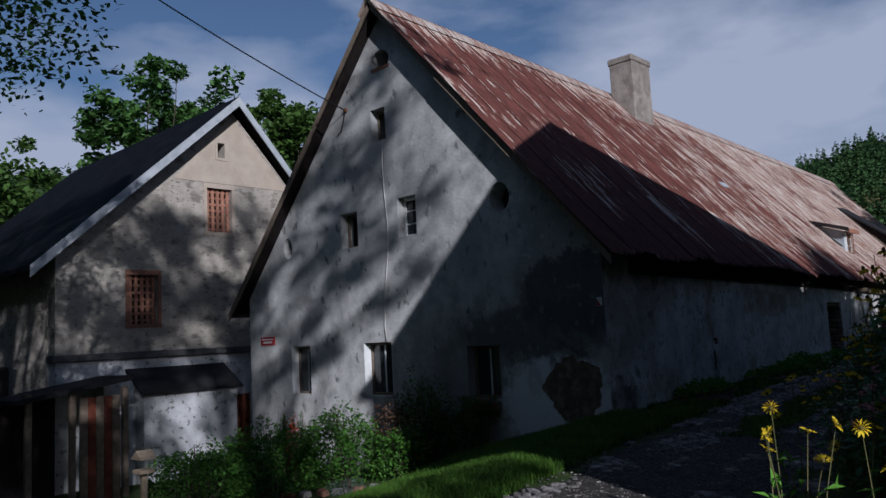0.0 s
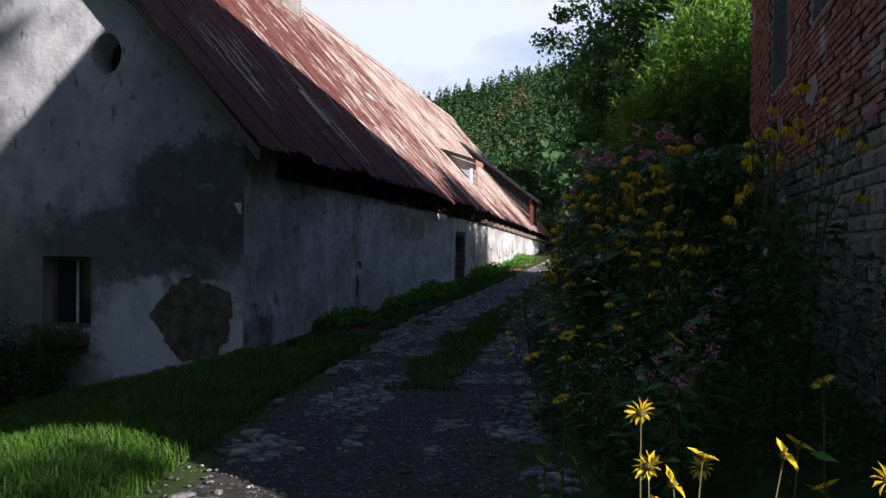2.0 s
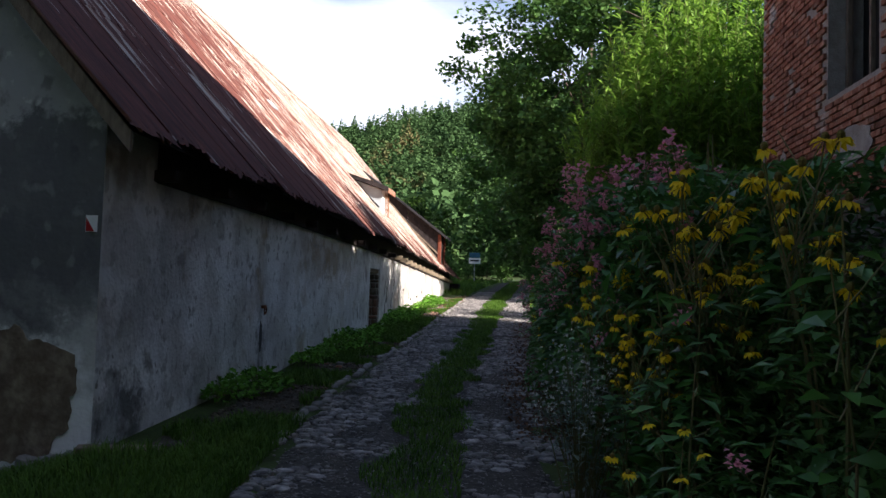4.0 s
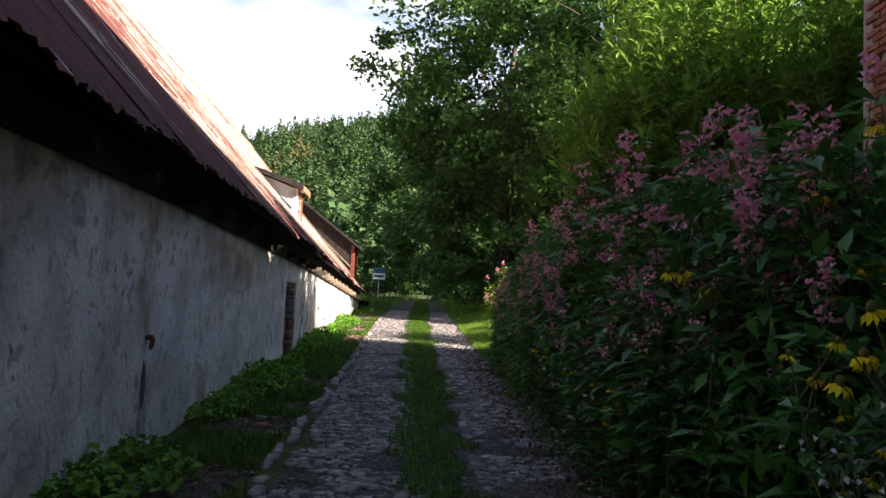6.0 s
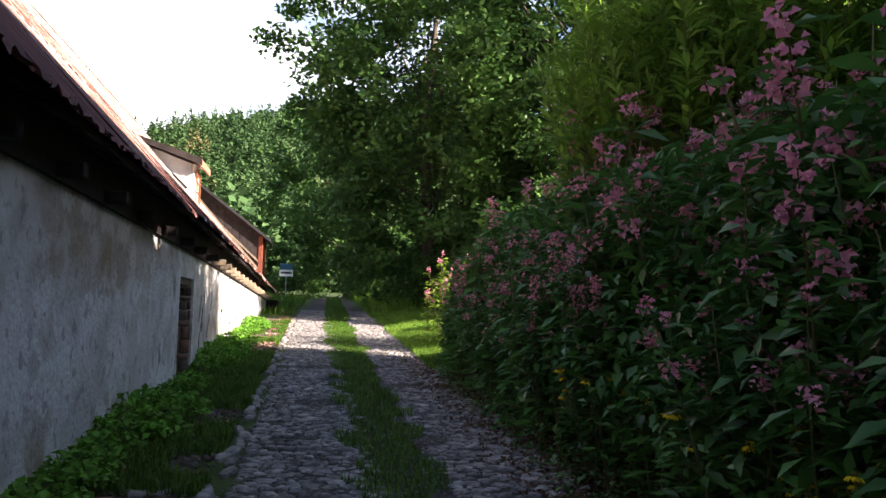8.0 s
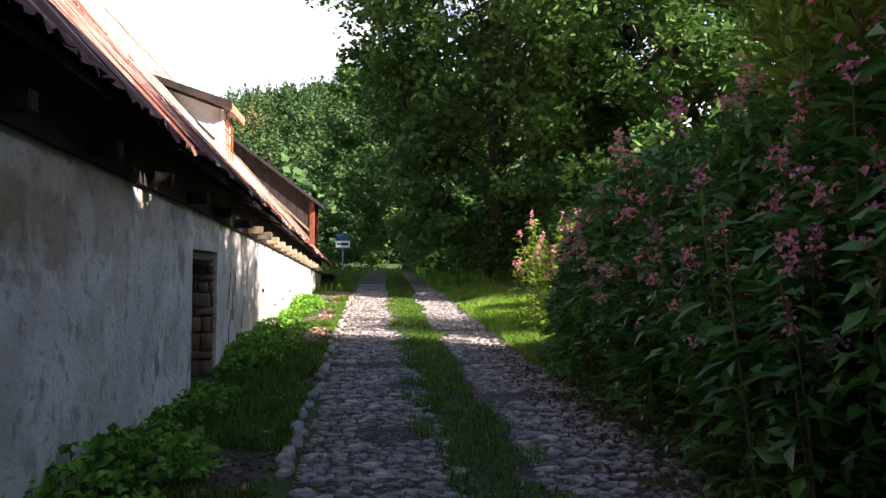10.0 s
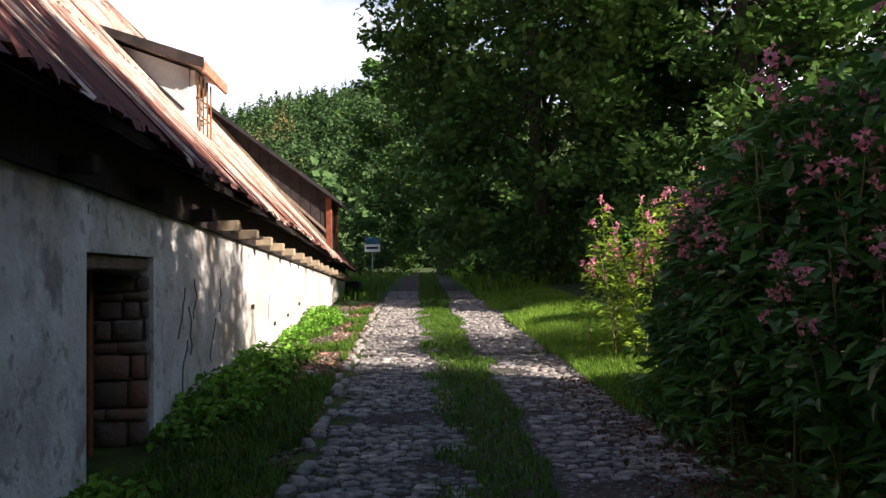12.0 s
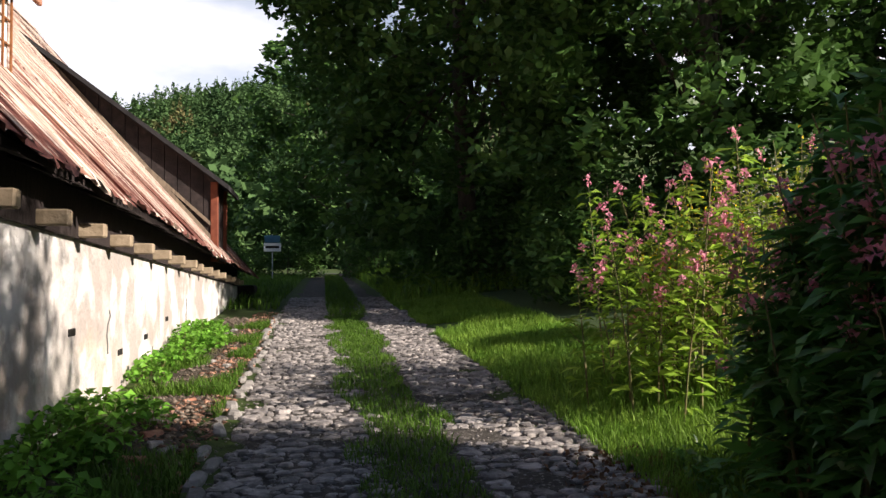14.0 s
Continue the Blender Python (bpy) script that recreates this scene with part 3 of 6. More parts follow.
WIN = {"attic": rect(-6.07, 6.29, -5.57, 7.07), "mid_r": rect(-5.28, 3.9, -4.68, 4.81), "mid_l": rect(-7.34, 3.86, -6.7, 4.72),
       "low_l": rect(-9.55, 0.3, -8.72, 1.53), "low_r": rect(-6.65, 0.3, -5.67, 1.53), "flower": rect(-3.37, 0.28, -2.5, 1.36)}
OVALS = [oval(-5.65, 8.22, 0.31, 0.25), oval(-2.27, 4.35, 0.26, 0.31), oval(-9.57, 4.13, 0.18, 0.28)]
g_out = [(-11.47, -2.6), (0.0, -2.6), (0.0, 3.12), (-5.6, 9.34), (-11.47, 2.9)]
gable = part("wall_gable", prism(g_out, list(WIN.values()) + OVALS, lambda u, v, w: (u, w, v), 0.45), M_GABLE)
tagged(gable, "tall grey rendered gable wall with small deep windows", "wall", kind="structure")
lw_out = [(0.45, -0.6), (32.6, -0.6), (32.6, 2.25), (26.0, 2.5), (0.45, 3.1)]
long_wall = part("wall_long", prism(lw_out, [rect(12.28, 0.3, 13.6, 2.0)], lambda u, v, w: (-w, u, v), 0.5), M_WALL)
tagged(long_wall, "long low limewashed wall with stained flaking plaster", "wall", kind="structure")
tagged(part("corner_render", box((0.001, 0.004, -0.6), (0.007, 0.46, 3.05), 0), M_WALL), "limewashed wall end at the house corner", "wall", kind="structure")
far_wall = part("wall_far", prism([(-11.47, -2.0), (-0.52, -2.0), (-0.52, 2.75), (-5.6, 8.6), (-11.47, 2.3)], [], lambda u, v, w: (u, 32.2 + w, v), 0.35), M_GABLE)
tagged(far_wall, "plain rendered end wall", "wall", kind="structure")
back_wall = part("wall_back", box((-11.47, 0.45, -2.6), (-11.0, 32.2, 2.2), 0), M_GABLE)
tagged(back_wall, "plain rendered rear wall", "wall", kind="structure")
loft = part("attic_floor", box((-10.98, 0.47, 2.0), (-0.52, 32.18, 2.15), 0), M_BLACK)
tagged(loft, "dark board floor under the roof", "floor", kind="structure")


def blob(u, v, ru, rv, n=28, rough=0.16, seed=3):
    r = np.random.default_rng(seed)
    k = 1 + rough * (r.random(n) - 0.5) * 2
    k = (k + np.roll(k, 1) + 0.5 * np.roll(k, 2)) / 2.5
    a = np.arange(n) * 2 * math.pi / n
    k = 1 + 0.35 * (k - 1) + 0.06 * np.sin(3 * a + seed) + 0.06 * np.sin(5 * a + 2 * seed) + 0.03 * np.sin(9 * a + seed)
    return [(u + ru * k[i] * math.cos(2 * math.pi * i / n), v + rv * k[i] * math.sin(2 * math.pi * i / n)) for i in range(n)]


part("render_scar", prism(blob(-0.76, 0.5, 0.62, 0.58, 90, 0.35, 12), [], lambda a, b, w: (min(a, -0.01), -w, b), 0.012), M_BROWN, gable, "bare brown render where plaster fell off")


def window_in(name, u0, v0, u1, v1, label, panes=(1, 2), open_dark=False, frame_mat=None):
    """A casement set deep in the gable's opening."""
    ob = thing(name, (u0 + u1) / 2, 0.22, v0, label, "window", kind="structure")
    c = (u0 + u1) / 2
    bw, hh = (u1 - u0) / 2 - 0.004, v1 - v0 - 0.004
    bm = bmesh.new()
    for lo, hi in (((-bw, 0, 0.004), (-bw + 0.06, 0.06, hh)), ((bw - 0.06, 0, 0.004), (bw, 0.06, hh)),
                   ((-bw + 0.06, 0, 0.004), (bw - 0.06, 0.06, 0.06)), ((-bw + 0.06, 0, hh - 0.06), (bw - 0.06, 0.06, hh))):
        add_box(bm, lo, hi, 0.006)
    part("window_frame", bm, M_WOOD if open_dark else (frame_mat or M_WHITEPAINT), ob)
    if not open_dark:
        nx, nz = panes
        for i in range(1, nx + 1 if nx > 1 else 1):
            if i < nx:
                x = -bw + 2 * bw * i / nx
                part("mullion", box((x - 0.02, 0.008, 0.06), (x + 0.02, 0.05, hh - 0.06), 0.004), M_WHITEPAINT, ob)
        for j in range(1, nz):
            z = hh * j / nz
            part("glazing_bar", box((-bw + 0.06, 0.012, z - 0.015), (bw - 0.06, 0.045, z + 0.015), 0.004), M_WHITEPAINT, ob)
        part("pane", box((-bw + 0.06, 0.028, 0.06), (bw - 0.06, 0.034, hh - 0.06), 0), M_GLASS, ob)
    else:
        part("shutter_board", box((bw * 0.15, 0.07, 0.06), (bw - 0.06, 0.10, hh - 0.06), 0.004), M_WOOD, ob)
    part("dark_room_board", box((-bw, 0.2, 0.0), (bw, 0.225, hh), 0), M_BLACK, ob, "black board standing for the unlit room")
    return ob


window_in("window_1", -6.07, 6.29, -5.57, 7.07, "small open attic window in the gable", open_dark=True)
window_in("window_2", -5.28, 3.9, -4.68, 4.81, "white casement window set deep in the gable", (1, 3))
window_in("window_3", -7.34, 3.86, -6.7, 4.72, "half-open dark casement in the gable", open_dark=True)
window_in("window_4", -9.55, 0.3, -8.72, 1.53, "ground-floor window with white reveals above flowers", (2, 1), frame_mat=M_WOOD)
window_in("window_5", -6.65, 0.3, -5.67, 1.53, "ground-floor window with white reveals above the hedge", (2, 1), frame_mat=M_WOOD)
for u0, u1 in ((-9.55, -8.72), (-6.65, -5.67)):
    for x in (u0 + 0.004, u1 - 0.012):
        rv = part("white_reveal", box((x, 0.0, 0.31), (x + 0.008, 0.215, 1.52), 0), M_WHITEPAINT, gable, "whitewashed window reveal")
for u, v, ru, rv in ((-5.65, 8.22, 0.31, 0.25), (-2.27, 4.35, 0.26, 0.31), (-9.57, 4.13, 0.18, 0.28)):
    part("round_opening_back", prism(oval(u, v, ru + 0.1, rv + 0.1), [], lambda a, b, w: (a, 0.452 + w, b), 0.03), M_BLACK, gable, "black board standing for the loft's darkness at the round opening")
part("brick_rim", prism([(-5.98, 8.05), (-5.32, 8.05), (-5.36, 7.99), (-5.94, 7.97)], [], lambda a, b, w: (a, -w, b), 0.02), M_TERRACOTTA, gable, "crumbled brick rim")

window_in("window_6", -3.37, 0.28, -2.5, 1.36, "dark ground-floor window above a flower box", (2, 1), frame_mat=M_WOOD)

# doorway in the long wall, half bricked up
stable = thing("door_2", -0.3, 12.94, 0.35, "dark stable doorway with crumbling brick jamb", "doorway", kind="structure")
part("dark_room_board", box((-0.26, -0.655, -0.05), (-0.235, 0.655, 1.65), 0), M_BLACK, stable, "black board standing for the unlit stable")
for k in range(5):
    part("plank", box((-0.232, -0.62 + k * 0.19, 0.0), (-0.195 + 0.006 * (k % 2), -0.45 + k * 0.19, 1.52), 0.006), M_WOOD, stable, "old brown plank closing the doorway")
part("ledge_board", box((-0.193, -0.62, 0.72), (-0.165, 0.3, 0.82), 0.006), M_WOOD, stable, "nailed cross board")
part("lintel", box((-0.18, -0.65, 1.54), (0.26, 0.65, 1.645), 0.012), M_WOOD, stable, "weathered timber lintel")
part("door_post", box((-0.14, 0.28, -0.04), (-0.06, 0.36, 1.54), 0.008), M_RUSTIRON, stable, "orange-rusted iron post")
bm = bmesh.new()
r = random.Random(4)
zz = 0.0
while zz < 1.5:
    hh, xx = r.uniform(0.07, 0.26), -0.19
    while xx < 0.27:
        ww = r.uniform(0.1, 0.36)
        add_box(bm, (xx, 0.615 - r.uniform(0, 0.03), zz), (min(xx + ww, 0.285) - 0.012, 0.656, min(zz + hh, 1.53) - 0.012), 0.018)
        xx += ww
    zz += hh
part("jamb_masonry", bm, M_JAMB, stable, "worn brick and stone jamb").data.shade_smooth()

# rendered plinth corner, trail mark, ring, hole
mark = thing("trail_mark", -0.09, -0.002, 2.07, "red and white painted trail mark on grey render", "painted mark")
part("white_band", box((-0.055, -0.012, -0.07), (0.055, -0.002, 0.08), 0.001), M_WHITEPAINT, mark)
part("red_arrow", prism([(-0.05, 0.06), (0.03, -0.065), (-0.05, -0.065)], [], lambda a, b, w: (a, -0.012 - w, b), 0.003), M_REDPAINT, mark)
ring = thing("wall_ring", 0.0, 4.4, 1.2, "rusty iron tethering ring with a streak below", "iron ring")
part("staple", box((0.0, -0.035, 0.0), (0.07, 0.035, 0.05), 0.01), M_RUSTIRON, ring)
vs, fs = tube([(0.06 + 0.01 * math.sin(a), 0.042 * math.cos(a), -0.03 + 0.05 * math.sin(a)) for a in np.linspace(0.1, 2 * math.pi + 0.1, 17)], 0.012, 6)
part_mesh("ring", mesh("ring", vs, fs, M_RUSTIRON, True), ring)
part("rust_streak", prism(blob(0, -0.42, 0.06, 0.22, 16, 0.3, 2), [], lambda a, b, w: (w, a, b), 0.004), M_DAMP, ring, "dark run below the ring")
# Black slabs on the surface paint the shade inside small holes.
for y, z in ((19.3, 1.13), (17.6, 1.45), (20.6, 1.2), (22.0, 1.35)):
    part("putlog_hole", box((0.0, y - 0.09, z - 0.03), (0.012, y + 0.09, z + 0.035), 0.004), M_BLACK, long_wall, "small black patch painted as a hole in the plaster")
r = random.Random(12)
for i in range(9):
    y, z = r.uniform(14.2, 24), r.uniform(1.0, 1.9)
    pts = [(0.004, y, z)]
    for k in range(5):
        y, z = y + r.uniform(-0.09, 0.09), z - r.uniform(0.05, 0.12)
        pts.append((0.004, y, z))
    vs, fs = tube(pts, [0.008] * 6, 4)
    part_mesh("plaster_crack", mesh("crack", vs, fs, M_DAMP), long_wall, "fine crack in the plaster")

# house number plate
plate = thing("house_plate", -10.6, -0.004, 1.71, "small red enamel plate with white lettering on the gable", "sign")
part("plate", box((-0.33, -0.02, -0.11), (0.33, 0.0, 0.11), 0.005), M_REDPAINT, plate)
part("lettering_bar", box((-0.26, -0.024, 0.03), (0.26, -0.0202, 0.06), 0), M_WHITEPAINT, plate)
part("lettering_bar", box((-0.2, -0.024, -0.06), (0.2, -0.0202, -0.01), 0), M_WHITEPAINT, plate)

# cables
cab = [(-5.68, -0.015, 6.25), (-5.70, -0.03, 5.6), (-5.66, -0.03, 4.9), (-5.60, -0.03, 4.2), (-5.63, -0.03, 3.6), (-5.80, -0.03, 2.6), (-5.84, -0.03, 1.9), (-5.80, -0.03, 1.56)]
vs, fs = tube(cab, 0.014, 6)
tagged(part_mesh("wall_cable", mesh("wall_cable", vs, fs, M_CABLE, True)), "pale cable hanging down the gable", "cable")
pa, pb = Vector((-6.95, -0.05, 7.3)), Vector((-6.5, -12.5, 11.6))
line = [pa.lerp(pb, t) + Vector((0, 0, -0.35 * 4 * t * (1 - t))) for t in np.linspace(0, 1, 17)]
vs, fs = tube(line, 0.016, 5)
tagged(part_mesh("power_line", mesh("power_line", vs, fs, M_BLACKCABLE, True)), "sagging black power line tied to the gable", "cable")
vs, fs = tube([(-6.95, -0.05, 7.3), (-7.0, -0.06, 7.05), (-7.12, -0.05, 6.8), (-7.3, -0.03, 6.72)], 0.014, 5)
tagged(part_mesh("cable_drop", mesh("cable_drop", vs, fs, M_BLACKCABLE, True)), "slack black cable loop at the wall bracket", "cable")
tagged(part("cable_bracket", box((-7.0, -0.07, 7.26), (-6.9, 0.0, 7.34), 0.01), M_RUSTIRON), "small iron cable bracket on the gable", "bracket")

# ---- roof: decking, corrugated sheets, barge boards, joists ----
roof = thing("roof", -5.6, 0, 9.0, "steep rusty red corrugated iron roof with flaking paint", "roof", kind="structure")


def deck(xs, drop, y0, y1, nm, ma, th):
    vs = []
    ys = np.linspace(y0, y1, 14)
    for y in ys:
        for x in xs:
            vs.append((x, y, roof_z(x, y) - drop))
            vs.append((x, y, roof_z(x, y) - drop - th))
    n = len(xs) * 2
    fs = []
    for i in range(len(ys) - 1):
        for j in range(len(xs) - 1):
            a = i * n + j * 2
            fs += [(a, a + 2, a + n + 2, a + n), (a + 1, a + n + 1, a + n + 3, a + 3)]
        fs += [(i * n, i * n + n, i * n + n + 1, i * n + 1), (i * n + n - 2, i * n + n - 1, i * n + 2 * n - 1, i * n + 2 * n - 2)]
    e = (len(ys) - 1) * n
    for j in range(len(xs) - 1):
        a = j * 2
        fs += [(a, a + 1, a + 3, a + 2), (e + a, e + a + 2, e + a + 3, e + a + 1)]
    ob = part_mesh(nm, mesh(nm, vs, fs, ma), None)
    ob.parent = roof
    ob.matrix_parent_inverse = roof.matrix_basis.inverted()
    return ob


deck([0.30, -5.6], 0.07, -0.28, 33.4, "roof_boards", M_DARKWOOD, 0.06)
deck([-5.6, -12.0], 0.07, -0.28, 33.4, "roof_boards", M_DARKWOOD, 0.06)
deck([-5.6, -12.05], 0.035, -0.33, 33.4, "rear_slope_sheeting", M_ROOF, 0.02)


def sheet(y0, s0, s1, kick, seed):
    """One corrugated sheet on the lane side: s runs from the eave (0) to the ridge (1)."""
    waves, seg = 11, 4
    rr = random.Random(seed)
    n = waves * seg + 1
    vs = []
    rows = 4
    width = 0.86
    for i in range(rows):
        t = i / (rows - 1)
        for j in range(n):
            y = y0 + width * j / (n - 1)
            s = s0 + (s1 - s0) * t
            if i == 0 and s0 < 0.05:
                s += 0.006 * math.sin(j * 0.9 + seed) + 0.004 * rr.uniform(-1, 1)
            x = 0.45 - 6.05 * s
            h = 0.021 * math.cos(2 * math.pi * j / seg) + 0.012 * (1 - t) + kick * (1 - t) ** 2
            nz = Vector((1.11, 0, 1)).normalized()
            z = eave_z(y) + (ridge_z(y) - eave_z(y)) * s
            vs.append((x + nz.x * h, y, z + nz.z * h - 0.012))
    fs = [(i * n + j, i * n + j + 1, (i + 1) * n + j + 1, (i + 1) * n + j) for i in range(rows - 1) for j in range(n - 1)]
    return mesh("metal_sheet", vs, fs, M_ROOF, True)


sr = random.Random(21)
col = 0
y = -0.42
while y < 32.8:
    cuts = [0.0, 0.27, 0.52, 0.77, 0.995]
    for i in range(4):
        lo = cuts[i] - (0.012 if i else 0.0) + (sr.uniform(-0.004, 0.016) if i == 0 else 0)
        ob = part_mesh("metal_sheet", sheet(y, lo, cuts[i + 1] + 0.008, sr.uniform(0, 0.035) if i == 0 else sr.uniform(0, 0.008), col * 7 + i))
        ob.parent = roof
        ob.matrix_parent_inverse = roof.matrix_basis.inverted()
    col += 1
    y += 0.82
# ridge cap
vs, fs = [], []
rc = np.linspace(-0.4, 33.4, 40)
for i, y in enumerate(rc):
    w = 0.004 * math.sin(i * 2.1)
    for x, dz in ((-5.24, -0.38), (-5.48, -0.09), (-5.6, 0.03), (-5.72, -0.09), (-5.96, -0.36)):
        vs.append((x + w, y, ridge_z(y) + dz + 0.035 + w))
fs = [(i * 5 + j, i * 5 + j + 1, i * 5 + j + 6, i * 5 + j + 5) for i in range(39) for j in range(4)]
cap = part_mesh("ridge_cap", mesh("ridge_cap", vs, fs, M_ROOF, True), None, "pale worn ridge sheet")
cap.parent = roof
cap.matrix_parent_inverse = roof.matrix_basis.inverted()
# barge boards on the gable end, in lengths that do not quite line up
for k, (xa, xb, th) in enumerate(((0.42, -1.6, 0.18), (-1.62, -3.6, 0.2), (-3.62, -5.58, 0.17), (-5.62, -8.0, 0.18), (-8.02, -10.2, 0.2), (-10.22, -12.05, 0.18))):
    o = 0.012 * (k % 3 - 1)
    za, zb = roof_z(xa, -0.3) - 0.055, roof_z(xb, -0.3) - 0.055
    bm = prism([(xa, za), (xb, zb), (xb, zb - th), (xa, za - th)], [], lambda a, b, w: (a, -0.335 + o + w, b), 0.04)
    b = part("barge_board", bm, M_WOOD)
    b.parent = roof
    b.matrix_parent_inverse = roof.matrix_basis.inverted()
# left eave corbel box
b = part("eave_return", box((-12.0, -0.3, 2.42), (-11.48, 0.4, 2.5), 0.01), M_DARKWOOD)
b.parent = roof
b.matrix_parent_inverse = roof.matrix_basis.inverted()

# joist ends below the eaves
y = 1.0
first = None
while y < 32.0:
    zt = eave_z(y) - 0.22
    js = thing("joist_end", 0.0, y, zt, "sawn timber joist end jutting from under the eaves", "beam", "joist ends along the wall")
    # Dark wood short of y 15.5 puts the shade into the joist ends.
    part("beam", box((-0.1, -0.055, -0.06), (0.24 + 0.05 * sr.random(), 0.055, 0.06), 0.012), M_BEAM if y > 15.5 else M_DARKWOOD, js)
    y += 1.05 if y > 14 else 1.35
# The plate reaches up to the deck as a dark stand-in for eave shade.
soff = part("wall_plate", prism([(q, eave_z(q) + 0.18) for q in range(1, 33)] + [(q, eave_z(q) - 0.29) for q in range(32, 0, -1)], [], lambda a, b, w: (0.004 + w, a, b), 0.05), M_DARKWOOD)
tagged(soff, "timber wall plate raised into a dark strip for eave shade", "beam", kind="structure")
# torn lining hanging under the eave, carried past the corner to stand for shade
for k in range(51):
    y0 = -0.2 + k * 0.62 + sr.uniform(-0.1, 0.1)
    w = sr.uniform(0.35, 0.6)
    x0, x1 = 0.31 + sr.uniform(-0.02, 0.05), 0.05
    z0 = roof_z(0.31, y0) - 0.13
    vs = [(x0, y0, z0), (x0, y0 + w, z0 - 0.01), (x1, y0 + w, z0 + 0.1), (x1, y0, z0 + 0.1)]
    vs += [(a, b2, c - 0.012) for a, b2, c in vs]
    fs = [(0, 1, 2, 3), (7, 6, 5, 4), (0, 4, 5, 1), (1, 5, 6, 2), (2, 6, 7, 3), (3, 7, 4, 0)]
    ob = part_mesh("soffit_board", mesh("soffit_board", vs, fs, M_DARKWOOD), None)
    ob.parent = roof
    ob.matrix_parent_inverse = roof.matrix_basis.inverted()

# chimney
CH_Y = 10.75
ch = thing("chimney", -4.95, CH_Y, 7.7, "weathered rendered chimney with crumbling corners on the ridge", "chimney")
bm = bmesh.new()
add_box(bm, (-0.42, -0.6, -0.9), (0.42, 0.6, 2.7), 0.03)
bmesh.ops.subdivide_edges(bm, edges=bm.edges, cuts=3, use_grid_fill=True)
for v in bm.verts:
    n3 = noise.noise_vector(v.co * 2.3)
    v.co += Vector((n3.x, n3.y, 0)) * 0.035
part("shaft", bm, M_STONEPATCH, ch)
part("chimney_cap", box((-0.46, -0.64, 2.55), (0.46, 0.64, 2.78), 0.04), M_STONEPATCH, ch)
part("flue", box((-0.2, -0.35, 2.782), (0.2, 0.35, 2.80), 0), M_BLACK, ch)
part("lead_flashing", prism([(-0.5, -0.05), (0.62, -1.28), (0.62, -1.18), (-0.5, 0.05)], [], lambda a, b, w: (a, 0.62 + w, b + 1.0), 0.25), M_TRIM, ch, "pale grey flashing beside the stack")

# dormer
dm = thing("dormer", -0.7, 17.9, 3.3, "small shed dormer with a barred white window on the iron roof", "dormer")
dm_inv = dm.matrix_basis.inverted()


def dpart(nm, bm, ma, label=""):
    ob = part(nm, bm, ma, None, label)
    ob.parent = dm
    ob.matrix_parent_inverse = dm_inv
    return ob


for y0 in (17.22, 17.96):
    cheek = [(-0.72, 3.45), (-0.72, 4.55), (-2.05, 5.03)]
    dpart("cheek", prism(cheek, [], lambda a, b, w: (a, y0 + w, b), 0.06), M_TRIM, "pale grey sheet cheek")
vs, fs = tube([(-1.62, 17.2, 4.8), (-1.2, 17.2, 4.42), (-0.78, 17.2, 4.02)], 0.02, 5)
ob = part_mesh("cheek_wire", mesh("cheek_wire", vs, fs, M_BLACKCABLE), None)
ob.parent = dm
ob.matrix_parent_inverse = dm_inv
front = prism([(17.28, 3.4), (17.96, 3.4), (17.96, 4.55), (17.28, 4.55)], [rect(17.36, 3.62, 17.88, 4.44)], lambda a, b, w: (-0.66 - w, a, b), 0.07)
dpart("front", front, M_WHITEPAINT, "peeling white window front")
dpart("pane", box((-0.735, 17.36, 3.62), (-0.725, 17.88, 4.44), 0), M_GLASS)
for yy in (17.62,):
    dpart("glazing_bar", box((-0.722, yy - 0.02, 3.62), (-0.69, yy + 0.02, 4.44), 0.003), M_WHITEPAINT)
dpart("glazing_bar", box((-0.721, 17.36, 4.0), (-0.692, 17.88, 4.04), 0.003), M_WHITEPAINT)
for zz in (3.75, 3.98, 4.2):
    dpart("iron_bar", box((-0.65, 17.3, zz), (-0.63, 17.95, zz + 0.02), 0.003), M_RUSTIRON)
for yy in (17.33, 17.53, 17.73, 17.92):
    dpart("iron_bar", box((-0.628, yy, 3.5), (-0.608, yy + 0.02, 4.5), 0.003), M_RUSTIRON)
dpart("sill_board", box((-0.72, 17.15, 3.40), (-0.52, 18.1, 3.46), 0.01), M_WOOD)
dr = [(-0.48, 4.53), (-2.15, 5.10), (-2.15, 5.16), (-0.48, 4.62)]
dpart("dormer_roof", prism(dr, [], lambda a, b, w: (a, 17.02 + w, b), 1.18), M_ROOF, "rusty sheet dormer roof")
dpart("rake_board", prism([(-0.47, 4.50), (-2.15, 5.07), (-2.15, 5.18), (-0.47, 4.635)], [], lambda a, b, w: (a, 16.975 + w, b), 0.04), M_DARKWOOD, "dark board along the dormer roof's edge")
dpart("fascia", box((-0.50, 17.02, 4.45), (-0.455, 18.22, 4.60), 0.008), M_TERRACOTTA, "rust-stained fascia")

# roof ladder scrap lying on the sheets
tagged(part("roof_vent", box((-0.12, -0.2, -0.02), (0.12, 0.2, 0.04), 0.02, pose(-2.35, 11.3, roof_z(-2.35, 11.3) + 0.02, 0, 48, 0)), M_TRIM), "small grey sheet vent on the roof", "roof vent")

# ---- dark building joined to the far end ----
far = thing("boarded_dormer", 0.2, 27.0, 2.3, "wide dark boarded loft dormer with a tarred roof", "dormer")
far_inv = far.matrix_basis.inverted()


def fpart(nm, bm, ma, label=""):
    ob = part(nm, bm, ma, None, label)
    ob.parent = far
    ob.matrix_parent_inverse = far_inv
    return ob


def far_z(x):
    return 3.72 + 0.75 * (0.45 - x)


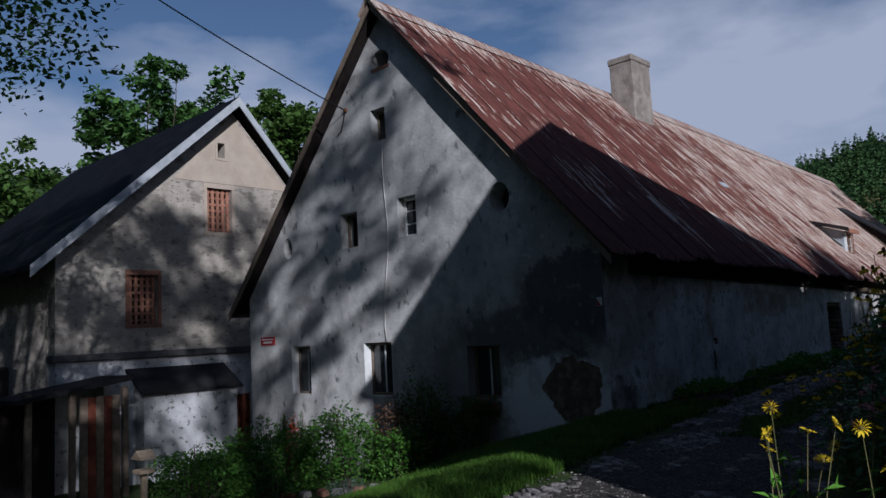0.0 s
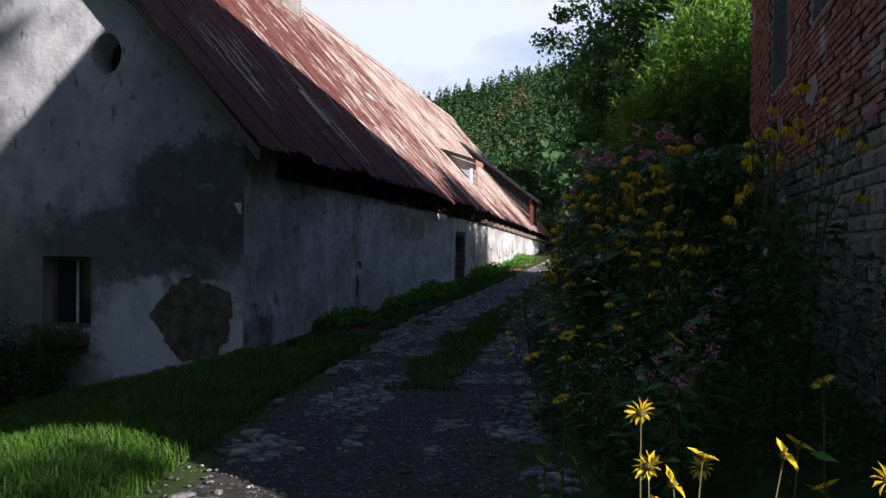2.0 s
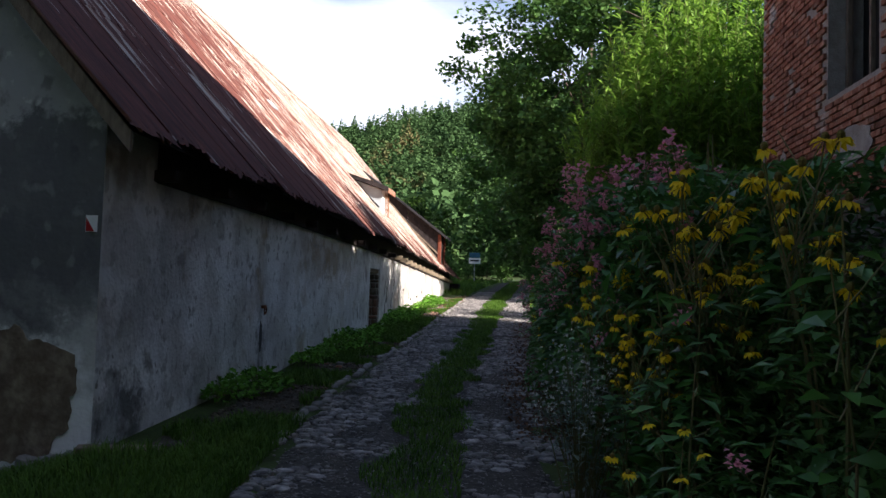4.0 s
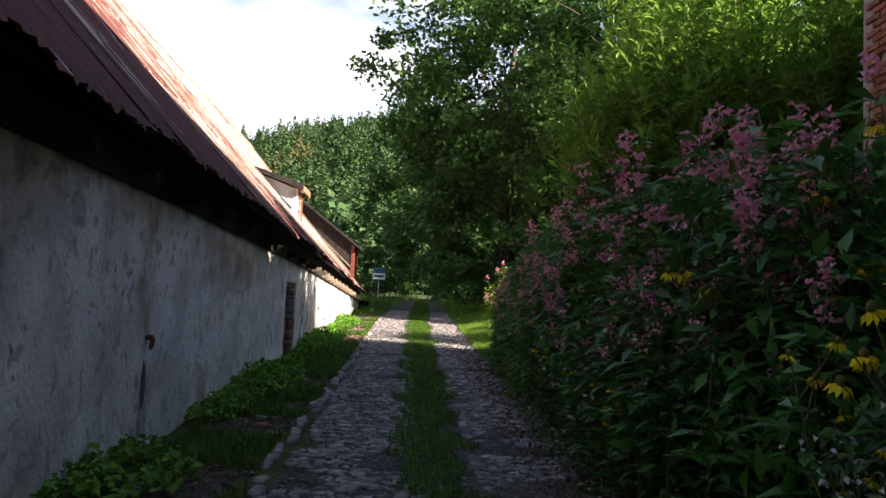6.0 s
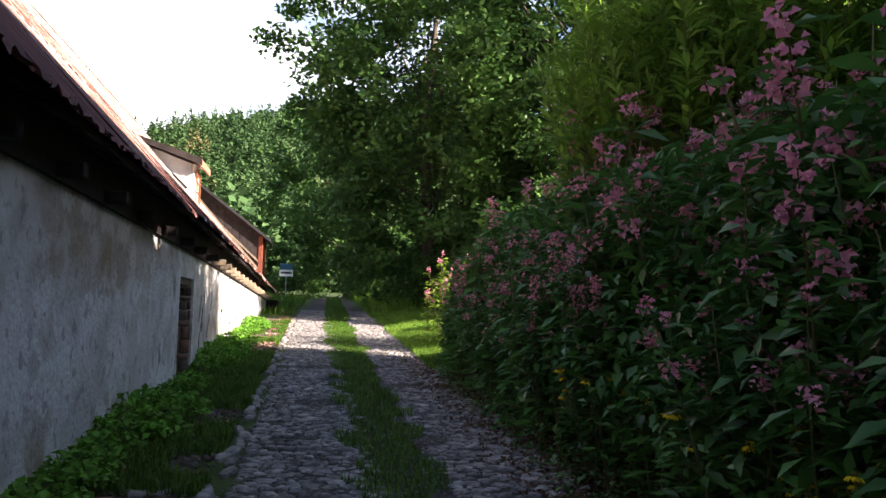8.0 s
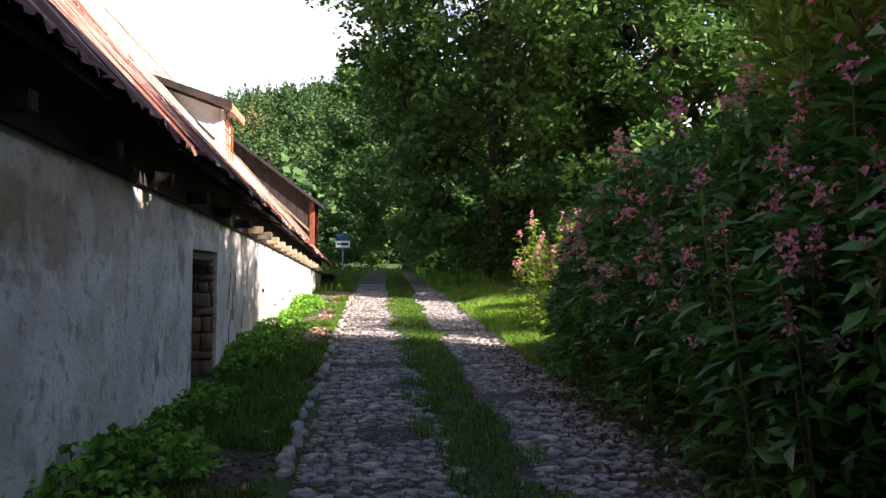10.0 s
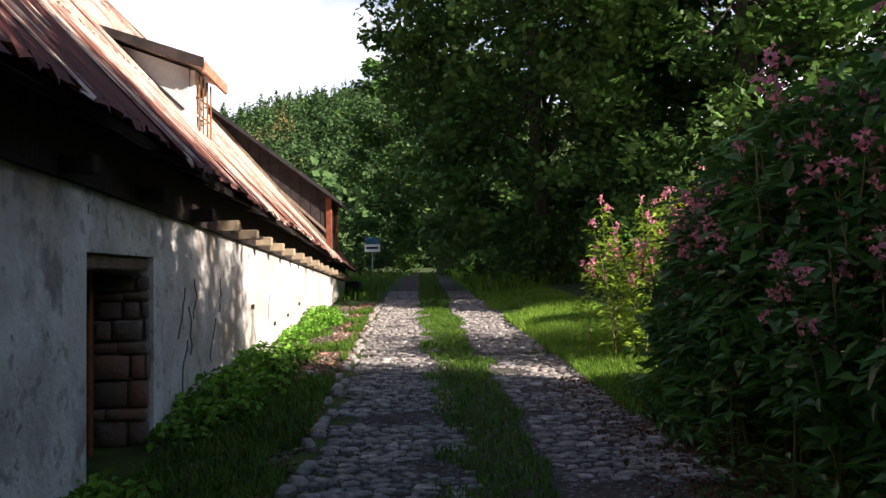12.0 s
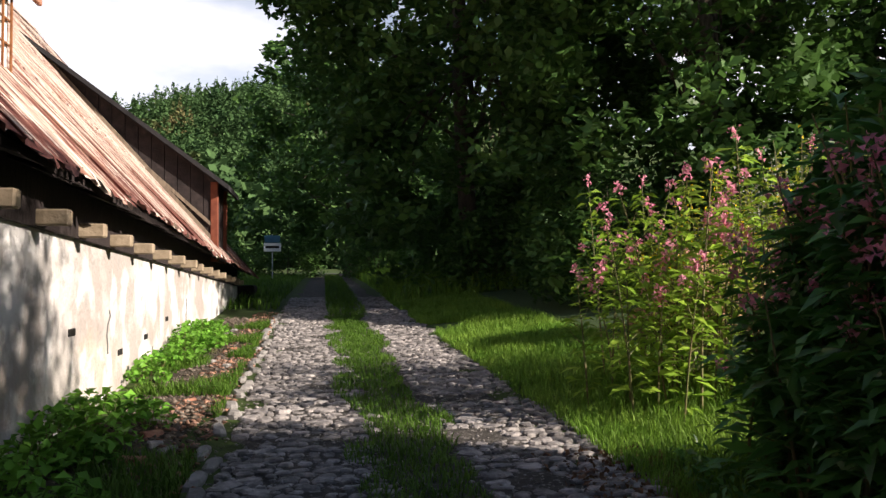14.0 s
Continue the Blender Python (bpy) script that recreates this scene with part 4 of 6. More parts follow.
# boards of the two cheeks run with the roof's slope up to the dormer's own flatter roof
for y0 in (26.0, 27.55):
    x = 0.2
    while x > -3.2:
        xb = max(x - 0.24, -3.3)
        lo0, lo1 = roof_z(x, 26.8) - 0.12, roof_z(xb + 0.012, 26.8) - 0.12
        fpart("cheek_board", prism([(x, lo0), (xb + 0.012, lo1), (xb + 0.012, far_z(xb) - 0.11), (x, far_z(x) - 0.11)], [], lambda a, b, w: (a, y0 + w, b), 0.05), M_DARKWOOD)
        x = xb
for k in range(6):
    yy = 26.07 + k * 0.245
    fpart("front_board", box((0.13, yy, 2.25), (0.17, yy + 0.235, far_z(0.15) - 0.13), 0.004), M_DARKWOOD)
for yy in (25.97, 27.52):
    fpart("corner_post", box((0.1, yy, 2.25), (0.24, yy + 0.12, far_z(0.2) - 0.12), 0.01), M_REDDOOR, "red-brown weathered post")
o = [(0.46, far_z(0.46)), (-3.6, far_z(-3.6)), (-3.6, far_z(-3.6) - 0.1), (0.46, far_z(0.46) - 0.1)]
fpart("roof_slope", prism(o, [], lambda a, b, w: (a, 25.78 + w, b), 2.0), M_TAR, "dark tarred roof slope")
fpart("flashing_board", prism([(0.1, roof_z(0.1, 26) + 0.03), (-3.0, roof_z(-3.0, 26) + 0.03), (-3.0, roof_z(-3.0, 26) + 0.13), (0.1, roof_z(0.1, 26) + 0.13)], [], lambda a, b, w: (a, 25.94 + w, b), 0.05), M_WOOD, "weathered flashing board")
fpart("batten", prism([(0.1, 3.02), (-2.4, 5.3), (-2.4, 5.22), (0.1, 2.94)], [], lambda a, b, w: (a, 25.955 + w, b), 0.04), M_WOOD, "grey batten across the boards")
# small dark lean-to at its foot
tagged(part("board_lean_to", box((-0.6, 32.65, 0.9), (0.45, 33.9, 1.75), 0.05), M_DARKWOOD), "dark board lean-to at the end of the house", "lean-to")



# ---- the barn below ----
barn = thing("barn", -14, 0, -2.0, "old rendered barn with a steep gable and barred brick windows", "barn")
barn_inv = barn.matrix_basis.inverted()


def under(root, inv, nm, bm, ma, label=""):
    ob = part(nm, bm, ma, None, label)
    ob.parent = root
    ob.matrix_parent_inverse = inv
    return ob


def bpart(nm, bm, ma, label=""):
    return under(barn, barn_inv, nm, bm, ma, label)


b_out = [(-4.3, 1.62), (3.3, 1.62), (3.3, 6.85), (1.08, 9.2), (-4.3, 4.3)]
holes = [rect(0.18, 5.2, 1.05, 6.58), rect(-2.31, 2.4, -1.45, 3.8), rect(0.57, 7.58, 0.82, 8.06)]
bpart("gable_wall", prism(b_out, holes, lambda a, b, w: (-14 - w, a, b), 0.5), M_BARN)
bpart("base_wall", prism([(-4.3, -2.6), (3.3, -2.6), (3.3, 1.42), (-4.3, 1.42)], [], lambda a, b, w: (-13.98 - w, a, b), 0.55), M_WHITE, "limewashed ground-floor wall")
bpart("upper_render", prism([(-0.9, 6.75), (3.25, 6.75), (1.08, 9.0)], [rect(0.57, 7.58, 0.82, 8.06)], lambda a, b, w: (-13.985 - w, a, b), 0.012), M_BARN_UP, "smoother warm upper render")
bpart("cornice", box((-14.4, -4.4, 1.42), (-13.88, 3.3, 1.62), 0.03), M_DAMP, "dark projecting string course")
bpart("side_wall", box((-26, -4.3, -2.6), (-14.55, -3.8, 4.2), 0), M_BARN)
for u0, v0, u1, v1 in ((0.18, 5.2, 1.05, 6.58), (-2.31, 2.4, -1.45, 3.8)):
    bpart("window_back", box((-14.5, u0, v0), (-14.46, u1, v1), 0), M_BLACK, "black board standing for the loft's darkness")
    nv, nh = 5, 7
    for i in range(nv):
        y = u0 + (u1 - u0) * (i + 0.5) / nv
        bpart("lattice_upright", box((-14.16, y - 0.045, v0 + 0.004), (-14.09, y + 0.045, v1 - 0.004), 0.006), M_TERRACOTTA)
    for j in range(nh):
        z = v0 + (v1 - v0) * (j + 0.5) / nh
        bpart("lattice_course", box((-14.2, u0 + 0.004, z - 0.03), (-14.12, u1 - 0.004, z + 0.03), 0.005), M_TERRACOTTA)
    bpart("window_surround", prism(rect(u0 - 0.1, v0 - 0.12, u1 + 0.1, v1 + 0.14), [rect(u0, v0, u1, v1)], lambda a, b, w: (-13.975 - w, a, b), 0.03), M_BARN_UP if v0 > 5 else M_TERRACOTTA)
bpart("vent_back", box((-14.4, 0.57, 7.58), (-14.36, 0.82, 8.06), 0), M_BLACK)
bpart("vent_surround", prism(rect(0.49, 7.5, 0.9, 8.14), [rect(0.57, 7.58, 0.82, 8.06)], lambda a, b, w: (-13.965 - w, a, b), 0.03), M_BARN_UP)
for pa, pb in (((1.08, 9.55), (3.75, 6.55)), ((1.08, 9.55), (-5.1, 3.95))):
    o = [pa, pb, (pb[0], pb[1] - 0.14), (pa[0], pa[1] - 0.14)]
    bpart("roof_slope", prism(o, [], lambda a, b, w: (-13.5 - w, a, b), 13.0), M_SLATEROOF, "dark weathered roof slope")
    o = [(pa[0], pa[1] - 0.02), (pb[0], pb[1] - 0.02), (pb[0], pb[1] - 0.32), (pa[0], pa[1] - 0.32)]
    bpart("barge_board", prism(o, [], lambda a, b, w: (-13.46 - w, a, b), 0.038), M_TRIM, "pale grey barge board")
bpart("eave_corbel", box((-14.05, 3.1, 6.45), (-13.5, 3.55, 6.7), 0.03), M_TERRACOTTA)
# lean-to roof and door
lean = thing("lean_to", -13.4, -0.9, 0.3, "low black felt lean-to roof against the barn", "lean-to")
under(lean, lean.matrix_basis.inverted(), "roof_slope", prism([(-13.97, 1.15), (-12.95, 0.5), (-12.95, 0.42), (-13.97, 1.05)], [], lambda a, b, w: (a, -2.45 + w, b), 3.1), M_TAR)
under(lean, lean.matrix_basis.inverted(), "side_wall", prism([(-13.97, -2.4), (-13.05, -2.4), (-13.05, 0.42), (-13.97, 1.0)], [], lambda a, b, w: (a, -2.35 + w, b), 2.85), M_WHITE)
gablet = part("gablet", prism([(-3.25, -2.4), (-2.4, -2.4), (-2.4, 0.7), (-2.8, 1.25), (-3.25, 0.75)], [], lambda a, b, w: (-13.97 + w, a, b), 0.5), M_WHITE)
tagged(gablet, "small limewashed gablet beside the lean-to", "porch")
bd = thing("barn_door", -13.95, 1.12, -2.0, "red-brown plank door in the barn", "door")
for i in range(4):
    part("plank", box((-0.02, -0.38 + i * 0.19, 0), (0.03, -0.38 + i * 0.19 + 0.185, 2.15), 0.006), M_REDDOOR, bd)
shed = thing("woodshed", -13.2, -4.0, -2.0, "open woodshed with a dark roof and rusty brown doors", "shed")
sinv = shed.matrix_basis.inverted()
under(shed, sinv, "roof_slope", prism([(-5.9, 0.62), (-3.1, 1.02), (-3.1, 0.9), (-5.9, 0.5)], [], lambda a, b, w: (-14.0 + w, a, b), 1.9), M_TAR)
for y in (-5.6, -4.6, -3.3):
    under(shed, sinv, "post", box((-12.35, y, -2.3), (-12.2, y + 0.14, 0.75), 0.015), M_WOOD)
for k in range(5):
    under(shed, sinv, "plank", box((-12.3, -4.35 + k * 0.2, -2.0), (-12.26, -4.35 + k * 0.2 + 0.19, 0.55), 0.006), M_REDDOOR if k % 2 else M_WOOD)
under(shed, sinv, "back_wall", box((-13.95, -6.2, -2.4), (-13.85, -4.35, 0.6), 0), M_DARKWOOD)
side = part("dark_outbuilding", box((-20, -14, -2.6), (-14.6, -5.2, 1.4), 0.05), M_DARKWOOD)
tagged(side, "dark timber outbuilding in deep shade", "shed")

# ---- the brick building ----
bb = thing("brick_building", 7.2, -2.6, 0.0, "derelict red brick building on a rubble stone base", "building")
bb_inv = bb.matrix_basis.inverted()
APEX = (-2.62, 11.45)


def rake_z(y):
    return APEX[1] - (0.825 * (APEX[0] - y) if y < APEX[0] else 0.58 * (y - APEX[0]))


bwins = [rect(1.25, 3.87, 2.55, 5.9), rect(-1.7, 4.1, -0.35, 6.0)]
face = prism([(-7.4, 2.55), (5.0, 2.55), (5.0, rake_z(5.0) - 0.15), (APEX[0], APEX[1] - 0.15), (-7.4, rake_z(-7.4) - 0.15)], bwins, lambda a, b, w: (7.215 + w, a, b), 0.45)
under(bb, bb_inv, "brick_wall", face, M_MORTAR, "brick wall bedded in lime mortar")
under(bb, bb_inv, "stone_base", prism([(-7.45, -1), (5.06, -1), (5.06, 2.5), (-7.45, 2.5)], [], lambda a, b, w: (7.14 + w, a, b), 0.5), M_MORTAR, "rubble stone base")
under(bb, bb_inv, "side_wall", box((7.66, 4.55, -1), (17, 5.0, rake_z(5.0) - 0.2), 0), M_MORTAR)
under(bb, bb_inv, "side_wall", box((7.66, -7.4, -1), (17, -6.95, rake_z(-7.4) - 0.2), 0), M_MORTAR)
under(bb, bb_inv, "side_facing", box((7.15, -7.54, -1), (17, -7.455, rake_z(-7.4) - 0.2), 0), M_JAMB, "dark old brick masonry")
under(bb, bb_inv, "back_wall", prism([(-6.95, -1), (4.55, -1), (4.55, rake_z(4.55) - 0.3), (APEX[0], APEX[1] - 0.3), (-6.95, rake_z(-6.95) - 0.3)], [], lambda a, b, w: (16.6 + w, a, b), 0.35), M_MORTAR)
for ya, yb in ((APEX[0], 5.4), (APEX[0], -7.7)):
    o = [(ya, rake_z(ya)), (yb, rake_z(yb)), (yb, rake_z(yb) - 0.15), (ya, rake_z(ya) - 0.15)]
    under(bb, bb_inv, "roof_slope", prism(o, [], lambda a, b, w: (6.95 + w, a, b), 10.3), M_TAR)
for (y0, z0), _, (y1, z1), _ in bwins:
    under(bb, bb_inv, "window_back", box((7.6, y0, z0), (7.63, y1, z1), 0), M_BLACK, "black board standing for the unlit room")
    bm = bmesh.new()
    for lo, hi in (((7.40, y0 + .01, z0 + .01), (7.46, y0 + 0.08, z1)), ((7.40, y1 - 0.08, z0 + .01), (7.46, y1 - .01, z1)), ((7.40, y0 + 0.08, z0 + .01), (7.46, y1 - 0.08, z0 + 0.07)), ((7.40, (y0 + y1) / 2 - 0.025, z0 + .07), (7.45, (y0 + y1) / 2 + 0.025, z1))):
        add_box(bm, lo, hi, 0.005)
    under(bb, bb_inv, "window_frame", bm, M_WOOD, "bare rotten window frame")
# remains of pale render under the window
for u, v, ru, rv, sd in ((1.75, 3.2, 0.42, 0.2, 4), (3.95, 3.1, 0.14, 0.45, 6), (2.8, 2.85, 0.2, 0.18, 7), (-0.6, 3.3, 0.3, 0.16, 8)):
    under(bb, bb_inv, "render_remnant", prism(blob(u, v, ru, rv, 40, 0.4, sd), [], lambda a, b, w: (7.178 - w * 0.2, a, b), 0.03), M_MORTAR, "remnant of grey-white render")

# ---- trees ----
def branch_path(a, b, bend, r, n=6):
    a, b = Vector(a), Vector(b)
    off = Vector((r.uniform(-1, 1), r.uniform(-1, 1), r.uniform(0, 1))) * bend
    return [a.lerp(b, t) + off * math.sin(math.pi * t) for t in np.linspace(0, 1, n)]


def tree(name, x, y, height, crown_r, trunk_r, n_clumps, per, leaf, material, label, seed, crown_base=0.25, squash=1.0, category="tree", lean=(0, 0), clump_r=0.16, hollow=0.55):
    """A tapered trunk with limbs and a crown of leaf clumps with gaps between them."""
    r = random.Random(seed)
    g = np.random.default_rng(seed)
    z0 = float(ground_z(x, y)) - 0.15
    ob = thing(name, x, y, z0, label, category)
    top = Vector((lean[0], lean[1], height * 0.82))
    pieces = [tube(branch_path((0, 0, 0), top, height * 0.03, r, 8), [trunk_r * (1.25 if i == 0 else 1) * (1 - 0.11 * i) for i in range(8)], 9)]
    cz = height * (crown_base + (1 - crown_base) / 2)
    ch = height * (1 - crown_base) / 2 * squash
    cs = []
    for i in range(n_clumps):
        while True:
            d = g.normal(size=3)
            d /= np.linalg.norm(d)
            k = hollow + (1 - hollow) * g.random() ** 0.6
            lump = 0.78 + 0.3 * noise.noise(Vector(d * 1.9) + Vector((seed, 0, 0))) + 0.12 * noise.noise(Vector(d * 4.5) + Vector((0, seed, 0)))
            p = d * k * lump
            if r.random() < 0.96:
                break
        cs.append((p[0] * crown_r * 1.2 + lean[0] * 0.6, p[1] * crown_r * 1.2 + lean[1] * 0.6, cz + p[2] * ch * 1.2))
    for i in range(min(26, n_clumps)):
        c = cs[i * max(1, n_clumps // 26) % n_clumps]
        t = r.uniform(0.25, 0.8)
        a = top * t
        b = Vector(c)
        pieces.append(tube(branch_path(a, b, 0.4, r, 5), [trunk_r * 0.34 * (1 - t * 0.6) * (1 - 0.2 * q) for q in range(5)], 5))
    v, f = join(pieces)
    part_mesh("trunk", mesh("trunk", v, f, M_BARK, True), ob)
    cs = np.array(cs)
    rad = crown_r * clump_r * (0.7 + 0.7 * g.random(n_clumps))
    d = g.normal(size=(n_clumps, per, 3))
    d /= np.linalg.norm(d, axis=2)[:, :, None]
    d *= (g.random((n_clumps, per, 1)) ** 0.45)
    d[:, :, 2] *= 0.65
    pts = (cs[:, None, :] + d * rad[:, None, None]).reshape(-1, 3)
    v, f = quads(pts, leaf * (0.7 + 0.6 * g.random(len(pts))), 0.62, 0.25, seed)
    tagged(part_mesh("crown", mesh("crown", v, f, material), ob), kind="stuff")
    return ob


# big trees beyond the right bank, overhanging the lane
tree("maple_tree", 7.2, 35.0, 18, 6.6, 0.34, 380, 150, 0.30, M_LEAF, "broad dark green maple overhanging the lane", 31, -0.04)
tree("maple_tree", 11.5, 27.5, 16, 5.8, 0.32, 320, 150, 0.26, M_LEAF, "tall dense dark green deciduous tree on the bank", 32, -0.04)
tree("maple_tree", 21.5, 26.0, 17, 5.6, 0.3, 240, 120, 0.3, M_LEAF, "dense deciduous tree behind the willow", 33, -0.04)
tree("maple_tree", 4.5, 62.0, 17, 7.0, 0.3, 190, 100, 0.45, M_LEAF, "tree closing the end of the lane", 35, -0.04)
tree("ash_tree", -8.5, 70.0, 8.5, 5.0, 0.3, 120, 90, 0.4, M_LEAF_SUN, "light green tree beyond the far building", 36, -0.02)
tree("ash_tree", 12.0, 50.0, 18, 7.0, 0.3, 200, 100, 0.42, M_LEAF, "dark tree deep in the wood", 37, -0.04)
tree("maple_tree", 20.0, 33.0, 17, 7.0, 0.3, 200, 100, 0.4, M_LEAF, "dark tree deep in the wood", 38, -0.04)
# Out of sight; added so its crown keeps sun off the long wall.
tree("ash_tree", 11.5, 7.2, 7.2, 2.7, 0.25, 110, 90, 0.26, M_LEAF, "unseen tree added behind the brick building to shade the long wall", 34, 0.2)
tree("maple_tree", 30.0, 20.0, 15, 6.5, 0.3, 180, 100, 0.4, M_LEAF, "dark tree behind the brick building", 39, -0.04)
# trees behind the barn
tree("maple_tree", -28.5, 6.0, 18.5, 4.6, 0.3, 260, 110, 0.34, M_LEAF, "full green tree behind the barn roof", 41, 0.2)
tree("ash_tree", -25.5, 10.8, 17.0, 4.4, 0.28, 230, 110, 0.34, M_LEAF_SUN, "lighter green tree behind the barn roof", 42, 0.2)
tree("ash_tree", -31.0, 10.0, 19.0, 2.6, 0.2, 50, 40, 0.3, M_GREYLEAF, "thin half-bare tree between fuller ones", 43, 0.35)
tree("maple_tree", -36.0, 1.0, 15.0, 5.5, 0.3, 150, 100, 0.36, M_LEAF_SUN, "rounded green tree beyond the barn", 44, 0.1)
tree("maple_tree", -45.0, -6.0, 16.0, 6.5, 0.3, 150, 90, 0.4, M_LEAF, "rounded green tree beyond the barn", 45, 0.05)
# trees of the yard: boughs over the view's edge, and the ones that dapple the gable
tree("oak_tree", -4.8, -11.2, 17.0, 4.6, 0.3, 190, 110, 0.12, M_LEAF, "large tree with feathery boughs hanging over the yard", 51, 0.36, clump_r=0.17)
tree("oak_tree", 15.2, -14.8, 22.0, 4.3, 0.4, 80, 60, 0.3, M_LEAF, "tall tree behind the lane's bend", 52, 0.57)
tree("oak_tree", 11.0, -18.5, 21.0, 4.6, 0.4, 95, 60, 0.3, M_LEAF, "tall tree behind the lane's bend", 53, 0.5)
tree("oak_tree", 20.0, -22.0, 18, 6.0, 0.4, 120, 70, 0.35, M_LEAF, "tall tree behind the lane's bend", 54, 0.2)
# unseen trees round the yard behind the walker, added to cut the sky's light
for i, (x, y, h) in enumerate(((3.0, -23.0, 21), (-6.0, -25.0, 22), (-15.0, -22.0, 20), (8.5, -29.0, 22), (-24.0, -17.0, 19), (-1.5, -33.0, 24), (-11.0, -31.0, 23), (3.0, -38.0, 25), (14.0, -36.0, 24), (-21.0, -27.0, 22), (-31.0, -22.0, 21))):
    tree("lime_tree", x, y, h, 6.4, 0.35, 170, 75, 0.46, M_LEAF, "unseen tall tree added to hold back sky light", 560 + i, 0.02)

# willow thicket behind the flowers
def thicket(name, cx, cy, rx, ry, h, n_shoots, material, label, seed, leaf=0.11, per=46, category="bush"):
    """Upright shoots, each set with narrow leaves."""
    g = np.random.default_rng(seed)
    ob = thing(name, cx, cy, float(ground_z(cx, cy)), label, category)
    stems, pts, ways = [], [], []
    for i in range(n_shoots):
        a, k = g.random() * 2 * math.pi, math.sqrt(g.random())
        bx, by = rx * k * math.cos(a) * 0.75, ry * k * math.sin(a) * 0.75
        hh = h * (1 - 0.42 * k * k) * (0.82 + 0.28 * g.random())
        tx, ty = bx * 1.38 + g.normal() * 0.25, by * 1.38 + g.normal() * 0.25
        z0 = float(ground_z(cx + bx, cy + by) - ground_z(cx, cy)) - 0.05
        line = [(bx + (tx - bx) * t ** 1.6, by + (ty - by) * t ** 1.6, z0 + hh * t) for t in (0, 0.35, 0.7, 1.0)]
        stems.append(tube(line, [0.010, 0.007, 0.004, 0.002], 4))
        t = 0.12 + 0.88 * g.random(per)
        for q in t:
            p = np.array([bx + (tx - bx) * q ** 1.6, by + (ty - by) * q ** 1.6, z0 + hh * q])
            w = g.normal(size=3)
            w[2] = abs(w[2]) * 0.5 + 0.35
            w /= np.linalg.norm(w)
            pts.append(p + w * leaf * (0.5 + 1.6 * g.random() * (1.1 - q)))
            ways.append(w)
    v, f = join(stems)
    tagged(part_mesh("shoot_mass", mesh("shoot_mass", v, f, M_STEM), ob), kind="stuff")
    v, f = leaves(np.array(pts), leaf * (0.8 + 0.6 * g.random(len(pts))), 0.27, seed=seed, ways=np.array(ways))
    tagged(part_mesh("foliage", mesh("foliage", v, f, material), ob), kind="stuff")
    return ob


thicket("willow_bush", 6.8, 8.9, 2.1, 2.3, 6.8, 560, M_WILLOW, "bright green willow thicket behind the flowers", 61, 0.19, 95)
thicket("willow_bush", 9.0, 10.9, 2.2, 2.0, 6.5, 340, M_WILLOW, "bright green willow shoots beyond the brick building", 62, 0.18, 85)
thicket("willow_bush", 8.3, 6.7, 1.1, 1.0, 6.5, 190, M_WILLOW, "bright green willow shoots at the brick building's corner", 63, 0.18, 85)



# ---- flowering bank ----
def balsam(seed, h, bloom=1.0, leaf=M_BALSAM, label="tall balsam with drooping lance-shaped leaves and pink flowers"):
    """Himalayan balsam: a jointed stem, whorls of drooping lance-shaped leaves, pink flowers at the top."""
    g = np.random.default_rng(seed)
    ob = thing("balsam_plant", 0, 0, 0, label, "flowering plant", "balsam on the bank")
    bend = g.normal(size=2) * 0.12
    axis = lambda t: np.array([bend[0] * t * t, bend[1] * t * t, h * t])
    stems = [tube([axis(t) for t in (0, 0.3, 0.6, 0.85, 1.0)], [0.014, 0.012, 0.009, 0.006, 0.003], 5)]
    pts, ways, sizes, blooms = [], [], [], []
    levels = int(h / 0.11)
    for i in range(levels):
        t = min(0.99, 0.12 + 0.86 * (i + g.normal() * 0.35) / levels)
        p = axis(t)
        for k in range(3):
            if g.random() < 0.15:
                continue
            a = 2.1 * k + i * 1.05 + g.normal() * 0.5
            L = (0.25 - 0.10 * max(0, t - 0.45)) * (0.55 + 0.7 * g.random())
            w = np.array([math.cos(a), math.sin(a), -0.35 + 0.75 * g.random()])
            reach = 0.55 * L + 0.16 * g.random() * (1 - t)
            pts.append(p + w * reach)
            ways.append(w)
            sizes.append(L)
        if 0.3 < t < 0.9 and i % 2 == 0:
            a = g.random() * 6.28
            L = 0.42 * (1.1 - t)
            q = p + np.array([math.cos(a) * L, math.sin(a) * L, 0.75 * L])
            stems.append(tube([p, (p + q) / 2 + np.array([0, 0, -0.03]), q], [0.006, 0.005, 0.003], 4))
            for k in range(5):
                b = g.random() * 6.28
                w = np.array([math.cos(b), math.sin(b), -0.1])
                pts.append(q + w * 0.09 - np.array([0, 0, 0.05 * k]) * 0.6)
                ways.append(w)
                sizes.append(0.15)
            if t > 0.55:
                blooms.append(q + np.array([0, 0, 0.05]))
    blooms.append(axis(1.0))
    blooms.append(axis(0.97) + g.normal(size=3) * 0.06)
    v, f = join(stems)
    part_mesh("stem", mesh("stem", v, f, M_STEM), ob)
    v, f = leaves(np.array(pts), np.array(sizes), 0.33, seed=seed, ways=np.array(ways), droop=0.12)
    tagged(part_mesh("foliage", mesh("foliage", v, f, leaf), ob), kind="stuff")
    for b in blooms:
        if g.random() > bloom:
            continue
        c = b + np.clip(g.normal(size=(16, 3)), -1.6, 1.6) * np.array([0.04, 0.04, 0.045])
        v, f = leaves(c, 0.05 * (0.7 + 0.6 * g.random(16)), 0.8, up=0.1, fold=0.5, seed=seed + 3)
        tagged(part_mesh("blossom_head", mesh("blossom_head", v, f, M_PINK), ob, "cluster of pink blossoms"), kind="stuff")
    return ob


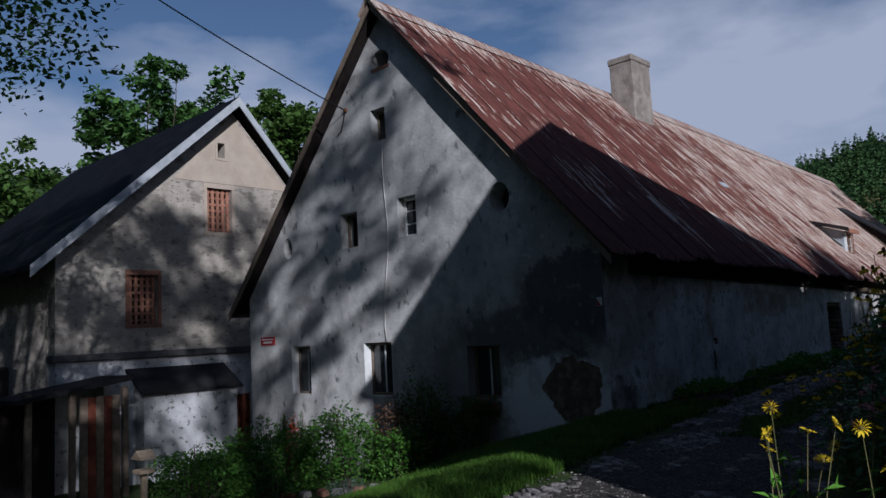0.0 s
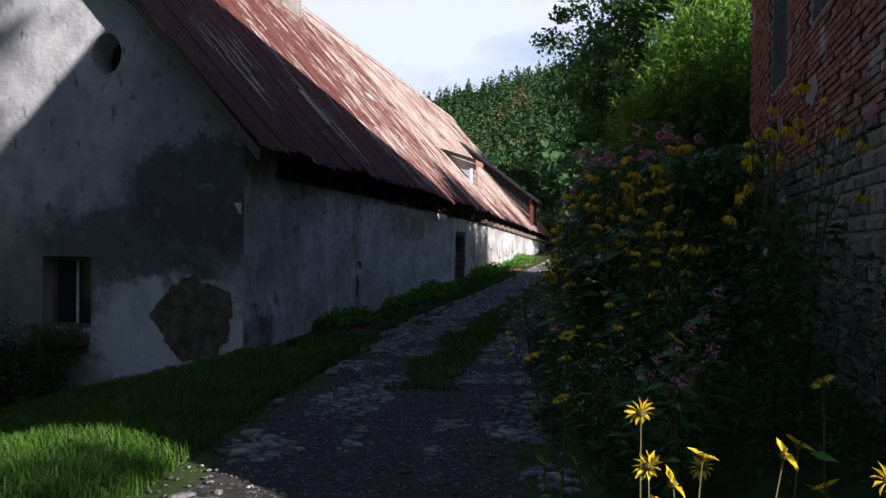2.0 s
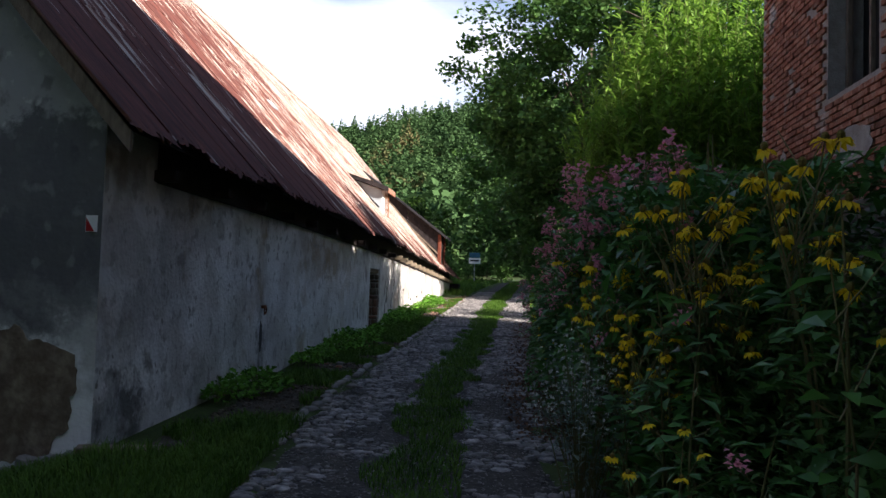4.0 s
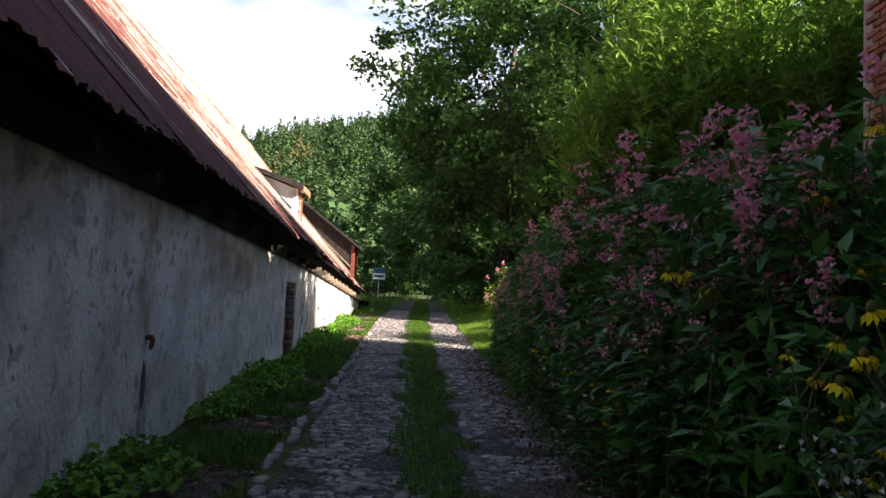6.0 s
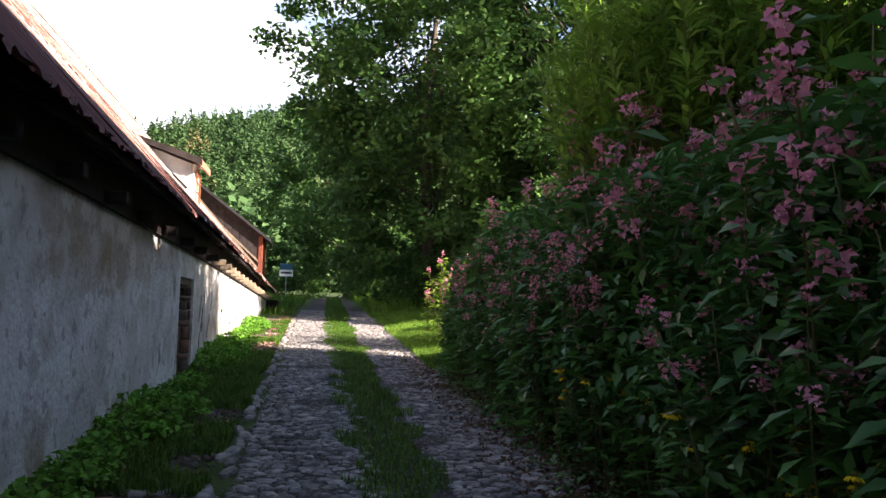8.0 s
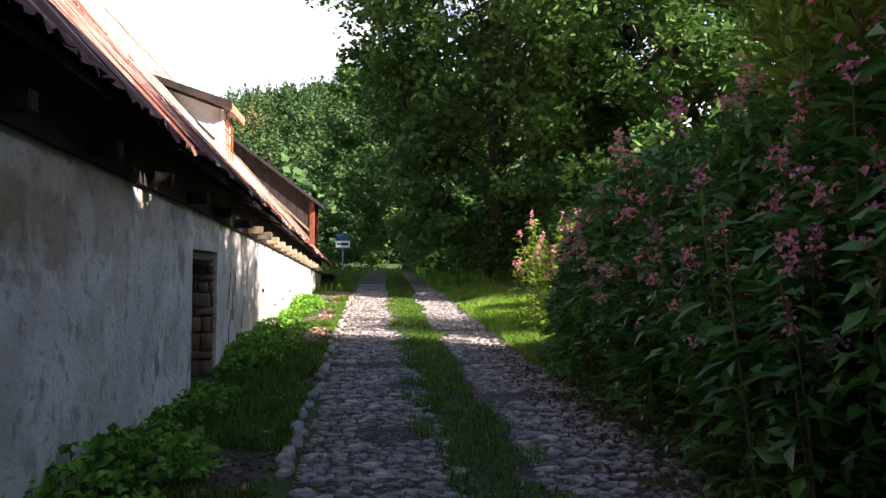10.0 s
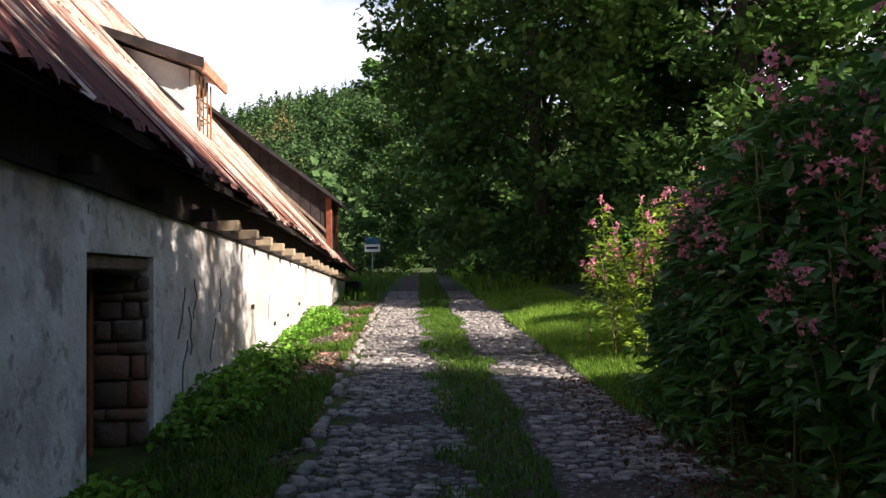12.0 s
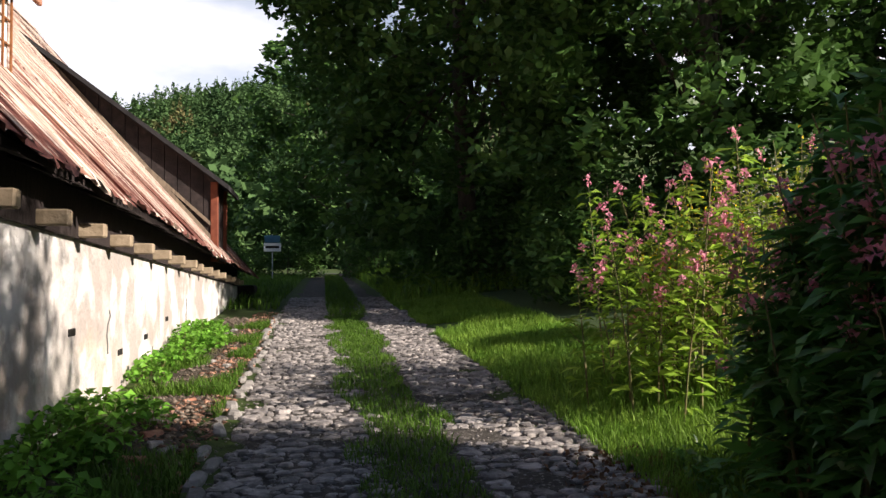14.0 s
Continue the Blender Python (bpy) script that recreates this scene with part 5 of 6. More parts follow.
def coneflower(seed, h):
    """Tall coneflower: branching stems, cut leaves, heads of drooping yellow petals round a cone."""
    g = np.random.default_rng(seed)
    ob = thing("coneflower_plant", 0, 0, 0, "tall coneflower with drooping yellow petals", "flowering plant", "coneflowers on the bank")
    stems, pts, ways, heads = [], [], [], []
    for s in range(3):
        a = g.random() * 6.28
        top = np.array([math.cos(a) * 0.3, math.sin(a) * 0.3, h * (0.8 + 0.25 * g.random())])
        stems.append(tube([(0, 0, 0), top * 0.5 * np.array([0.6, 0.6, 1]), top], [0.009, 0.007, 0.004], 4))
        heads.append(top)
        for k in range(3):
            t = 0.6 + 0.12 * k
            b = g.random() * 6.28
            q = top * t + np.array([math.cos(b) * 0.22, math.sin(b) * 0.22, 0.28 + 0.1 * g.random()])
            stems.append(tube([top * t, q], [0.005, 0.003], 4))
            heads.append(q)
        for k in range(16):
            t = 0.08 + 0.75 * g.random()
            b = g.random() * 6.28
            w = np.array([math.cos(b), math.sin(b), 0.1])
            pts.append(top * t + w * 0.12)
            ways.append(w)
    v, f = join(stems)
    part_mesh("stem", mesh("stem", v, f, M_STEM), ob)
    v, f = leaves(np.array(pts), 0.16 * (0.7 + 0.6 * g.random(len(pts))), 0.45, seed=seed, ways=np.array(ways), droop=0.1)
    tagged(part_mesh("foliage", mesh("foliage", v, f, M_BALSAM), ob), kind="stuff")
    for p in heads[:7]:
        n = 11
        a = np.arange(n) * 2 * math.pi / n
        w = np.stack([np.cos(a), np.sin(a), -1.1 + 0.6 * g.random(n)], 1) @ np.array(Euler((g.normal() * 0.35, g.normal() * 0.35, 0)).to_matrix())
        c = p + w * 0.03
        v, f = leaves(c, 0.062 * np.ones(n), 0.42, seed=seed, ways=w)
        hd = part_mesh("flower_head", mesh("flower_head", v, f, M_YELLOW), ob, "drooping yellow petals")
        bm = bmesh.new()
        bmesh.ops.create_uvsphere(bm, u_segments=7, v_segments=5, radius=0.018, matrix=Matrix.Translation(p + np.array([0, 0, 0.008])) @ Matrix.Diagonal((1, 1, 1.3, 1)))
        part("cone", bm, M_CONE, hd)
    return ob


def hedge(name, cx, cy, rx, ry, h, n, material, leaf, label, seed, category="bush", ratio=0.6, low=0.02):
    """A leafy shrub: dense leaves towards an uneven outside, twigs within."""
    g = np.random.default_rng(seed)
    z0 = float(ground_z(cx, cy)) - 0.05
    ob = thing(name, cx, cy, z0, label, category)
    stems = []
    for i in range(24):
        a, k = g.random() * 6.28, g.random()
        stems.append(tube([(rx * .3 * k * math.cos(a), ry * .3 * k * math.sin(a), 0), (rx * .8 * k * math.cos(a), ry * .8 * k * math.sin(a), h * (0.9 - 0.4 * k))], [0.014, 0.004], 4))
    v, f = join(stems)
    tagged(part_mesh("twig_mass", mesh("twigs", v, f, M_BARK), ob), kind="stuff")
    d = g.normal(size=(n, 3))
    d[:, 2] = np.abs(d[:, 2])
    d /= np.linalg.norm(d, axis=1)[:, None]
    lump = np.array([0.84 + 0.26 * noise.noise(Vector(q * 2.6) + Vector((seed, 0, 0))) + 0.12 * noise.noise(Vector(q * 7) + Vector((seed, 3, 0))) for q in d])
    k = (0.6 + 0.4 * g.random(n) ** 0.5) * lump
    e = np.sign(d) * np.abs(d) ** 0.75
    pts = e * k[:, None] * np.array([rx, ry, h])
    pts[:, 2] = np.maximum(pts[:, 2], low)
    v, f = leaves(pts, leaf * (0.7 + 0.6 * g.random(n)), ratio, up=0.25, seed=seed)
    tagged(part_mesh("foliage", mesh("foliage", v, f, material), ob), kind="stuff")
    return ob



pr = random.Random(77)
HEDGES = []
FRONT_Y = [-9, -7, -5, -3, 0, 4, 8, 12, 14.5, 16]
FRONT_X = [6.3, 5.35, 4.9, 4.6, 4.3, 4.15, 4.2, 4.3, 4.45, 4.8]
HIGH = [0.9, 1.1, 1.6, 2.2, 2.6, 2.8, 2.9, 2.8, 2.5, 1.2]


def scatter(kinds, count, y0, y1, depth, hscale=1.0, hole=None):
    for i in range(count):
        y = pr.uniform(y0, y1)
        k = pr.random() ** 1.3
        deep = depth * (1 - 0.65 * float(smooth(10.5, 13.5, y)))
        x = float(np.interp(y, FRONT_Y, FRONT_X)) + k * deep
        if x > 7.0 and y < 5.3:
            x = pr.uniform(float(np.interp(y, FRONT_Y, FRONT_X)), 6.95)
        h = float(np.interp(y, FRONT_Y, HIGH)) * (0.55 + 0.5 * min(1, k * deep / 0.9)) * pr.uniform(0.85, 1.12) * hscale
        src, base = pr.choice(kinds)
        s = h / base
        copy = copy_thing(src, pose(x, y, float(ground_z(x, y)) - 0.03, pr.uniform(-6, 6), pr.uniform(-6, 6) - 5 * (1 - k), pr.uniform(0, 360)))
        copy.scale = (max(0.75, s), max(0.75, s), s)


bal = [(balsam(101 + i, h, bl), h) for i, (h, bl) in enumerate(((2.1, 0.65), (1.9, 0.3), (2.3, 0.75), (1.7, 0.0)))]
con = [(coneflower(131 + i, h), h) for i, h in enumerate((1.5, 1.7))]
for i, (ob, h) in enumerate(bal):
    ob.matrix_basis = pose(4.9 + 0.2 * i, 6.0 + i * 1.3, float(ground_z(4.9 + 0.2 * i, 6.0 + i * 1.3)))
for i, (ob, h) in enumerate(con):
    ob.matrix_basis = pose(5.2, 0.2 + i * 1.1, float(ground_z(5.2, 0.2 + i * 1.1)))
scatter(bal, 235, 1.0, 14.9, 2.0)
scatter(bal[1:4:2], 26, 12.5, 14.9, 1.6, 1.05)
scatter(bal[1:4:2], 14, -3.5, 2.0, 1.6, 0.9)
scatter(con, 20, -1.6, 2.0, 1.3, 0.84)
scatter(con, 7, -4.6, -1.6, 1.2, 0.8)
scatter(bal[0:3:2], 14, 1.0, 4.5, 0.8, 1.0)
scatter(con, 11, 1.5, 7.0, 0.2, 0.55)
# tall coneflowers leaning out beside the brick building
for x, y, h, turn in ((6.35, -4.0, 2.7, 20), (6.6, -3.5, 3.0, 110), (6.65, -2.8, 3.2, 290)):
    src, base = con[int(turn) % 20 // 10]
    c = copy_thing(src, pose(x, y, float(ground_z(x, y)) - 0.03, 0, -4, turn))
    c.scale = (1.0, 1.0, h / (base * 1.25))
# dark shrubs under the trees
for i, (x, y, rx, h) in enumerate(((10.5, 22.5, 2.0, 3.4), (7.6, 24.5, 1.7, 2.6), (8.6, 28.0, 2.2, 3.4), (7.0, 31.5, 1.8, 2.6), (9.5, 34.0, 2.6, 3.6), (7.5, 38.5, 2.2, 3.0),
                                   (8.0, 44.0, 2.6, 3.4), (5.6, 52.0, 2.6, 3.2), (0.5, 58.0, 2.6, 3.0), (-3.5, 56.0, 2.6, 3.0), (-2.6, 47.0, 1.8, 2.2))):
    HEDGES.append((x, y, rx, h, 800 + i))
# single tall stems that stand out of the mass
for x, y, h in ((4.3, 8.8, 3.1), (4.7, 10.2, 2.9)):
    c = copy_thing(bal[2][0], pose(x + 0.4, y, float(ground_z(x + 0.4, y)), 0, 0, 40 * y))
    c.scale = (0.9, 0.9, h / 2.3)

for x, y, h in ((5.6, -5.2, 1.05), (5.75, -4.9, 1.2), (5.45, -5.0, 0.85)):
    c = copy_thing(bal[2][0], pose(x, y, float(ground_z(x, y)), 4, -4, 70 * x))
    c.scale = (0.6, 0.6, h / 2.3)

for x, y, rx, h, sd in HEDGES:
    hedge("shade_bush", x, y, rx, rx, h, 3000, M_LEAF, 0.2, "dark leafy bush under the trees", sd)


# leafy undergrowth that fills the bank between the stems
def undergrowth(name, n, y0, y1, x_off, depth, hfrac, leaf, material, label, seed, ratio=0.4, lift=1.0, inset=0.0):
    g = np.random.default_rng(seed)
    y = y0 + (y1 - y0) * g.random(n)
    k = g.random(n)
    depth = depth * (1 - 0.65 * smooth(10.5, 13.5, y))
    x = np.interp(y, FRONT_Y, FRONT_X) + x_off + k * depth
    x = np.where((y < 5.3) & (x > 7.0), 6.9 - 1.5 * g.random(n), x)
    hmax = np.interp(y, FRONT_Y, HIGH) * hfrac * np.clip(0.35 + k * depth / 0.9, 0, 1)
    rise = g.random(n) ** lift
    x = x + inset * (1 - rise) ** 2
    z = ground_z(x, y) + hmax * rise
    v, f = leaves(np.stack([x, y, z], 1), leaf * (0.6 + 0.8 * g.random(n)), ratio, up=0.05, seed=seed, droop=0.1)
    ob = part_mesh(name, mesh(name, v, f, material))
    return tagged(ob, label, "undergrowth", kind="stuff")


undergrowth("undergrowth", 36000, -0.5, 14.6, -0.1, 2.6, 0.93, 0.16, M_BALSAM, "dense dark leafy undergrowth on the bank", 71, lift=0.6, inset=0.55)
undergrowth("undergrowth", 9000, -5.0, 0.3, 0.3, 2.0, 0.7, 0.07, M_LEAF, "dark thin undergrowth below the flowers", 73)
undergrowth("low_weeds", 1800, 3, 15.5, -0.3, 0.6, 0.2, 0.08, M_BALSAM, "low weeds spilling from the bank onto the lane", 72)

# fallen leaves gathered along the foot of the bank
lg = np.random.default_rng(91)
ly = 1.0 + 15 * lg.random(6000)
lx = road_mid(ly) + 0.75 + 0.95 * lg.random(6000) ** 0.6
v, f = leaves(np.stack([lx, ly, ground_z(lx, ly) + 0.02 + 0.02 * lg.random(6000)], 1), 0.05 * (0.6 + 0.8 * lg.random(6000)), 0.6, up=0.8, seed=92)
tagged(part_mesh("leaf_litter", mesh("leaf_litter", v, f, M_REDTWIG)), "red-brown fallen leaves at the lane's edge", "leaf litter", kind="stuff")


def spray(name, x, y, h, r, n, material, leaf, label, seed, flower=None, ratio=0.35, nf=0):
    """A small bushy plant of many fine shoots."""
    g = np.random.default_rng(seed)
    ob = thing(name, x, y, float(ground_z(x, y)), label, "flowering plant" if flower else "plant")
    stems, tips = [], []
    for i in range(22):
        a, k = g.random() * 6.28, math.sqrt(g.random())
        tip = (r * k * math.cos(a), r * k * math.sin(a), h * (1 - 0.4 * k * k) * (0.8 + 0.3 * g.random()))
        stems.append(tube([(tip[0] * 0.25, tip[1] * 0.25, 0), (tip[0] * 0.6, tip[1] * 0.6, tip[2] * 0.55), tip], [0.006, 0.005, 0.002], 4))
        tips.append(tip)
    v, f = join(stems)
    tagged(part_mesh("stem_mass", mesh("stems", v, f, M_STEM), ob), kind="stuff")
    tp = np.array(tips)[g.integers(0, 22, n)]
    t = 0.25 + 0.75 * g.random(n)
    pts = tp * np.stack([t, t, t], 1) + g.normal(size=(n, 3)) * 0.06
    pts[:, 2] = np.maximum(pts[:, 2], 0.02)
    v, f = leaves(pts, leaf * (0.7 + 0.6 * g.random(n)), ratio, up=0.3, seed=seed)
    tagged(part_mesh("foliage", mesh("foliage", v, f, material), ob), kind="stuff")
    if flower:
        tp = np.array(tips)[g.integers(0, 22, nf)]
        pts = tp * (0.75 + 0.28 * g.random((nf, 1))) + g.normal(size=(nf, 3)) * 0.05
        v, f = leaves(pts, 0.03 * (0.7 + 0.6 * g.random(nf)), 0.8, up=0.6, fold=0.5, seed=seed + 1)
        tagged(part_mesh("blossoms", mesh("blossoms", v, f, flower), ob), kind="stuff")
    return ob


for i, (x, y) in enumerate(((4.35, -0.6), (4.6, 0.4), (4.4, 0.0), (4.25, -1.0))):
    spray("white_aster", x, y, 1.25, 0.45, 420, M_GREYLEAF, 0.06, "grey-green aster with small white blossoms", 200 + i, M_PALEFLOWER, nf=160)
for i, (x, y) in enumerate(((5.1, -3.9), (5.5, -4.3))):
    spray("white_aster", x, y, 0.8, 0.4, 320, M_BALSAM, 0.06, "dark aster with small white blossoms", 210 + i, M_PALEFLOWER, nf=110)
for i, (x, y, h) in enumerate(((5.6, 17.4, 1.9), (6.3, 16.6, 2.2), (6.7, 17.5, 2.2), (6.1, 18.1, 1.9), (7.2, 16.7, 2.3), (6.9, 18.6, 2.1), (5.9, 16.3, 2.0), (7.7, 17.6, 2.4))):
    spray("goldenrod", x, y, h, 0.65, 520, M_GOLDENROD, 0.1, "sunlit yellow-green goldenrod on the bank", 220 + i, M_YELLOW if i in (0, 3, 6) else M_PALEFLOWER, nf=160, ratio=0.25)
# These plants look sunlit through their brighter leaf colour.
lit = [balsam(161 + i, h, 0.5, M_BALSAM_LIT, "balsam with sunlight painted into yellow-green leaves, pink flowers") for i, h in enumerate((2.1, 1.8, 2.3))]
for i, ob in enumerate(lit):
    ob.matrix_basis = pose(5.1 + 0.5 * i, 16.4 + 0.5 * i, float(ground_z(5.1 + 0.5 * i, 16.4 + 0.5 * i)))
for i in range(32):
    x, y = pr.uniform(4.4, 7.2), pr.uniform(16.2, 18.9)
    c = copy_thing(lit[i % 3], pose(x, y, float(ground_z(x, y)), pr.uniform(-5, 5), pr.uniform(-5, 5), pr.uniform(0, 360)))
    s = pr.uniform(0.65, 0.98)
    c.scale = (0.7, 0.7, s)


# daisies at the foot of the bank where the walk begins
def daisy(seed, x, y, h):
    g = np.random.default_rng(seed)
    ob = thing("yellow_daisy", x, y, float(ground_z(x, y)), "yellow daisy on a thin stem at the lane's edge", "flower", "daisies at the lane's edge")
    top = np.array([g.normal() * 0.08, g.normal() * 0.08, h])
    v, f = tube([(0, 0, 0), top * np.array([0.3, 0.3, 0.55]), top], [0.005, 0.004, 0.003], 5)
    part_mesh("stem", mesh("stem", v, f, M_STEM), ob)
    n = 13
    a = np.arange(n) * 2 * math.pi / n
    tilt = Euler((g.uniform(0.3, 1.2), 0, g.uniform(0, 6.28))).to_matrix()
    w = np.array([tilt @ Vector((math.cos(q), math.sin(q), 0.25)) for q in a])
    v, f = leaves(top + w * 0.032, 0.055 * np.ones(n), 0.34, seed=seed, ways=w)
    tagged(part_mesh("petals", mesh("petals", v, f, M_YELLOW), ob), kind="stuff")
    bm = bmesh.new()
    bmesh.ops.create_uvsphere(bm, u_segments=8, v_segments=5, radius=0.016, matrix=Matrix.Translation(top))
    part("disc", bm, M_CONE, ob)
    p = np.array([top * t + g.normal(size=3) * 0.03 for t in (0.15, 0.25, 0.35, 0.45, 0.55, 0.65)])
    v, f = leaves(p, 0.13 * np.ones(6), 0.3, seed=seed + 1)
    tagged(part_mesh("foliage", mesh("foliage", v, f, M_WEED), ob), kind="stuff")


for i in range(9):
    y = pr.uniform(-7.4, -5.0)
    x = float(np.interp(y, FRONT_Y, FRONT_X)) - 0.05 + pr.uniform(-0.15, 0.7)
    daisy(300 + i, x, y, pr.uniform(0.6, 1.05))


dr_ = random.Random(88)
for i in range(9):
    daisy(330 + i, dr_.uniform(5.5, 6.25), dr_.uniform(-7.35, -6.3), dr_.uniform(0.6, 0.95))


# ---- grass ----
def blades(name, pts, h, width, material, label, seed, category="grass", lean=0.75):
    """Blades of two faces each, bent over."""
    g = np.random.default_rng(seed)
    n = len(pts)
    a = g.random(n) * 2 * math.pi
    hh = (h * (0.5 + 0.9 * g.random(n)))[:, None]
    d = np.stack([np.cos(a), np.sin(a), np.zeros(n)], 1)
    s = np.stack([-np.sin(a), np.cos(a), np.zeros(n)], 1)
    b = pts - np.array([0, 0, 0.01])
    up = np.array([0, 0, 1.0])
    w = width * (0.7 + 0.6 * g.random((n, 1)))
    ln = lean * (0.3 + g.random((n, 1)))
    m = b + up * hh * 0.6 + d * hh * ln * 0.35
    t = b + up * hh * (1 - 0.3 * ln) + d * hh * ln
    vs = np.stack([b - s * w, b + s * w, m + s * w * 0.7, m - s * w * 0.7, t], 1).reshape(-1, 3)
    k = np.arange(n)[:, None] * 5
    tri = np.concatenate([k + np.array([[0, 1, 2]]), k + np.array([[0, 2, 3]]), k + np.array([[3, 2, 4]])], 0)
    ob = part_mesh(name, mesh(name, vs, tri, material))
    return tagged(ob, label, category, kind="stuff")


def field(n, x0, x1, y0, y1, seed, rel=True, density=None):
    g = np.random.default_rng(seed)
    y = y0 + (y1 - y0) * g.random(n)
    x = x0 + (x1 - x0) * g.random(n) + (road_mid(y) if rel else 0)
    keep = np.ones(n, bool)
    if density:
        keep = np.array([noise.noise(Vector((a * density[0], b * density[0], seed))) > density[1] for a, b in zip(x, y)])
    x, y = x[keep], y[keep]
    return np.stack([x, y, ground_z(x, y) + 0.015], 1)


mg = field(46000, -0.5, 0.46, -2, 27, 401)
mg = mg[[noise.noise(Vector((a * 2.4, b * 1.6, 3.0))) + 2.6 * (0.3 - abs(a - float(road_mid(b)) + 0.02)) > -0.12 for a, b, _ in mg]]
blades("middle_grass", mg, 0.085, 0.005, M_GRASS, "short green grass along the lane's middle", 402)
blades("middle_grass", field(9000, -0.35, 0.5, 27, 60, 403), 0.16, 0.008, M_GRASS, "short green grass along the lane's middle", 404)
blades("verge_grass", field(48000, -2.5, -1.5, 0.2, 26, 405, density=(0.8, -0.1)), 0.12, 0.005, M_GRASS, "grass tufts on the verge below the wall", 406)
blades("verge_grass", field(16000, -2.1, -1.35, -8, 1.5, 407), 0.12, 0.005, M_GRASS, "grass tufts on the verge below the wall", 408)
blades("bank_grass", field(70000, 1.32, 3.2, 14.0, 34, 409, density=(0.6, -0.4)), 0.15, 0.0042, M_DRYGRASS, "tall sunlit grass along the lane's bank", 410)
blades("bank_grass", field(12000, 1.4, 5.0, 30, 60, 411), 0.5, 0.012, M_DRYGRASS, "tall grass along the lane's bank", 412)
blades("bank_grass", field(9000, -6.0, -1.5, 29, 60, 413), 0.3, 0.012, M_GRASS, "tall grass beyond the far building", 414)
blades("lawn", field(60000, -6.5, -1.6, -7.5, -0.2, 415), 0.13, 0.005, M_GRASS, "bright mown lawn in front of the gable", 416)


# ---- weeds along the wall ----
def weed(seed, x, y, h, r):
    g = np.random.default_rng(seed)
    ob = thing("nettle_clump", x, y, float(ground_z(x, y)), "clump of bright green weeds against the wall", "weed", "weeds along the wall")
    n = int(90 * r / 0.3)
    a, k = g.random(n) * 6.28, np.sqrt(g.random(n))
    pts = np.stack([r * k * np.cos(a), r * k * np.sin(a), h * (1 - 0.55 * k * k) * (0.35 + 0.65 * g.random(n))], 1)
    pts[:, 0] = np.maximum(pts[:, 0], 0.03 - x)
    stems = [tube([(p[0] * 0.4, p[1] * 0.4, -0.02), tuple(p)], [0.005, 0.003], 3) for p in pts[:14]]
    v, f = join(stems)
    tagged(part_mesh("stem_mass", mesh("stems", v, f, M_STEM), ob), kind="stuff")
    v, f = leaves(pts, 0.085 * (0.7 + 0.6 * g.random(n)), 0.75, up=0.15, seed=seed)
    tagged(part_mesh("foliage", mesh("foliage", v, f, M_WEED), ob), kind="stuff")


wy = 2.4
i = 0
while wy < 25:
    big = 1.0 + 0.5 * math.sin(wy * 0.9) + 0.3 * math.sin(wy * 2.3)
    if big > (0.55 if wy > 12 else 0.75):
        weed(500 + i, pr.uniform(0.14, 0.34), wy, (0.19 if wy > 12 else 0.16) * big + 0.1, 0.2 + 0.1 * big)
        if big > 1.25:
            weed(700 + i, pr.uniform(0.5, 0.75), wy + pr.uniform(-0.15, 0.15), 0.16 * big + 0.04, 0.2)
    i += 1
    wy += pr.uniform(0.28, 0.45)

# loose bricks and stones on the verge
def rock(name, x, y, sx, sy, sz, rot, material, label, seed, category="stone"):
    bm = bmesh.new()
    add_box(bm, (-sx / 2, -sy / 2, 0), (sx / 2, sy / 2, sz), min(sx, sy, sz) * 0.2)
    for v in bm.verts:
        n3 = noise.noise_vector(v.co * 9 + Vector((seed, 0, 0)))
        v.co += n3 * min(sx, sy, sz) * 0.15
    ob = part(name, bm, material)
    ob.matrix_basis = pose(x, y, float(ground_z(x, y)) - 0.01, pr.uniform(-8, 8), pr.uniform(-8, 8), rot)
    return tagged(ob, label, category)


rock("loose_brick", 0.69, 8.6, 0.24, 0.12, 0.08, 30, M_TERRACOTTA, "broken red brick lying in the weeds", 1, "brick")
rock("loose_brick", 0.85, 8.8, 0.15, 0.12, 0.07, 70, M_TERRACOTTA, "broken red brick lying in the weeds", 2, "brick")
rock("loose_brick", 0.8, 16.2, 0.2, 0.12, 0.08, 10, M_TERRACOTTA, "broken red brick on the earth verge", 3, "brick")
rock("broken_board", 0.35, -0.15, 0.7, 0.16, 0.05, 20, M_WOOD, "grey broken board at the house corner", 4, "board")
for i in range(60):
    y = pr.uniform(3, 25)
    rock("verge_stone", pr.uniform(0.45, 1.15), y, pr.uniform(.06, .16), pr.uniform(.05, .12), pr.uniform(.03, .07), pr.uniform(0, 180), M_KERB if i % 3 else M_TERRACOTTA, "small loose stone on the earth verge", i + 10)

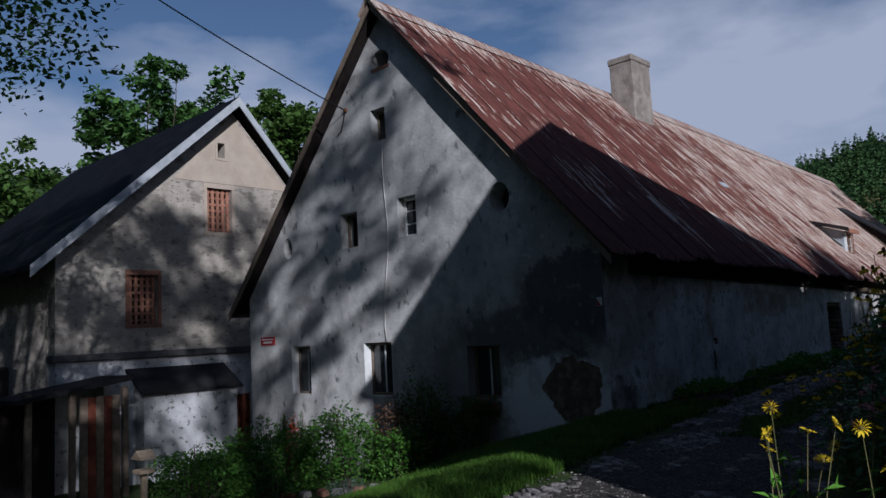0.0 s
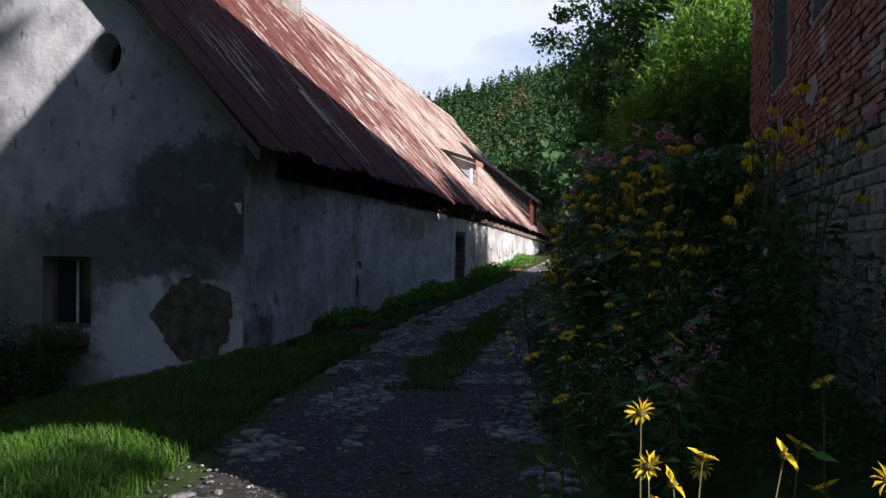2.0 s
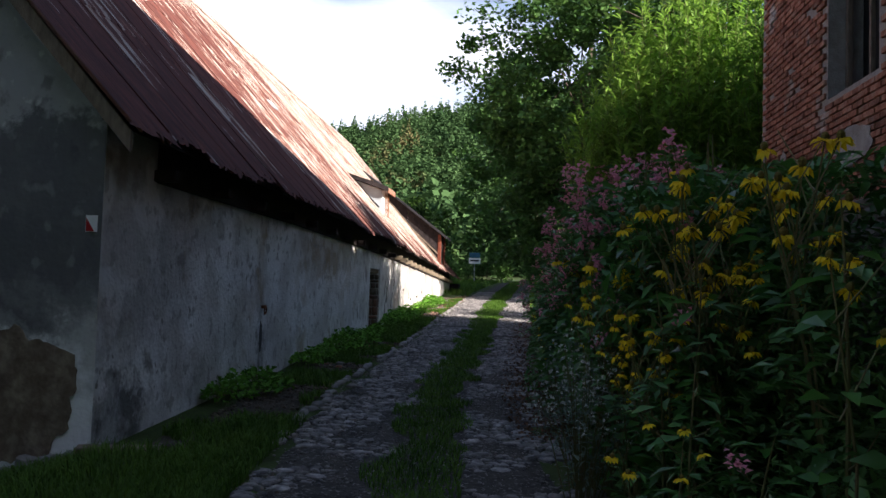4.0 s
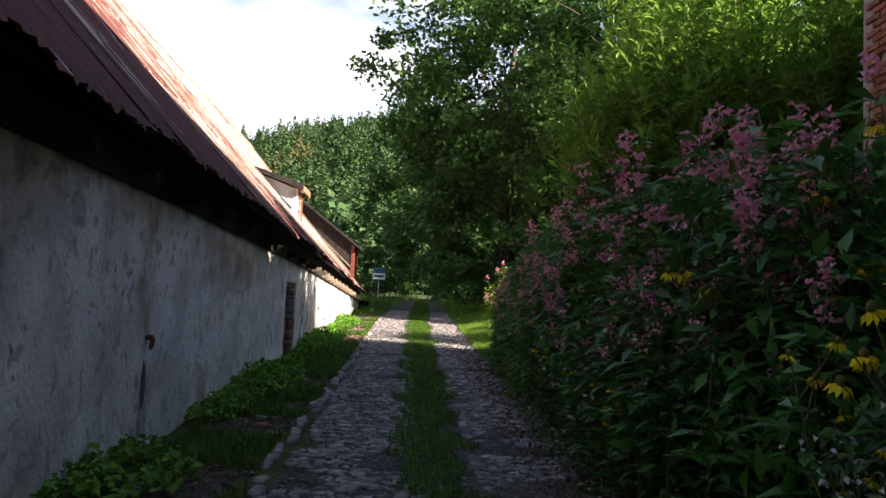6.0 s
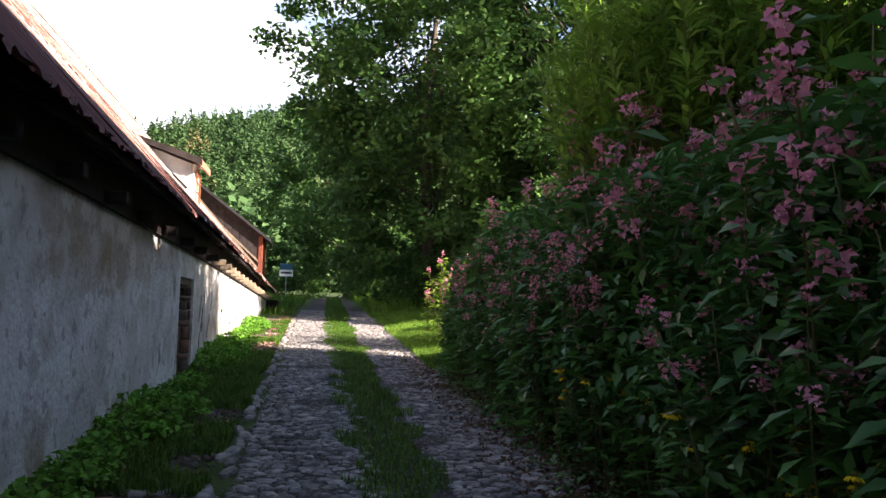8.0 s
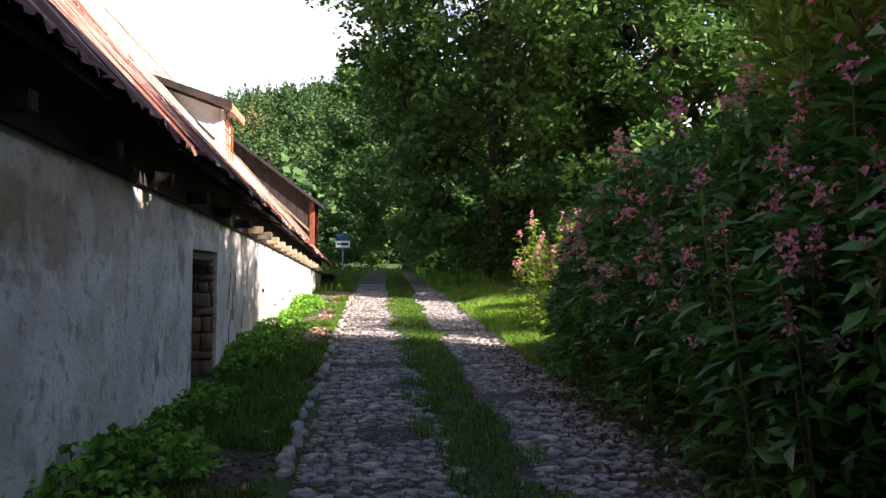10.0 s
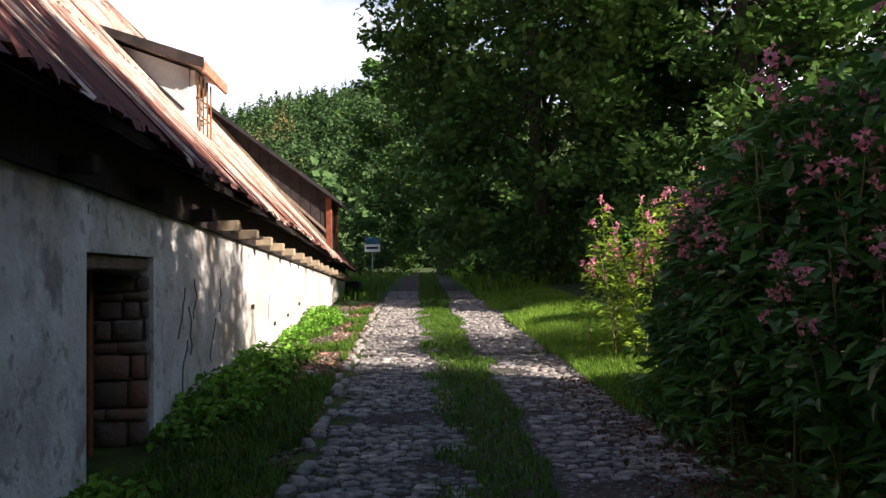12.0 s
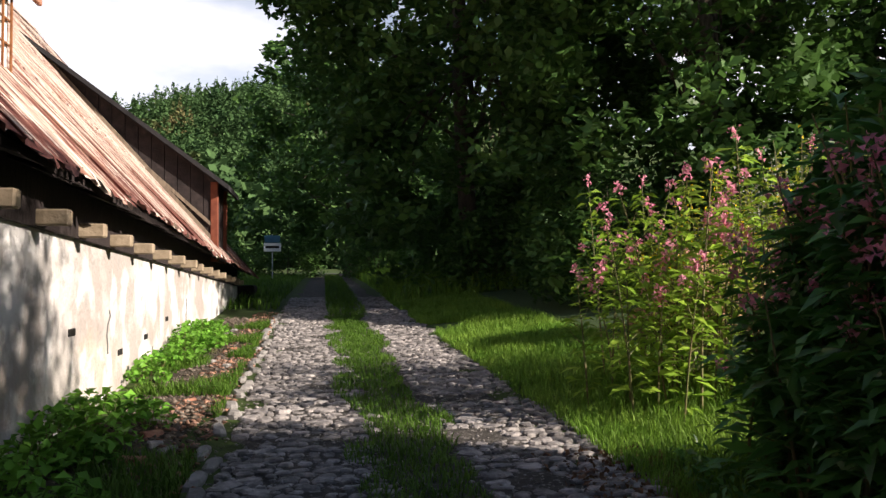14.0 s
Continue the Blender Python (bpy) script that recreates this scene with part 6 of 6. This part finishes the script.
# ---- loose gravel, clods and crumbs of plaster ----
def crumbs(name, x, y, size, material, label, category, seed, lift=0.02):
    """Many small six-cornered stones, each squashed and turned its own way."""
    g = np.random.default_rng(seed)
    n = len(x)
    c = np.stack([x, y, ground_z(x, y) + lift], 1)
    corner = np.array([[1, 0, 0], [0, 1, 0], [-1, 0, 0], [0, -1, 0], [0, 0, 1], [0, 0, -1]], float)
    a = g.random(n) * 6.28
    scale = np.stack([size * (0.7 + 0.6 * g.random(n)), size * (0.5 + 0.5 * g.random(n)), size * (0.3 + 0.3 * g.random(n))], 1)
    p = corner[None] * scale[:, None] * (0.75 + 0.5 * g.random((n, 6, 1))) + g.normal(size=(n, 6, 3)) * (size * 0.14)[:, None, None]
    px, py = p[:, :, 0] * np.cos(a)[:, None] - p[:, :, 1] * np.sin(a)[:, None], p[:, :, 0] * np.sin(a)[:, None] + p[:, :, 1] * np.cos(a)[:, None]
    v = (np.stack([px, py, p[:, :, 2]], -1) + c[:, None]).reshape(-1, 3)
    tri = np.array([[0, 1, 4], [1, 2, 4], [2, 3, 4], [3, 0, 4], [1, 0, 5], [2, 1, 5], [3, 2, 5], [0, 3, 5]])
    f = (np.arange(n)[:, None, None] * 6 + tri[None]).reshape(-1, 3)
    return tagged(part_mesh(name, mesh(name, v, f, material)), label, category, kind="stuff")


cg = np.random.default_rng(611)
gy_ = -11 + 45 * cg.random(16000)
crumbs("gravel", road_mid(gy_) + 2.8 * (cg.random(16000) - 0.5), gy_, 0.009 + 0.018 * cg.random(16000) ** 2, M_COBBLE, "loose grey-brown gravel between the cobbles", "gravel", 612, 0.024)
gy_ = 0.4 + 27 * cg.random(7000)
crumbs("verge_clods", road_mid(gy_) - 1.5 - 0.95 * cg.random(7000), gy_, 0.012 + 0.035 * cg.random(7000) ** 3, M_CLOD, "dark clods and pebbles on the earth verge", "soil", 613)
gy_ = 13.5 + 15 * cg.random(1600)
crumbs("plaster_crumbs", 0.75 + 0.55 * cg.random(1600), gy_, 0.012 + 0.04 * cg.random(1600) ** 3, M_TERRACRUMB, "red-brown brick and plaster crumbs on the verge", "rubble", 614)

# ---- garden below the gable ----
hedge("garden_hedge", -5.4, -1.9, 1.2, 1.0, 1.75, 5200, M_HEDGE, 0.085, "rounded bright green leafy hedge below the gable", 601)
hedge("garden_hedge", -6.2, -3.0, 1.3, 1.1, 1.75, 5200, M_HEDGE, 0.085, "rounded leafy hedge below the gable windows", 602)
hedge("garden_hedge", -6.6, -4.4, 1.3, 1.0, 1.5, 4800, M_HEDGE, 0.08, "dark green leafy hedge in the garden", 603)
hedge("garden_hedge", -8.6, -2.4, 1.5, 1.0, 1.15, 3600, M_HEDGE, 0.085, "leafy hedge below the gable windows", 608)
hedge("berry_bush", -4.7, -0.9, 0.7, 0.55, 1.9, 1600, M_REDTWIG, 0.07, "reddish twiggy bush beside the gable window", 604)
hedge("berry_bush", -4.1, -1.3, 0.6, 0.6, 1.25, 1700, M_HEDGE, 0.09, "green leafy bush beside the gable door", 605)
hedge("ivy_clump", -3.95, -0.35, 0.5, 0.3, 1.5, 900, M_REDTWIG, 0.07, "dark withered creeper against the gable", 609, "plant")
hedge("lavender_clump", -4.1, -2.7, 0.5, 0.35, 0.35, 700, M_GREYLEAF, 0.07, "grey-green lavender clump at the lawn's edge", 606, "plant", 0.2)
hedge("fern_clump", -5.9, -6.6, 0.8, 0.7, 0.6, 900, M_GRASS, 0.3, "arching bright green fern clump", 607, "plant", 0.12)
for i, (x, y) in enumerate(((-9.1, -0.35), (-8.7, -0.35), (-9.4, -0.4))):
    hedge("geranium", x, y, 0.3, 0.22, 1.75, 500, M_HEDGE if i else M_REDFLOWER, 0.06, "red flowering geranium below the window", 610 + i, "flowering plant")
for i, (x, y) in enumerate(((-6.4, -6.1), (-6.9, -5.8), (-6.6, -6.5))):
    hedge("red_lily", x, y, 0.25, 0.25, 0.75, 240, M_REDFLOWER if i < 2 else M_WEED, 0.06, "red garden flower among green leaves", 620 + i, "flowering plant")
bp = thing("garden_post", -6.3, -5.6, float(ground_z(-6.3, -5.6)), "small weathered wooden bird table post", "garden post")
part("post", box((-0.05, -0.05, -0.1), (0.05, 0.05, 0.95), 0.012), M_BEAM, bp)
part("tray", box((-0.16, -0.14, 0.95), (0.16, 0.14, 1.02), 0.01), M_BEAM, bp)
part("cap", prism([(-0.2, 1.2), (0.2, 1.2), (0.0, 1.36)], [], lambda a, b, w: (a, -0.15 + w, b), 0.3), M_WOOD, bp)
for i in range(7):
    rock("edging_stone", -3.6 - i * 0.33, -2.45 - 0.16 * i, 0.3, 0.16, 0.12, pr.uniform(-20, 20), M_TERRACOTTA if i % 2 else M_KERB, "rough stone edging the flower bed", 40 + i)

# flower box under the gable's low window, and the dark shrub beside it
fb = thing("flower_box", -2.93, -0.14, 0.06, "wooden window box of trailing plants with red blossoms", "flower box")
part("trough", box((-0.44, -0.11, 0.0), (0.44, 0.11, 0.19), 0.012), M_WOOD, fb)
for k in (-0.3, 0.3):
    part("bracket", box((k - 0.015, -0.1, -0.14), (k + 0.015, 0.135, 0.0), 0.004), M_RUSTIRON, fb, "rusty iron bracket")
fg = np.random.default_rng(641)
p = np.stack([0.5 * (2 * fg.random(700) - 1), -0.06 - 0.16 * fg.random(700), 0.24 - 0.42 * fg.random(700) ** 1.5 + 0.1 * fg.random(700)], 1)
v, f = leaves(p, 0.05 * (0.7 + 0.6 * fg.random(700)), 0.7, up=0.1, seed=642)
tagged(part_mesh("foliage", mesh("foliage", v, f, M_LEAF), fb), kind="stuff")
p = p[:36] + np.array([0, -0.03, 0.03])
v, f = leaves(p, 0.045 * (0.7 + 0.6 * fg.random(36)), 0.9, up=0.2, seed=643)
tagged(part_mesh("blossoms", mesh("blossoms", v, f, M_REDFLOWER), fb, "small red blossoms"), kind="stuff")
hedge("dark_shrub", -4.2, -0.5, 0.9, 0.4, 2.3, 2600, M_LEAF, 0.075, "dark leafy shrub climbing beside the low window", 645)
hedge("dark_shrub", -3.1, -0.42, 0.6, 0.32, 1.35, 1300, M_LEAF, 0.07, "dark leafy shrub below the flower box", 646)
# crumbling footing stones along the gable's foot
for i in range(15):
    x = -2.35 + i * 0.165 + pr.uniform(-0.05, 0.05)
    rock("footing_stone", x, -0.10 + pr.uniform(-0.05, 0.02), pr.uniform(0.14, 0.26), pr.uniform(0.12, 0.2), pr.uniform(0.08, 0.17), pr.uniform(-25, 25), M_KERB, "pale crumbling footing stone at the gable's foot", 660 + i)

# ---- log pile, lane sign ----
lp = thing("log_pile", 7.6, 20.2, float(ground_z(7.6, 20.2)), "stack of reddish sawn logs half hidden by plants", "log pile")
for row in range(5):
    for k in range(8 - row):
        yy, zz = -1.0 + (k + row * 0.5) * 0.23, 0.08 + row * 0.2
        v, f = tube([(-0.9 + pr.uniform(0, .06), yy, zz), (0.9, yy, zz)], [0.10, 0.11], 9)
        part_mesh("log", mesh("log", v, f, M_LOG), lp)
lp2 = thing("fallen_log", 6.5, 20.3, float(ground_z(6.5, 20.3)), "short sawn log lying on the bank", "log")
v, f = tube([(-0.3, -0.2, 0.16), (0.35, 0.3, 0.2)], [0.17, 0.16], 11)
part_mesh("bark", mesh("bark", v, f, M_LOG), lp2)

SX, SY = 0.1, 50.0
sg = thing("road_sign", SX, SY, float(ground_z(SX, SY)), "small white and blue place sign on a grey post", "road sign")
v, f = tube([(0, 0.03, 0), (0, 0.03, 2.35)], 0.03, 8)
part_mesh("post", mesh("post", v, f, M_TRIM), sg)
part("panel", box((-0.42, -0.03, 1.5), (0.42, 0.0, 1.92), 0.006), M_WHITEPAINT, sg)
part("upper_panel", box((-0.38, -0.03, 1.94), (0.38, 0.0, 2.3), 0.006), M_BLUEPAINT, sg, "dull blue panel")
part("lettering_bar", box((-0.33, -0.034, 1.66), (0.33, -0.031, 1.78), 0), M_BLACK, sg)

# ---- wooded hillside ----
def far_wood(name, n, seed, a0, a1, d0, d1, conifer, label, per=105):
    """Many trees, each a spire or dome of leafy sprays."""
    g = np.random.default_rng(seed)
    a = np.radians(a0 + (a1 - a0) * g.random(n))
    dist = d0 + (d1 - d0) * g.random(n)
    x, y = dist * np.sin(a), dist * np.cos(a)
    z = ground_z(x, y) - 0.5
    con_ = np.array([conifer[i % len(conifer)] for i in range(n)])
    h = np.where(con_, 12 + 7 * g.random(n), 8 + 6 * g.random(n))
    t = g.random((n, per))
    b = g.random((n, per)) * 2 * math.pi
    rc = h[:, None] * 0.19 * (1 - t) + 0.25
    rd = h[:, None] * 0.36 * np.sqrt(np.clip(1 - (2 * t - 0.9) ** 2, 0.05, 1))
    r = np.where(con_[:, None], rc, rd) * (0.7 + 0.4 * g.random((n, per)))
    pts = np.stack([x[:, None] + r * np.cos(b), y[:, None] + r * np.sin(b), z[:, None] + h[:, None] * (0.04 + 0.96 * t)], -1).reshape(-1, 3)
    size = (h[:, None] * 0.115 * (0.7 + 0.6 * g.random((n, per))) * np.where(con_[:, None], 1.15 - 0.75 * t, 1.0)).ravel()
    v, f = quads(pts, size, 0.75, 0.3, seed)
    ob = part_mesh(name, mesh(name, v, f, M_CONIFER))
    return tagged(ob, label, "wood", kind="stuff")


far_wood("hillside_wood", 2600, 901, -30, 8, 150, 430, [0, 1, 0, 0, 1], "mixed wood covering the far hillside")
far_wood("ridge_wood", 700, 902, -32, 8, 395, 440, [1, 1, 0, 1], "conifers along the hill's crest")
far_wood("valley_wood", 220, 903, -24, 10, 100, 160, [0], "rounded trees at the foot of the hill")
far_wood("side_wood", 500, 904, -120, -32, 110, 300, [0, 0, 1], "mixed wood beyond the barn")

# ---- pieces: cobbles, kerb, bricks, rubble ----
def stone_mesh(name, seed, lx, ly, h, material, sides=8):
    r = random.Random(seed)
    vs = []
    for ring_r, z in ((1.0, -0.03), (0.96, h * 0.55), (0.68, h)):
        for k in range(sides):
            a = 2 * math.pi * k / sides
            sq = 1 / max(abs(math.cos(a)), abs(math.sin(a))) ** 0.55
            q = ring_r * sq * (0.88 + 0.16 * random.Random(seed * 31 + k).random())
            vs.append((lx / 2 * q * math.cos(a), ly / 2 * q * math.sin(a), z + r.uniform(-0.004, 0.004)))
    fs = [(i * sides + k, i * sides + (k + 1) % sides, (i + 1) * sides + (k + 1) % sides, (i + 1) * sides + k) for i in range(2) for k in range(sides)]
    fs.append(tuple(range(2 * sides, 3 * sides)))
    return mesh(name, vs, fs, material, False)


cob = [stone_mesh("cobble", 11 + i, 0.125 + 0.02 * (i % 3), 0.075 + 0.012 * (i % 4), 0.022, M_COBBLE1, 7) for i in range(8)]
cob_v = [np.array([v.co for v in m.vertices]) for m in cob]
cob_f = [[tuple(p.vertices) for p in m.polygons] for m in cob]
cr = random.Random(55)
vs, fs, singles = [], [], 0
for x0, x1 in ((-1.36, -0.28), (0.3, 1.36)):
    y = -11.0
    while y < 34:
        x = x0 + cr.uniform(0, 0.06)
        while x < x1:
            i = cr.randrange(8)
            w = 0.118 * cr.choice((0.5, 0.65, 0.8, 0.95, 1.1, 1.4))
            px, py = float(road_mid(y)) + x + w / 2, y + cr.uniform(-0.045, 0.045)
            keep = noise.noise(Vector((px * 1.3, py * 1.3, 5.0))) > (-0.30 if py > 5 else -0.02 if py > 0 else 0.12)
            if keep:
                pz = float(ground_z(px, py)) + 0.012 + cr.uniform(-0.014, 0.008)
                sc, rot = w / 0.125, cr.uniform(-0.6, 0.6) + (math.pi if cr.random() < 0.5 else 0)
                if 12.6 < py < 17.5 and singles < 300:
                    ob = part_mesh("cobble", cob[i], road)
                    ob.matrix_basis = pose(px, py, pz, cr.uniform(-5, 5), cr.uniform(-5, 5), math.degrees(rot))
                    ob.scale = (sc, sc, 1)
                    singles += 1
                else:
                    k = len(vs)
                    c, s = math.cos(rot), math.sin(rot)
                    tx, ty = cr.uniform(-0.09, 0.09), cr.uniform(-0.09, 0.09)
                    for q in cob_v[i]:
                        vs.append((px + (q[0] * c - q[1] * s) * sc, py + (q[0] * s + q[1] * c) * sc, pz + q[2] + q[0] * tx + q[1] * ty))
                    fs += [tuple(n + k for n in f) for f in cob_f[i]]
            x += w + cr.uniform(0.0, 0.02)
        y += 0.085
tagged(part_mesh("cobble_run", mesh("cobble_run", vs, fs, M_COBBLE), road), "uneven grey-brown cobbles", kind="stuff")

kerb = thing("kerb", 1.2, 10, 0.3, "broken row of uneven kerb stones along the lane", "kerb", kind="structure")
kinv = kerb.matrix_basis.inverted()
ks = [stone_mesh("kerb_stone", 80 + i, 0.12, 0.32, 0.055, M_KERB) for i in range(5)]
y = 0.5
while y < 28:
    x = float(road_mid(y)) - 1.44 + cr.uniform(-0.06, 0.06)
    s = cr.uniform(0.55, 1.15)
    if cr.random() < 0.15:
        y += 0.33 * s
        continue
    ob = part_mesh("kerb_stone", ks[cr.randrange(5)], kerb)
    ob.matrix_parent_inverse = kinv
    ob.matrix_basis = pose(x, y, float(ground_z(x, y)) - cr.uniform(0.0, 0.015), cr.uniform(-4, 4), cr.uniform(-9, 9), cr.uniform(-16, 16))
    ob.scale = (cr.uniform(0.75, 1.2), s, 1)
    y += 0.33 * s

# bricks of the near face of the brick building
bm = bmesh.new()
add_box(bm, (-0.02, -0.122, -0.032), (0.02, 0.122, 0.032), 0.006)
brick_a = bpy.data.meshes.new("brick")
bm.to_mesh(brick_a)
bm.free()
brick_a.materials.append(M_BRICK)
bv = np.array([v.co for v in brick_a.vertices])
bf = [tuple(p.vertices) for p in brick_a.polygons]
vs, fs, singles = [], [], 0
row = 0
z = 2.6
while z < 7.0:
    y = -7.3 + (0.13 if row % 2 else 0)
    while y < 4.9:
        inside = any(w[0][0] - 0.12 < y < w[2][0] + 0.12 and w[0][1] - 0.03 < z < w[2][1] + 0.03 for w in bwins)
        if not inside and cr.random() > 0.03:
            px = 7.205 + cr.uniform(-0.008, 0.006)
            if 0.6 < y < 4.9 and z < 4.9 and singles < 300:
                ob = part_mesh("brick", brick_a, bb)
                ob.matrix_parent_inverse = bb_inv
                ob.matrix_basis = pose(px, y, z, cr.uniform(-2, 2), 0, cr.uniform(-2, 2))
                singles += 1
            else:
                k = len(vs)
                vs += [(px + q[0], y + q[1], z + q[2] + q[1] * cr.uniform(-.03, .03)) for q in bv]
                fs += [tuple(n + k for n in f) for f in bf]
        y += 0.26
    z += 0.078
    row += 1
z = -0.6
while z < 7.2:
    x = 7.28 + (0.13 if row % 2 else 0)
    while x < 10.2:
        k = len(vs)
        off = cr.uniform(-0.008, 0.008)
        vs += [(x + q[1], -7.545 + off + q[0], z + q[2]) for q in bv]
        fs += [tuple(n + k for n in f) for f in bf]
        x += 0.26
    z += 0.078
    row += 1
ob = part_mesh("brick_run", mesh("brick_run", vs, fs, M_BRICKS), bb, "weathered red bricks")
ob.matrix_parent_inverse = bb_inv
ob["kind"] = "stuff"
# corner quoins and rubble base
vs, fs = [], []
z = 0.3
while z < 2.5:
    y = -7.4
    h = cr.uniform(0.12, 0.24)
    while y < 5.0:
        w = cr.uniform(0.18, 0.45)
        k = len(vs)
        hw, hh = w / 2 - 0.015, h / 2 - 0.012
        cy, cz = min(y + w / 2, 4.98), z + h / 2
        d0 = cr.uniform(0.02, 0.06)
        for dx, s in ((0.06, 1.0), (-0.0 - d0 * 0.5, 0.96), (-d0, 0.7)):
            for a, b in ((-1, -1), (1, -1), (1, 1), (-1, 1)):
                vs.append((7.145 + dx, cy + a * hw * s * cr.uniform(.9, 1.0), cz + b * hh * s * cr.uniform(.88, 1.0)))
        fs += [(k + i * 4 + q, k + i * 4 + (q + 1) % 4, k + i * 4 + 4 + (q + 1) % 4, k + i * 4 + 4 + q) for i in range(2) for q in range(4)]
        fs.append((k + 8, k + 9, k + 10, k + 11))
        y += w
    z += h
ob = part_mesh("rubble_run", mesh("rubble_run", vs, fs, M_RUBBLE), bb, "rough grey-brown rubble stones")
ob.matrix_parent_inverse = bb_inv
ob["kind"] = "stuff"
